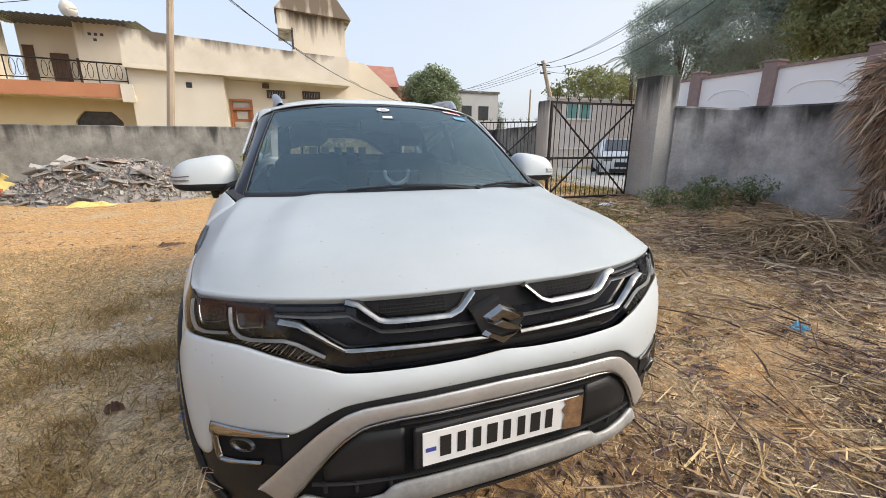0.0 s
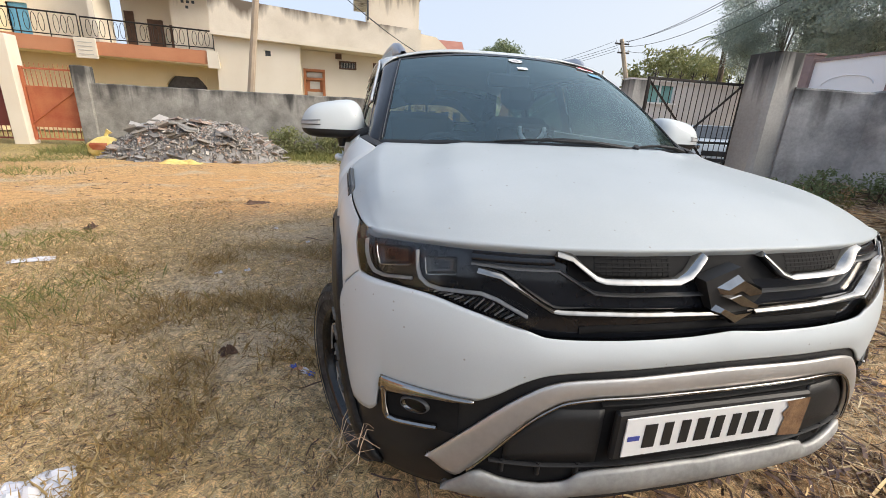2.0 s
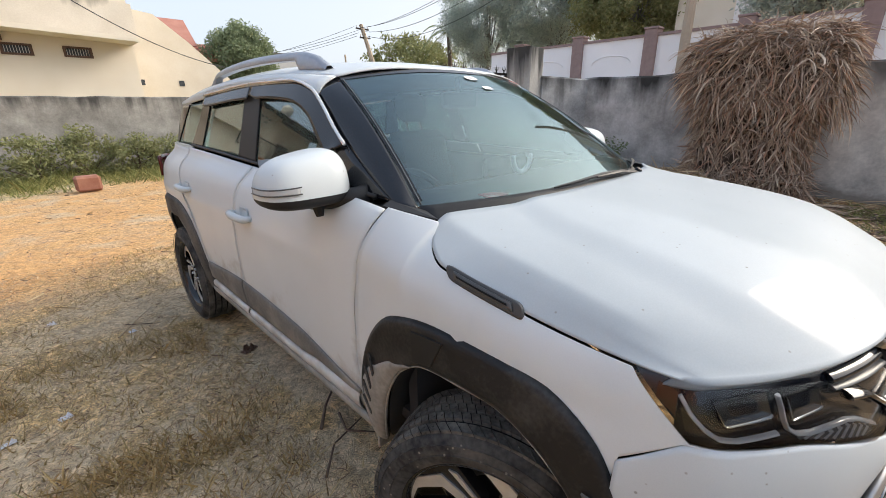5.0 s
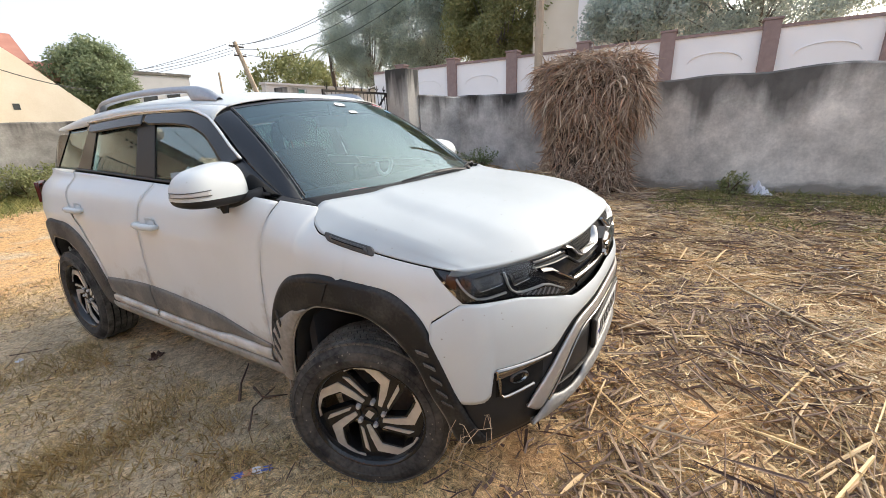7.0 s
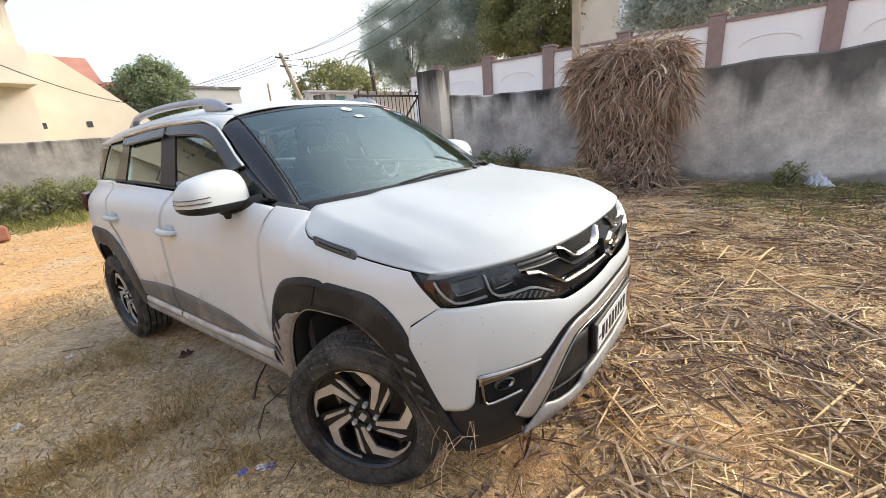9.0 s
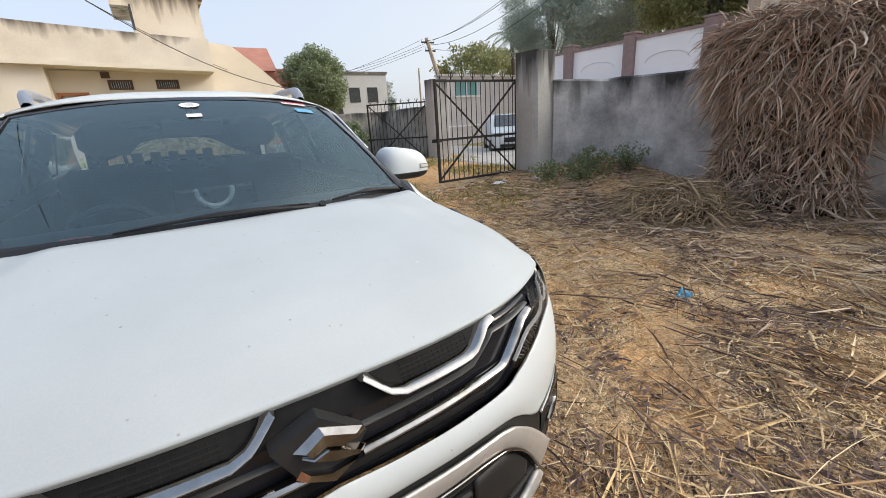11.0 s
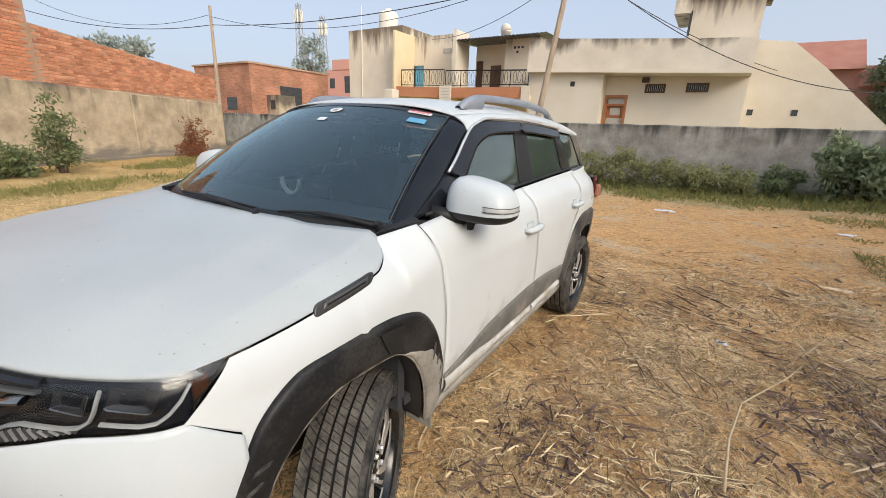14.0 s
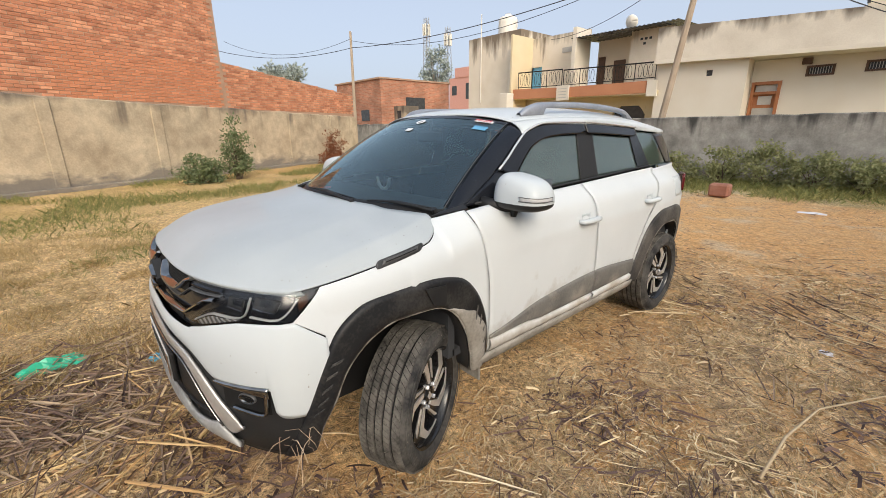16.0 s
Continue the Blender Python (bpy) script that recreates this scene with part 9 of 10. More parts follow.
straw("dark_stalks", 7500, 0.06, 0.42, 0.004, 0.013, (-1.2, 7.1, -4.5, 5.0), lambda x, y: litter_weight(x, y) * 0.9, DARK_CANE, "long dark rotted cane stalks lying over the straw", 0.04)


def bundles(name, n, area, weight, count, lo, hi, w0, w1, mat, label):
    """Straight stalks dropped in loose, nearly parallel handfuls."""
    cx, cy = scatter(n, *area, weight)
    k = rng.integers(count[0], count[1], len(cx))
    cx, cy, a = np.repeat(cx, k), np.repeat(cy, k), np.repeat(rng.random(len(cx)) * np.pi, k)
    m = len(cx)
    a = a + rng.normal(size=m) * 0.22
    ln_ = lo + (hi - lo) * rng.random(m) ** 1.6
    x, y = cx + rng.normal(size=m) * 0.14 - np.cos(a) * ln_ / 2, cy + rng.normal(size=m) * 0.14 - np.sin(a) * ln_ / 2
    keep = (x < 7.0) & ~CAR_KEEP(x + np.cos(a) * ln_ / 2, y + np.sin(a) * ln_ / 2)
    x, y, a, ln_ = x[keep], y[keep], a[keep], ln_[keep]
    m = len(x)
    za, zb = gz(x, y), gz(x + np.cos(a) * ln_, y + np.sin(a) * ln_)
    lift = 0.010 + 0.045 * rng.random(m)
    d = np.stack([np.cos(a), np.sin(a), (zb - za) / ln_ + rng.normal(size=m) * 0.02], 1)
    v, f = blades(np.stack([x, y, za + lift], 1), d, ln_, w0 + (w1 - w0) * rng.random(m) ** 1.5, np.stack([rng.normal(size=m) * 0.02, rng.normal(size=m) * 0.02, np.zeros(m)], 1) * ln_[:, None])
    stuff(name, v, f, mat, label, "straw")


near_right = lambda x, y: litter_weight(x, y) * (1 - 0.7 * np.clip((y + 0.9) / 0.8, 0, 1)) * (0.35 + 0.65 * patchy(0.8, -0.15, 83)(x, y))
bundles("golden_stalks", 460, (-1.7, 5.0, -4.2, 3.5), near_right, (3, 10), 0.12, 0.60, 0.005, 0.014, PALE_CANE, "handfuls of straight golden cane stalks on the straw")
bundles("rotted_stalks", 300, (0.9, 6.2, -3.6, 4.6), lambda x, y: patchy(0.75, -0.02, 141)(x, y) * np.clip((3.0 - y) / 1.2, 0, 1) * away(x, y) * (1 - 0.6 * np.clip((-0.4 - y) / 0.5, 0, 1)), (9, 26), 0.10, 0.50, 0.004, 0.013, DARK_CANE, "handfuls of purplish dark rotted cane on the straw")
front_mats = lambda x, y: np.clip((-0.55 - y) / 0.3, 0, 1) * np.clip((x + 1.5) / 0.4, 0, 1) * patchy(1.0, -0.22, 151)(x, y) * (1 - 0.80 * np.clip((x - 0.1) / 0.6, 0, 1))
bundles("matted_stalks", 620, (-1.5, 4.6, -4.0, -0.5), front_mats, (10, 28), 0.08, 0.42, 0.005, 0.020, MATTED, "dark brown mats of trampled cane ahead of the car")
bundles("fallen_stalks", 190, (-1.2, 4.6, -3.6, -0.7), lambda x, y: patchy(1.0, -0.22, 161)(x, y), (4, 12), 0.15, 0.60, 0.007, 0.020, GOLD_CANE, "long tan cane stalks thrown down ahead of the car")
bundles("brown_stalks", 300, (-1.7, 5.5, -4.2, 3.5), near_right, (6, 20), 0.10, 0.50, 0.006, 0.018, MATTED, "handfuls of dark brown cane stalks on the straw")


def caught_straw(sign):
    """Limp dry blades hanging from the lower corner of the bumper."""
    gm = Geo()
    for k in range(12):
        s = s_of_y(-0.58 + 0.10 * rng.random()) * sign
        p = nose(s, 0.36 + 0.10 * rng.random(), 0.006)
        q = Vector((sign * (0.02 + 0.10 * rng.random()), rng.normal() * 0.06, 0))
        drop = 0.03 + 0.10 * rng.random() ** 2
        gm.tube([p, p + q * 0.4 + Vector((0, 0, 0.015)), p + q * 0.8 - Vector((0, 0, 0.35 * drop)), p + q - Vector((0, 0, drop))], 0.0007 + 0.0007 * rng.random(), 3)
    tagged(part("caught_straw", gm, CANE, None), "dry grass caught on the corner of the bumper", "straw", kind="stuff")


caught_straw(-1)
caught_straw(1)


def turf(name, n, area, weight, h0, h1, mat, label, width=0.004):
    x, y = scatter(n, *area, weight)
    keep = ~CAR_KEEP(x, y)
    x, y = x[keep], y[keep]
    m = len(x)
    b = np.stack([x, y, gz(x, y) - 0.005], 1)
    d = rng.normal(size=(m, 3)) * [0.6, 0.6, 0.15] + [0, 0, 0.9]
    d /= np.linalg.norm(d, axis=1)[:, None]
    h = (h0 + (h1 - h0) * rng.random(m) ** 1.6)[:, None]
    s = np.cross(d, rng.normal(size=(m, 3)))
    s /= np.linalg.norm(s, axis=1)[:, None]
    w = width * (0.7 + 0.8 * rng.random(m))[:, None]
    lean = rng.normal(size=(m, 3)) * [0.4, 0.4, 0] * h
    v = np.stack([b - s * w, b + s * w, b + d * h * 0.6 + lean * 0.4 + s * w * 0.6, b + d * h + lean, b + d * h * 0.6 + lean * 0.4 - s * w * 0.6], 1).reshape(-1, 3)
    f = np.arange(m * 5).reshape(-1, 5)
    stuff(name, v, f, mat, label, "grass")


turf("dry_turf", 150000, (-6, 4.0, -3.5, 4.8), lambda x, y: np.clip(patchy(0.9, -0.25, 2)(x, y) * (y < 4.6), 0, 1), 0.012, 0.06, DRY_GRASS, "short dry tan turf", 0.003)
turf("tufts", 70000, (-6, -0.9, -3.5, 2.5), lambda x, y: patchy(1.4, 0.02, 11)(x, y), 0.025, 0.10, DRY_GRASS, "taller tufts of straw-coloured grass", 0.003)
turf("golden_tufts", 90000, (-4.6, -0.95, -2.6, 2.2), lambda x, y: np.clip(patchy(2.2, 0.04, 71)(x, y) * (0.4 + 0.8 * patchy(0.6, -0.1, 77)(x, y)), 0, 1), 0.03, 0.11, GOLD_GRASS, "clumps of golden brown grass", 0.0028)
turf("green_tufts", 30000, (-7, -1.6, -2.5, 3.5), lambda x, y: patchy(0.9, 0.10, 23)(x, y) * np.clip((-x - 2.0) / 1.6, 0, 1), 0.03, 0.13, GREEN_GRASS, "patches of greener grass in the dry turf", 0.003)
turf("olive_clump", 9000, (-3.8, -1.7, 0.5, 2.4), lambda x, y: np.exp(-((x + 2.75) ** 2 + (y - 1.45) ** 2) / 0.16) * (0.3 + 0.7 * patchy(2.6, -0.1, 181)(x, y)), 0.03, 0.14, GREEN_GRASS, "olive clump of grass in the dry turf", 0.003)
turf("verge_grass", 42000, (-8.5, 7, 9.6, 13.4), lambda x, y: np.clip((y - 10) / 1.5 + 0.2 * np.sin(x * 3), 0, 1) * (0.3 + 0.7 * patchy(0.8, -0.3, 31)(x, y)), 0.06, 0.32, GREEN_GRASS, "rank grass along the boundary wall", 0.007)
turf("west_grass", 90000, (-15.5, -5, -6, 10), lambda x, y: patchy(0.5, -0.05, 41)(x, y) * np.clip((-x - 5.5) / 2.5, 0, 1), 0.04, 0.20, GREEN_GRASS, "yellowish grass towards the tan wall", 0.006)
turf("east_grass", 24000, (3.2, 7.15, -8, -0.6), lambda x, y: np.clip((x - 3.8 + 0.6 * np.sin(y * 2)) / 1.6, 0, 1) * patchy(0.9, -0.3, 51)(x, y), 0.04, 0.16, GREEN_GRASS, "patch of green grass below the grey wall", 0.005)
turf("gate_grass", 16000, (3.4, 7.0, 3.0, 9.5), lambda x, y: patchy(0.8, -0.1, 61)(x, y), 0.04, 0.14, GREEN_GRASS, "thin grass round the gate", 0.005)


# ---- rubble ----
rb = thing("rubble_heap", (-4.8, 10.8, -0.1), "heap of broken grey concrete and brick rubble", "rubble")


def heap_z(x, y):
    q = ((x + 4.75) / 2.15) ** 2 + ((y - 10.8) / 1.25) ** 2
    return -0.12 + 1.0 * max(0, 1 - q) ** 0.75 * (1 + 0.12 * noise.noise(Vector((x * 1.5, y * 1.5, 2))))


part("mound", Geo().sheet(lambda u, v: (-6.95 + 4.4 * u, 9.55 + 2.5 * v, heap_z(-6.95 + 4.4 * u, 9.55 + 2.5 * v) - 0.06), 40, 26), material("rubble_dust", (0.26, 0.255, 0.25), (0.36, 0.35, 0.34), scale=9, rough=0.95, bump=0.5), rb, smooth=True)
rv, rf = [], []
for k in range(7200):
    a, r_ = rng.random() * 2 * math.pi, math.sqrt(rng.random())
    x, y = -4.75 + 2.3 * r_ * math.cos(a), 10.8 + 1.35 * r_ * math.sin(a)
    slab = k < 150
    s = 0.10 + 0.10 * rng.random() if slab else 0.010 + 0.034 * rng.random() ** 2.6
    tip = Euler((rng.uniform(-0.5, 0.5), rng.uniform(-0.5, 0.5), rng.uniform(0, 6.28))) if slab else Euler(tuple(rng.uniform(0, 6.28, 3)))
    m = Matrix.Translation((x, y, heap_z(x, y) + s * 0.2)) @ tip.to_matrix().to_4x4() @ Matrix.Diagonal((s * rng.uniform(0.8, 1.7), s, s * (0.16 if slab else rng.uniform(0.3, 0.8)), 1))
    i = len(rv)
    for sx in (-1, 1):
        for sy in (-1, 1):
            for sz in (-1, 1):
                rv.append(tuple(m @ Vector((sx * rng.uniform(0.6, 1), sy * rng.uniform(0.6, 1), sz * rng.uniform(0.6, 1))) - Vector((-4.8, 10.8, -0.1))))
    rf += [tuple(i + q for q in t) for t in ((0, 1, 3, 2), (4, 6, 7, 5), (0, 4, 5, 1), (2, 3, 7, 6), (0, 2, 6, 4), (1, 5, 7, 3))]
stuff("debris", np.array(rv), np.array(rf), RUBBLE_MAT, "", "", rb)


# ---- litter ----
def crumpled(name, x, y, sx, sy, h, mat, label, category, turn=0.0, seed=0.0, bands=()):
    z = ground_z(x, y)
    root_at = (x, y, z)
    c, s = math.cos(turn), math.sin(turn)

    def fn(u, v):
        p, q = sx * (u - 0.5) * (1 + 0.3 * noise.noise(Vector((v * 4, seed, 1)))), sy * (v - 0.5) * (1 + 0.3 * noise.noise(Vector((u * 4, seed, 5))))
        e = min(u, 1 - u, v, 1 - v)
        return (x + c * p - s * q, y + s * p + c * q, z + 0.006 + h * abs(noise.noise(Vector((u * 3.1 + seed, v * 3.1, seed)))) * 1.6 * smoothstep(0, 0.25, e) + 0.3 * h * abs(noise.noise(Vector((u * 9, v * 9, seed)))))
    ob = part(name, Geo().sheet(fn, 14, 14), mat, thick=0.003)
    for k, extra in enumerate(bands):
        ob.data.materials.append(extra)
    for f in ob.data.polygons:
        f.material_index = min(len(bands), int((c * (f.center.x + ob.location.x - x) + s * (f.center.y + ob.location.y - y)) / sx * (len(bands) + 1) + (len(bands) + 1) / 2)) if bands else 0
    return tagged(ob, label, category)


crumpled("plastic_sheet", -4.65, 9.25, 0.85, 0.40, 0.10, YELLOW_PLASTIC, "crumpled yellow plastic sheet on the bare earth", "plastic sheet", 0.2, 1)
SACK_AT = Vector((-7.0, 10.9, ground_z(-7.0, 10.9)))
sack = thing("sack", SACK_AT, "stuffed yellow and red plastic sack beside the rubble", "sack")


def sack_pt(u, v):
    a, h = 2 * math.pi * u, v
    r = (0.30 * math.sin(math.pi * min(1, 0.12 + 0.88 * h)) ** 0.5 + 0.02) * (1 + 0.28 * noise.noise(Vector((math.cos(a) * 2, math.sin(a) * 2, h * 4))))
    return SACK_AT + Vector((1.15 * r * math.cos(a) + 0.10 * h, 0.8 * r * math.sin(a), 0.50 * h - 0.01))


part("bag", Geo().sheet(sack_pt, 28, 14), YELLOW_PLASTIC, sack, smooth=True)
part("red_patch", Geo().sheet(lambda u, v: sack_pt(0.66 + 0.16 * u, 0.34 + 0.34 * v) + Vector((0, -0.008, 0)), 8, 6), RED_IRON, sack, "faded red print", smooth=True)
part("tied_neck", Geo().tube([SACK_AT + Vector((0.10, 0, 0.46)), SACK_AT + Vector((0.14, 0, 0.55)), SACK_AT + Vector((0.20, 0.02, 0.62))], [0.05, 0.04, 0.08], 8), YELLOW_PLASTIC, sack)
crumpled("paper", -1.87, -0.17, 0.20, 0.16, 0.05, PAPER, "crumpled white paper on dry grass", "paper", 0.4, 3)
crumpled("paper", -3.3, 2.2, 0.26, 0.10, 0.02, PAPER, "torn white paper on dry grass", "paper", 0.2, 4)
crumpled("wrapper", -1.09, 0.40, 0.15, 0.035, 0.012, DEEP_BLUE, "blue, white and orange snack wrapper near the front wheel", "wrapper", -0.75, 5, (ORANGE_PRINT, PAPER, DEEP_BLUE))
crumpled("plastic_bag", 3.0, 0.04, 0.13, 0.10, 0.05, BLUE_PLASTIC, "crumpled sky-blue plastic scrap among straw", "plastic bag", 0.2, 6)
crumpled("plastic_sheet", -1.38, -1.34, 0.17, 0.36, 0.07, GREEN_PLASTIC, "shiny green plastic packet on straw", "packet", 0.15, 7)
crumpled("wrapper", -1.05, -0.79, 0.08, 0.10, 0.04, BLUE_PLASTIC, "small blue and pink wrapper", "wrapper", 0.6, 8)
crumpled("plastic_bag", 6.95, -2.15, 0.38, 0.30, 0.22, PAPER, "white plastic bag against the grey wall", "plastic bag", 0.2, 9)
crumpled("paper", 2.93, -2.35, 0.16, 0.20, 0.03, PAPER, "white paper scrap on straw", "paper", 0.9, 10)
crumpled("plastic_bag", 4.9, 4.3, 0.35, 0.20, 0.06, PAPER, "dirty white plastic scrap below the gate", "plastic bag", 0.2, 11)
crumpled("plastic_bag", 5.4, 3.9, 0.18, 0.14, 0.06, PAPER, "dirty white plastic scrap below the gate", "plastic bag", 0.9, 12)
crumpled("paper", 1.02, 8.78, 0.40, 0.16, 0.02, PAPER, "flat white paper on the track", "paper", 0.1, 13)
crumpled("paper", 3.7, 7.9, 0.30, 0.14, 0.02, PAPER, "flat white paper on the track", "paper", 0.1, 14)
crumpled("paper", 1.95, 2.65, 0.07, 0.06, 0.03, PAPER, "small white paper ball on straw", "paper", 0.1, 15)
crumpled("rag", -2.07, 4.42, 0.30, 0.10, 0.05, DARK_WOOD, "dark rag on the bare earth", "rag", 0.5, 16)
crumpled("paper", -1.26, 2.59, 0.04, 0.03, 0.02, PAPER, "small white paper scrap beside twigs", "paper", 0.3, 31)
crumpled("paper", -1.65, 1.83, 0.05, 0.04, 0.02, PAPER, "small white paper scrap in dry grass", "paper", 0.3, 32)
crumpled("paper", -1.85, 1.80, 0.06, 0.03, 0.02, PAPER, "crumpled white paper scrap in dry grass", "paper", 0.3, 33)
crumpled("paper", -1.64, 3.11, 0.05, 0.03, 0.02, PAPER, "small white paper scrap on the bare earth", "paper", 0.3, 34)
crumpled("clod", -0.80, 1.80, 0.09, 0.05, 0.04, DARK_WOOD, "dark clod below the sill", "clod", 0.3, 35)
crumpled("clod", -1.48, 0.61, 0.08, 0.06, 0.05, DARK_WOOD, "dark clod in dry grass", "clod", 0.5, 17)
crumpled("clod", -3.4, 3.2, 0.14, 0.07, 0.05, DARK_WOOD, "dark clod on the bare earth", "clod", 1.5, 18)
crumpled("rag", 4.2, 1.9, 0.28, 0.10, 0.06, DARK_WOOD, "dark rag among straw", "rag", 0.5, 19)
blk = Geo().box(-0.95, -0.55, 9.75, 10.05, -0.05, 0.24, 0.04)
tagged(part("masonry_block", blk, material("block_red", (0.26, 0.11, 0.075), (0.34, 0.17, 0.12), scale=6, rough=0.95, bump=0.4)), "broken red masonry block by the verge", "block")


def stick(pts, r, mat, label):
    tagged(part("stick", Geo().tube([(x, y, ground_z(x, y) + z) for x, y, z in pts], [r * (1 - 0.6 * k / (len(pts) - 1)) for k in range(len(pts))], 6), mat, smooth=True), label, "stick")


PALE_STICK = material("pale_stick", (0.42, 0.31, 0.19), (0.5, 0.4, 0.26), scale=20, rough=0.8)
DARK_STICK = material("dark_stick", (0.10, 0.065, 0.045), (0.16, 0.11, 0.08), scale=20, rough=0.85)
stick([(1.93, 1.0, 0.03), (1.95, 1.35, 0.06), (2.02, 1.75, 0.05), (2.28, 2.25, 0.05), (2.4, 2.55, 0.03)], 0.008, PALE_STICK, "long thin curved pale stick on straw")
stick([(2.55, 0.25, 0.03), (2.36, 0.42, 0.05), (2.17, 0.66, 0.04), (1.95, 0.75, 0.03)], 0.009, DARK_STICK, "dark broken branch on straw")
stick([(2.0, 0.35, 0.03), (1.85, 0.62, 0.05), (1.72, 0.8, 0.04)], 0.006, DARK_STICK, "dark twig on straw")
stick([(-0.83, 0.87, 0.02), (-0.75, 0.97, 0.04), (-0.59, 1.13, 0.03)], 0.009, DARK_STICK, "dark curved twig below the sill")
stick([(-0.72, 0.90, 0.02), (-0.76, 0.77, 0.03), (-0.67, 0.68, 0.02)], 0.008, DARK_STICK, "dark curved twig below the sill")
stick([(-0.95, 0.62, 0.02), (-0.84, 0.74, 0.03), (-0.66, 0.80, 0.02)], 0.006, DARK_STICK, "thin dark twig below the sill")
stick([(-1.34, 2.53, 0.02), (-1.20, 2.73, 0.03), (-1.08, 2.91, 0.02)], 0.007, PALE_STICK, "thin pale twig on the bare earth")
stick([(-1.23, 2.39, 0.02), (-1.14, 2.57, 0.03), (-1.06, 2.74, 0.02)], 0.006, PALE_STICK, "thin pale twig on the bare earth")
stick([(-1.28, 2.68, 0.03), (-1.11, 2.54, 0.03)], 0.005, DARK_STICK, "short dark twig on the bare earth")
stick([(1.2, -2.0, 0.03), (1.9, -1.55, 0.05), (2.5, -1.3, 0.03)], 0.014, PALE_STICK, "pale cane stalk on straw")
stick([(0.2, -1.9, 0.03), (1.0, -2.3, 0.05), (1.6, -2.6, 0.03)], 0.014, PALE_STICK, "pale cane stalk on straw")
stick([(5.25, 0.95, 0.0), (5.15, 1.0, 0.35), (5.05, 1.1, 0.55)], 0.02, PALE_STICK, "bent pale stalk leaning on the cane heap")


# ---- small white car in the lane ----
def lane_car():
    root = thing("lane_car", (10.15, 9.7, 0.09), "white hatchback parked in the lane behind the gate", "car")
    m = Matrix.Translation((10.15, 9.7, 0.09)) @ Matrix.Rotation(radians(-35), 4, "Z")
    prof = [(-1.75, 0.35), (-1.78, 0.62), (-1.70, 0.82), (-1.0, 0.96), (-0.35, 1.34), (0.9, 1.37), (1.6, 1.02), (1.75, 0.8), (1.75, 0.35)]
    gm = Geo()
    for x, k in ((-0.80, 0.94), (-0.72, 1.0), (0.72, 1.0), (0.80, 0.94)):
        gm.v += [tuple(m @ Vector((x * (1 - 0.16 * smoothstep(0.9, 1.5, z)), y * k, z * (0.97 + 0.03 * k)))) for y, z in prof]
    q = len(prof)
    gm.f = [(a * q + j, a * q + (j + 1) % q, (a + 1) * q + (j + 1) % q, (a + 1) * q + j) for a in range(3) for j in range(q)] + [tuple(range(q))[::-1], tuple(range(3 * q, 4 * q))]
    soft_edges(part("body", gm, WHITE_PAINT, root), 40)
    part("windscreen", Geo().add([tuple(m @ Vector(p)) for p in ((-0.66, -0.98, 0.995), (0.66, -0.98, 0.995), (0.58, -0.40, 1.335), (-0.58, -0.40, 1.335))], [(0, 1, 2, 3)]), WINDOW_DARK, root, thick=0.01)
    part("grille", Geo().box(-0.42, 0.42, -1.795, -1.76, 0.52, 0.66, 0.01, m), BLACK_PLASTIC, root)
    part("bumper_intake", Geo().box(-0.55, 0.55, -1.80, -1.76, 0.36, 0.46, 0.01, m), BLACK_PLASTIC, root)
    for s in (-1, 1):
        part("headlamp", Geo().box(s * 0.48, s * 0.74, -1.76, -1.62, 0.66, 0.80, 0.03, m), REFLECTOR, root)
        for y in (-1.15, 1.15):
            part("wheel", Geo().lathe([(0.0, 0.1), (0.2, 0.1), (0.29, 0.08), (0.29, -0.08), (0.2, -0.1), (0, -0.1)], 20, m @ Matrix.Translation((s * 0.74, y, 0.29))), RUBBER, root)


lane_car()


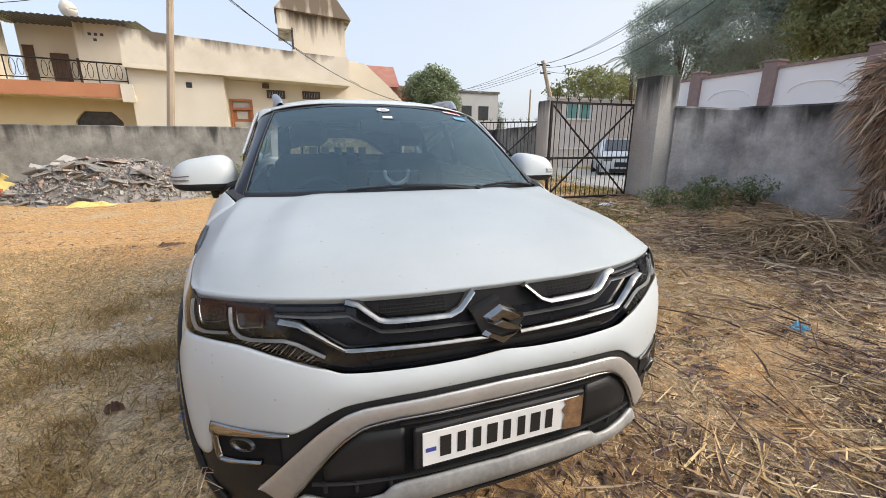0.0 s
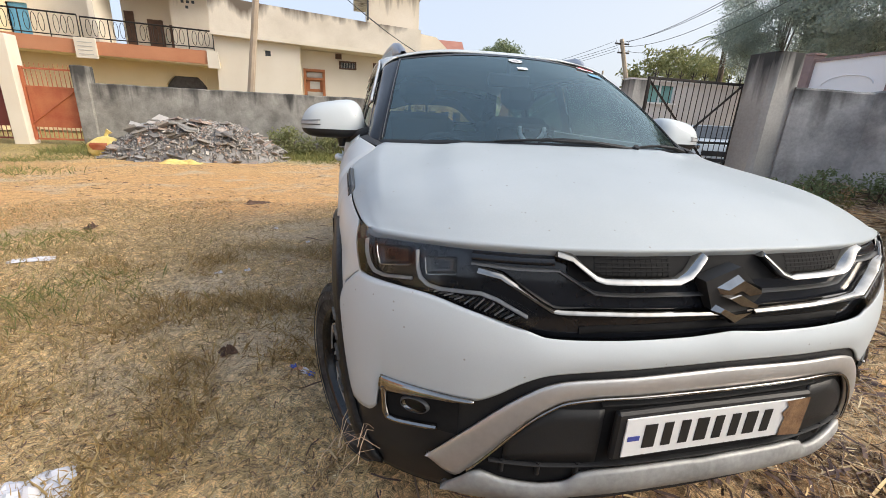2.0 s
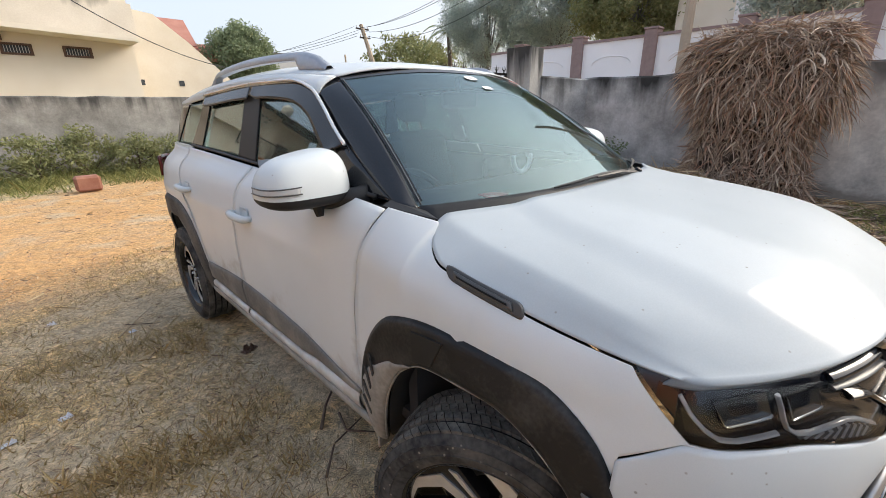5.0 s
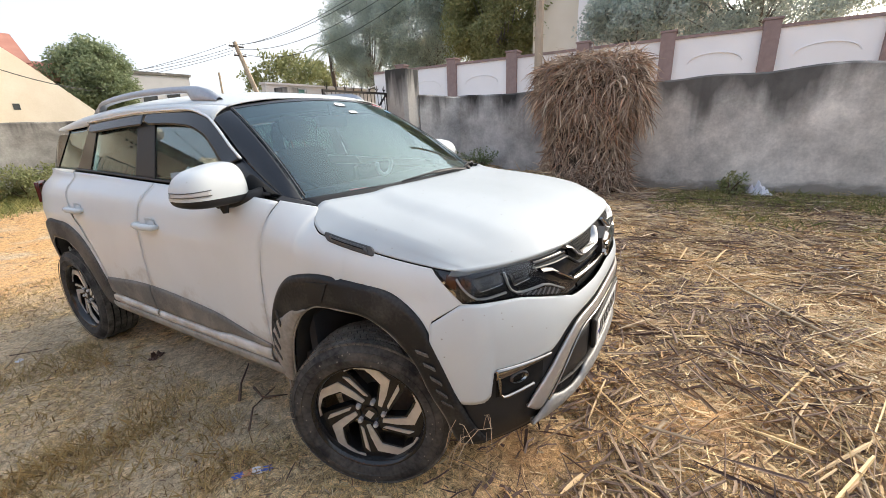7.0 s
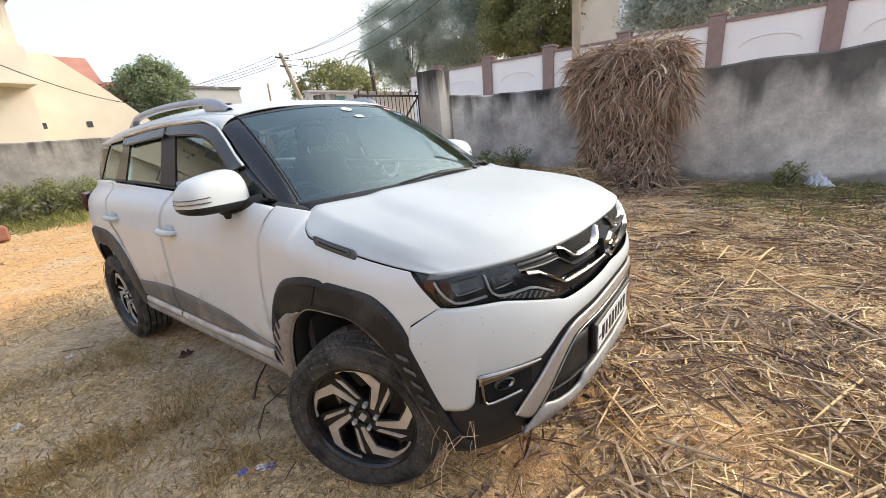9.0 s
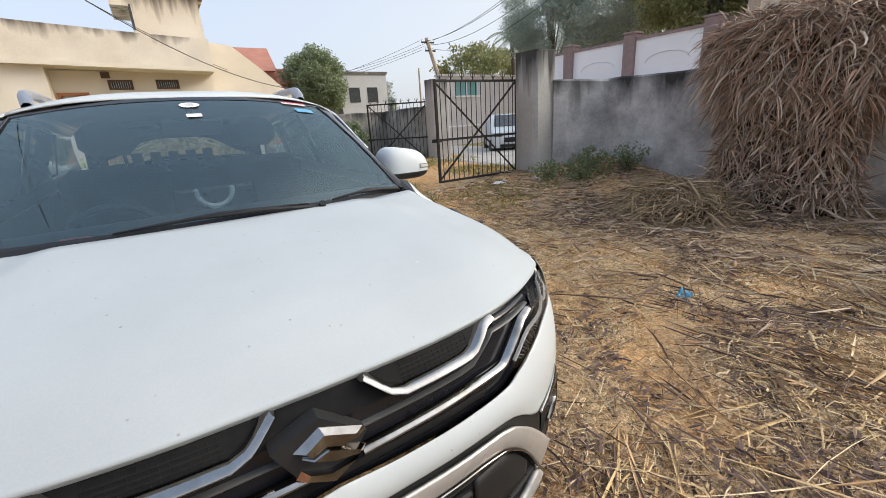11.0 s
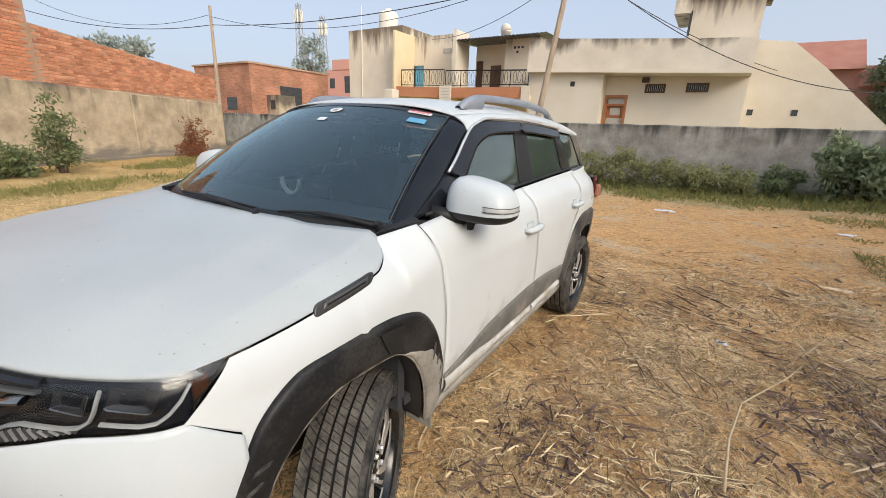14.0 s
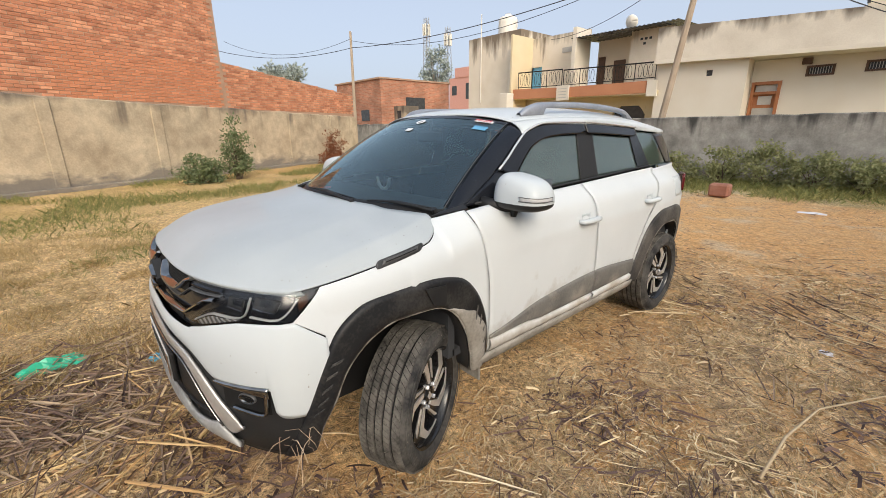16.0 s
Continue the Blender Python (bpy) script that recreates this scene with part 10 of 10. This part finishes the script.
# ---- brickwork over the tan wall: rows of real bricks ----
BW, BH, BG = 0.225, 0.072, 0.014
brick_me = bpy.data.meshes.new("brick")
bk = Geo().box(-BW / 2, BW / 2, -0.06, 0.012, -BH / 2, BH / 2, 0.006)
brick_me.from_pydata(bk.v, [], bk.f)
brick_me.materials.append(BRICK)


def brick_top(s):
    """Height of the brickwork along the wall: tall, then a step down."""
    return 6.4 if s < 10.95 else 3.72 - 0.085 * (s - 10.95)


back = Geo()
back.prism([(0, 2.38), (10.95, 2.20), (10.95, 6.4), (0, 6.4)], 1, -0.16, 0.05)
back.prism([(10.95, 2.20), (18.2, 2.05), (18.2, 3.08), (10.95, 3.70)], 1, -0.16, 0.05)
back.v = [tuple(WEST @ Vector(p)) for p in back.v]
brick_wall = structure("brick_wall", back, MORTAR, "red brick wall standing on the tan compound wall", "wall")
rng_b = random.Random(5)
near, rest = 0, Geo()
row = 0
z = 2.24
while z < 6.35:
    s = 0.0 + (row % 2) * (BW + BG) / 2
    while s < 18.1:
        low = 2.40 - 0.0195 * s
        if z - BH / 2 > low and z + BH / 2 < brick_top(s + BW / 2) and not (s < 10.95 < s + BW):
            out = 0.05 + rng_b.uniform(-0.006, 0.006)
            m = WEST @ Matrix.Translation((s + BW / 2, out, z + rng_b.uniform(-0.004, 0.004))) @ Matrix.Rotation(rng_b.uniform(-0.012, 0.012), 4, "Z") @ Matrix.Rotation(rng_b.uniform(-0.015, 0.015), 4, "Y")
            if near < 300 and 6.0 < s < 10.9 and z < 3.6:
                ob = new("brick", brick_me)
                ob.parent = brick_wall
                ob.matrix_local = m
                near += 1
            else:
                rest.add([m @ Vector(p) for p in bk.v], bk.f)
        s += BW + BG
    z += BH + BG
    row += 1
BRICK_ISL = island_tones("brick_tones", [(0.47, 0.195, 0.11), (0.57, 0.25, 0.14), (0.65, 0.32, 0.19), (0.52, 0.22, 0.125), (0.40, 0.16, 0.09)], rough=0.93)
weathered(BRICK_ISL, 6.2, 1.6, (0.16, 0.075, 0.05), 1.6, 0.0, blotch=0.2)
rest_ob = part("bricks", rest, BRICK_ISL, brick_wall)
rest_ob["kind"] = "stuff"
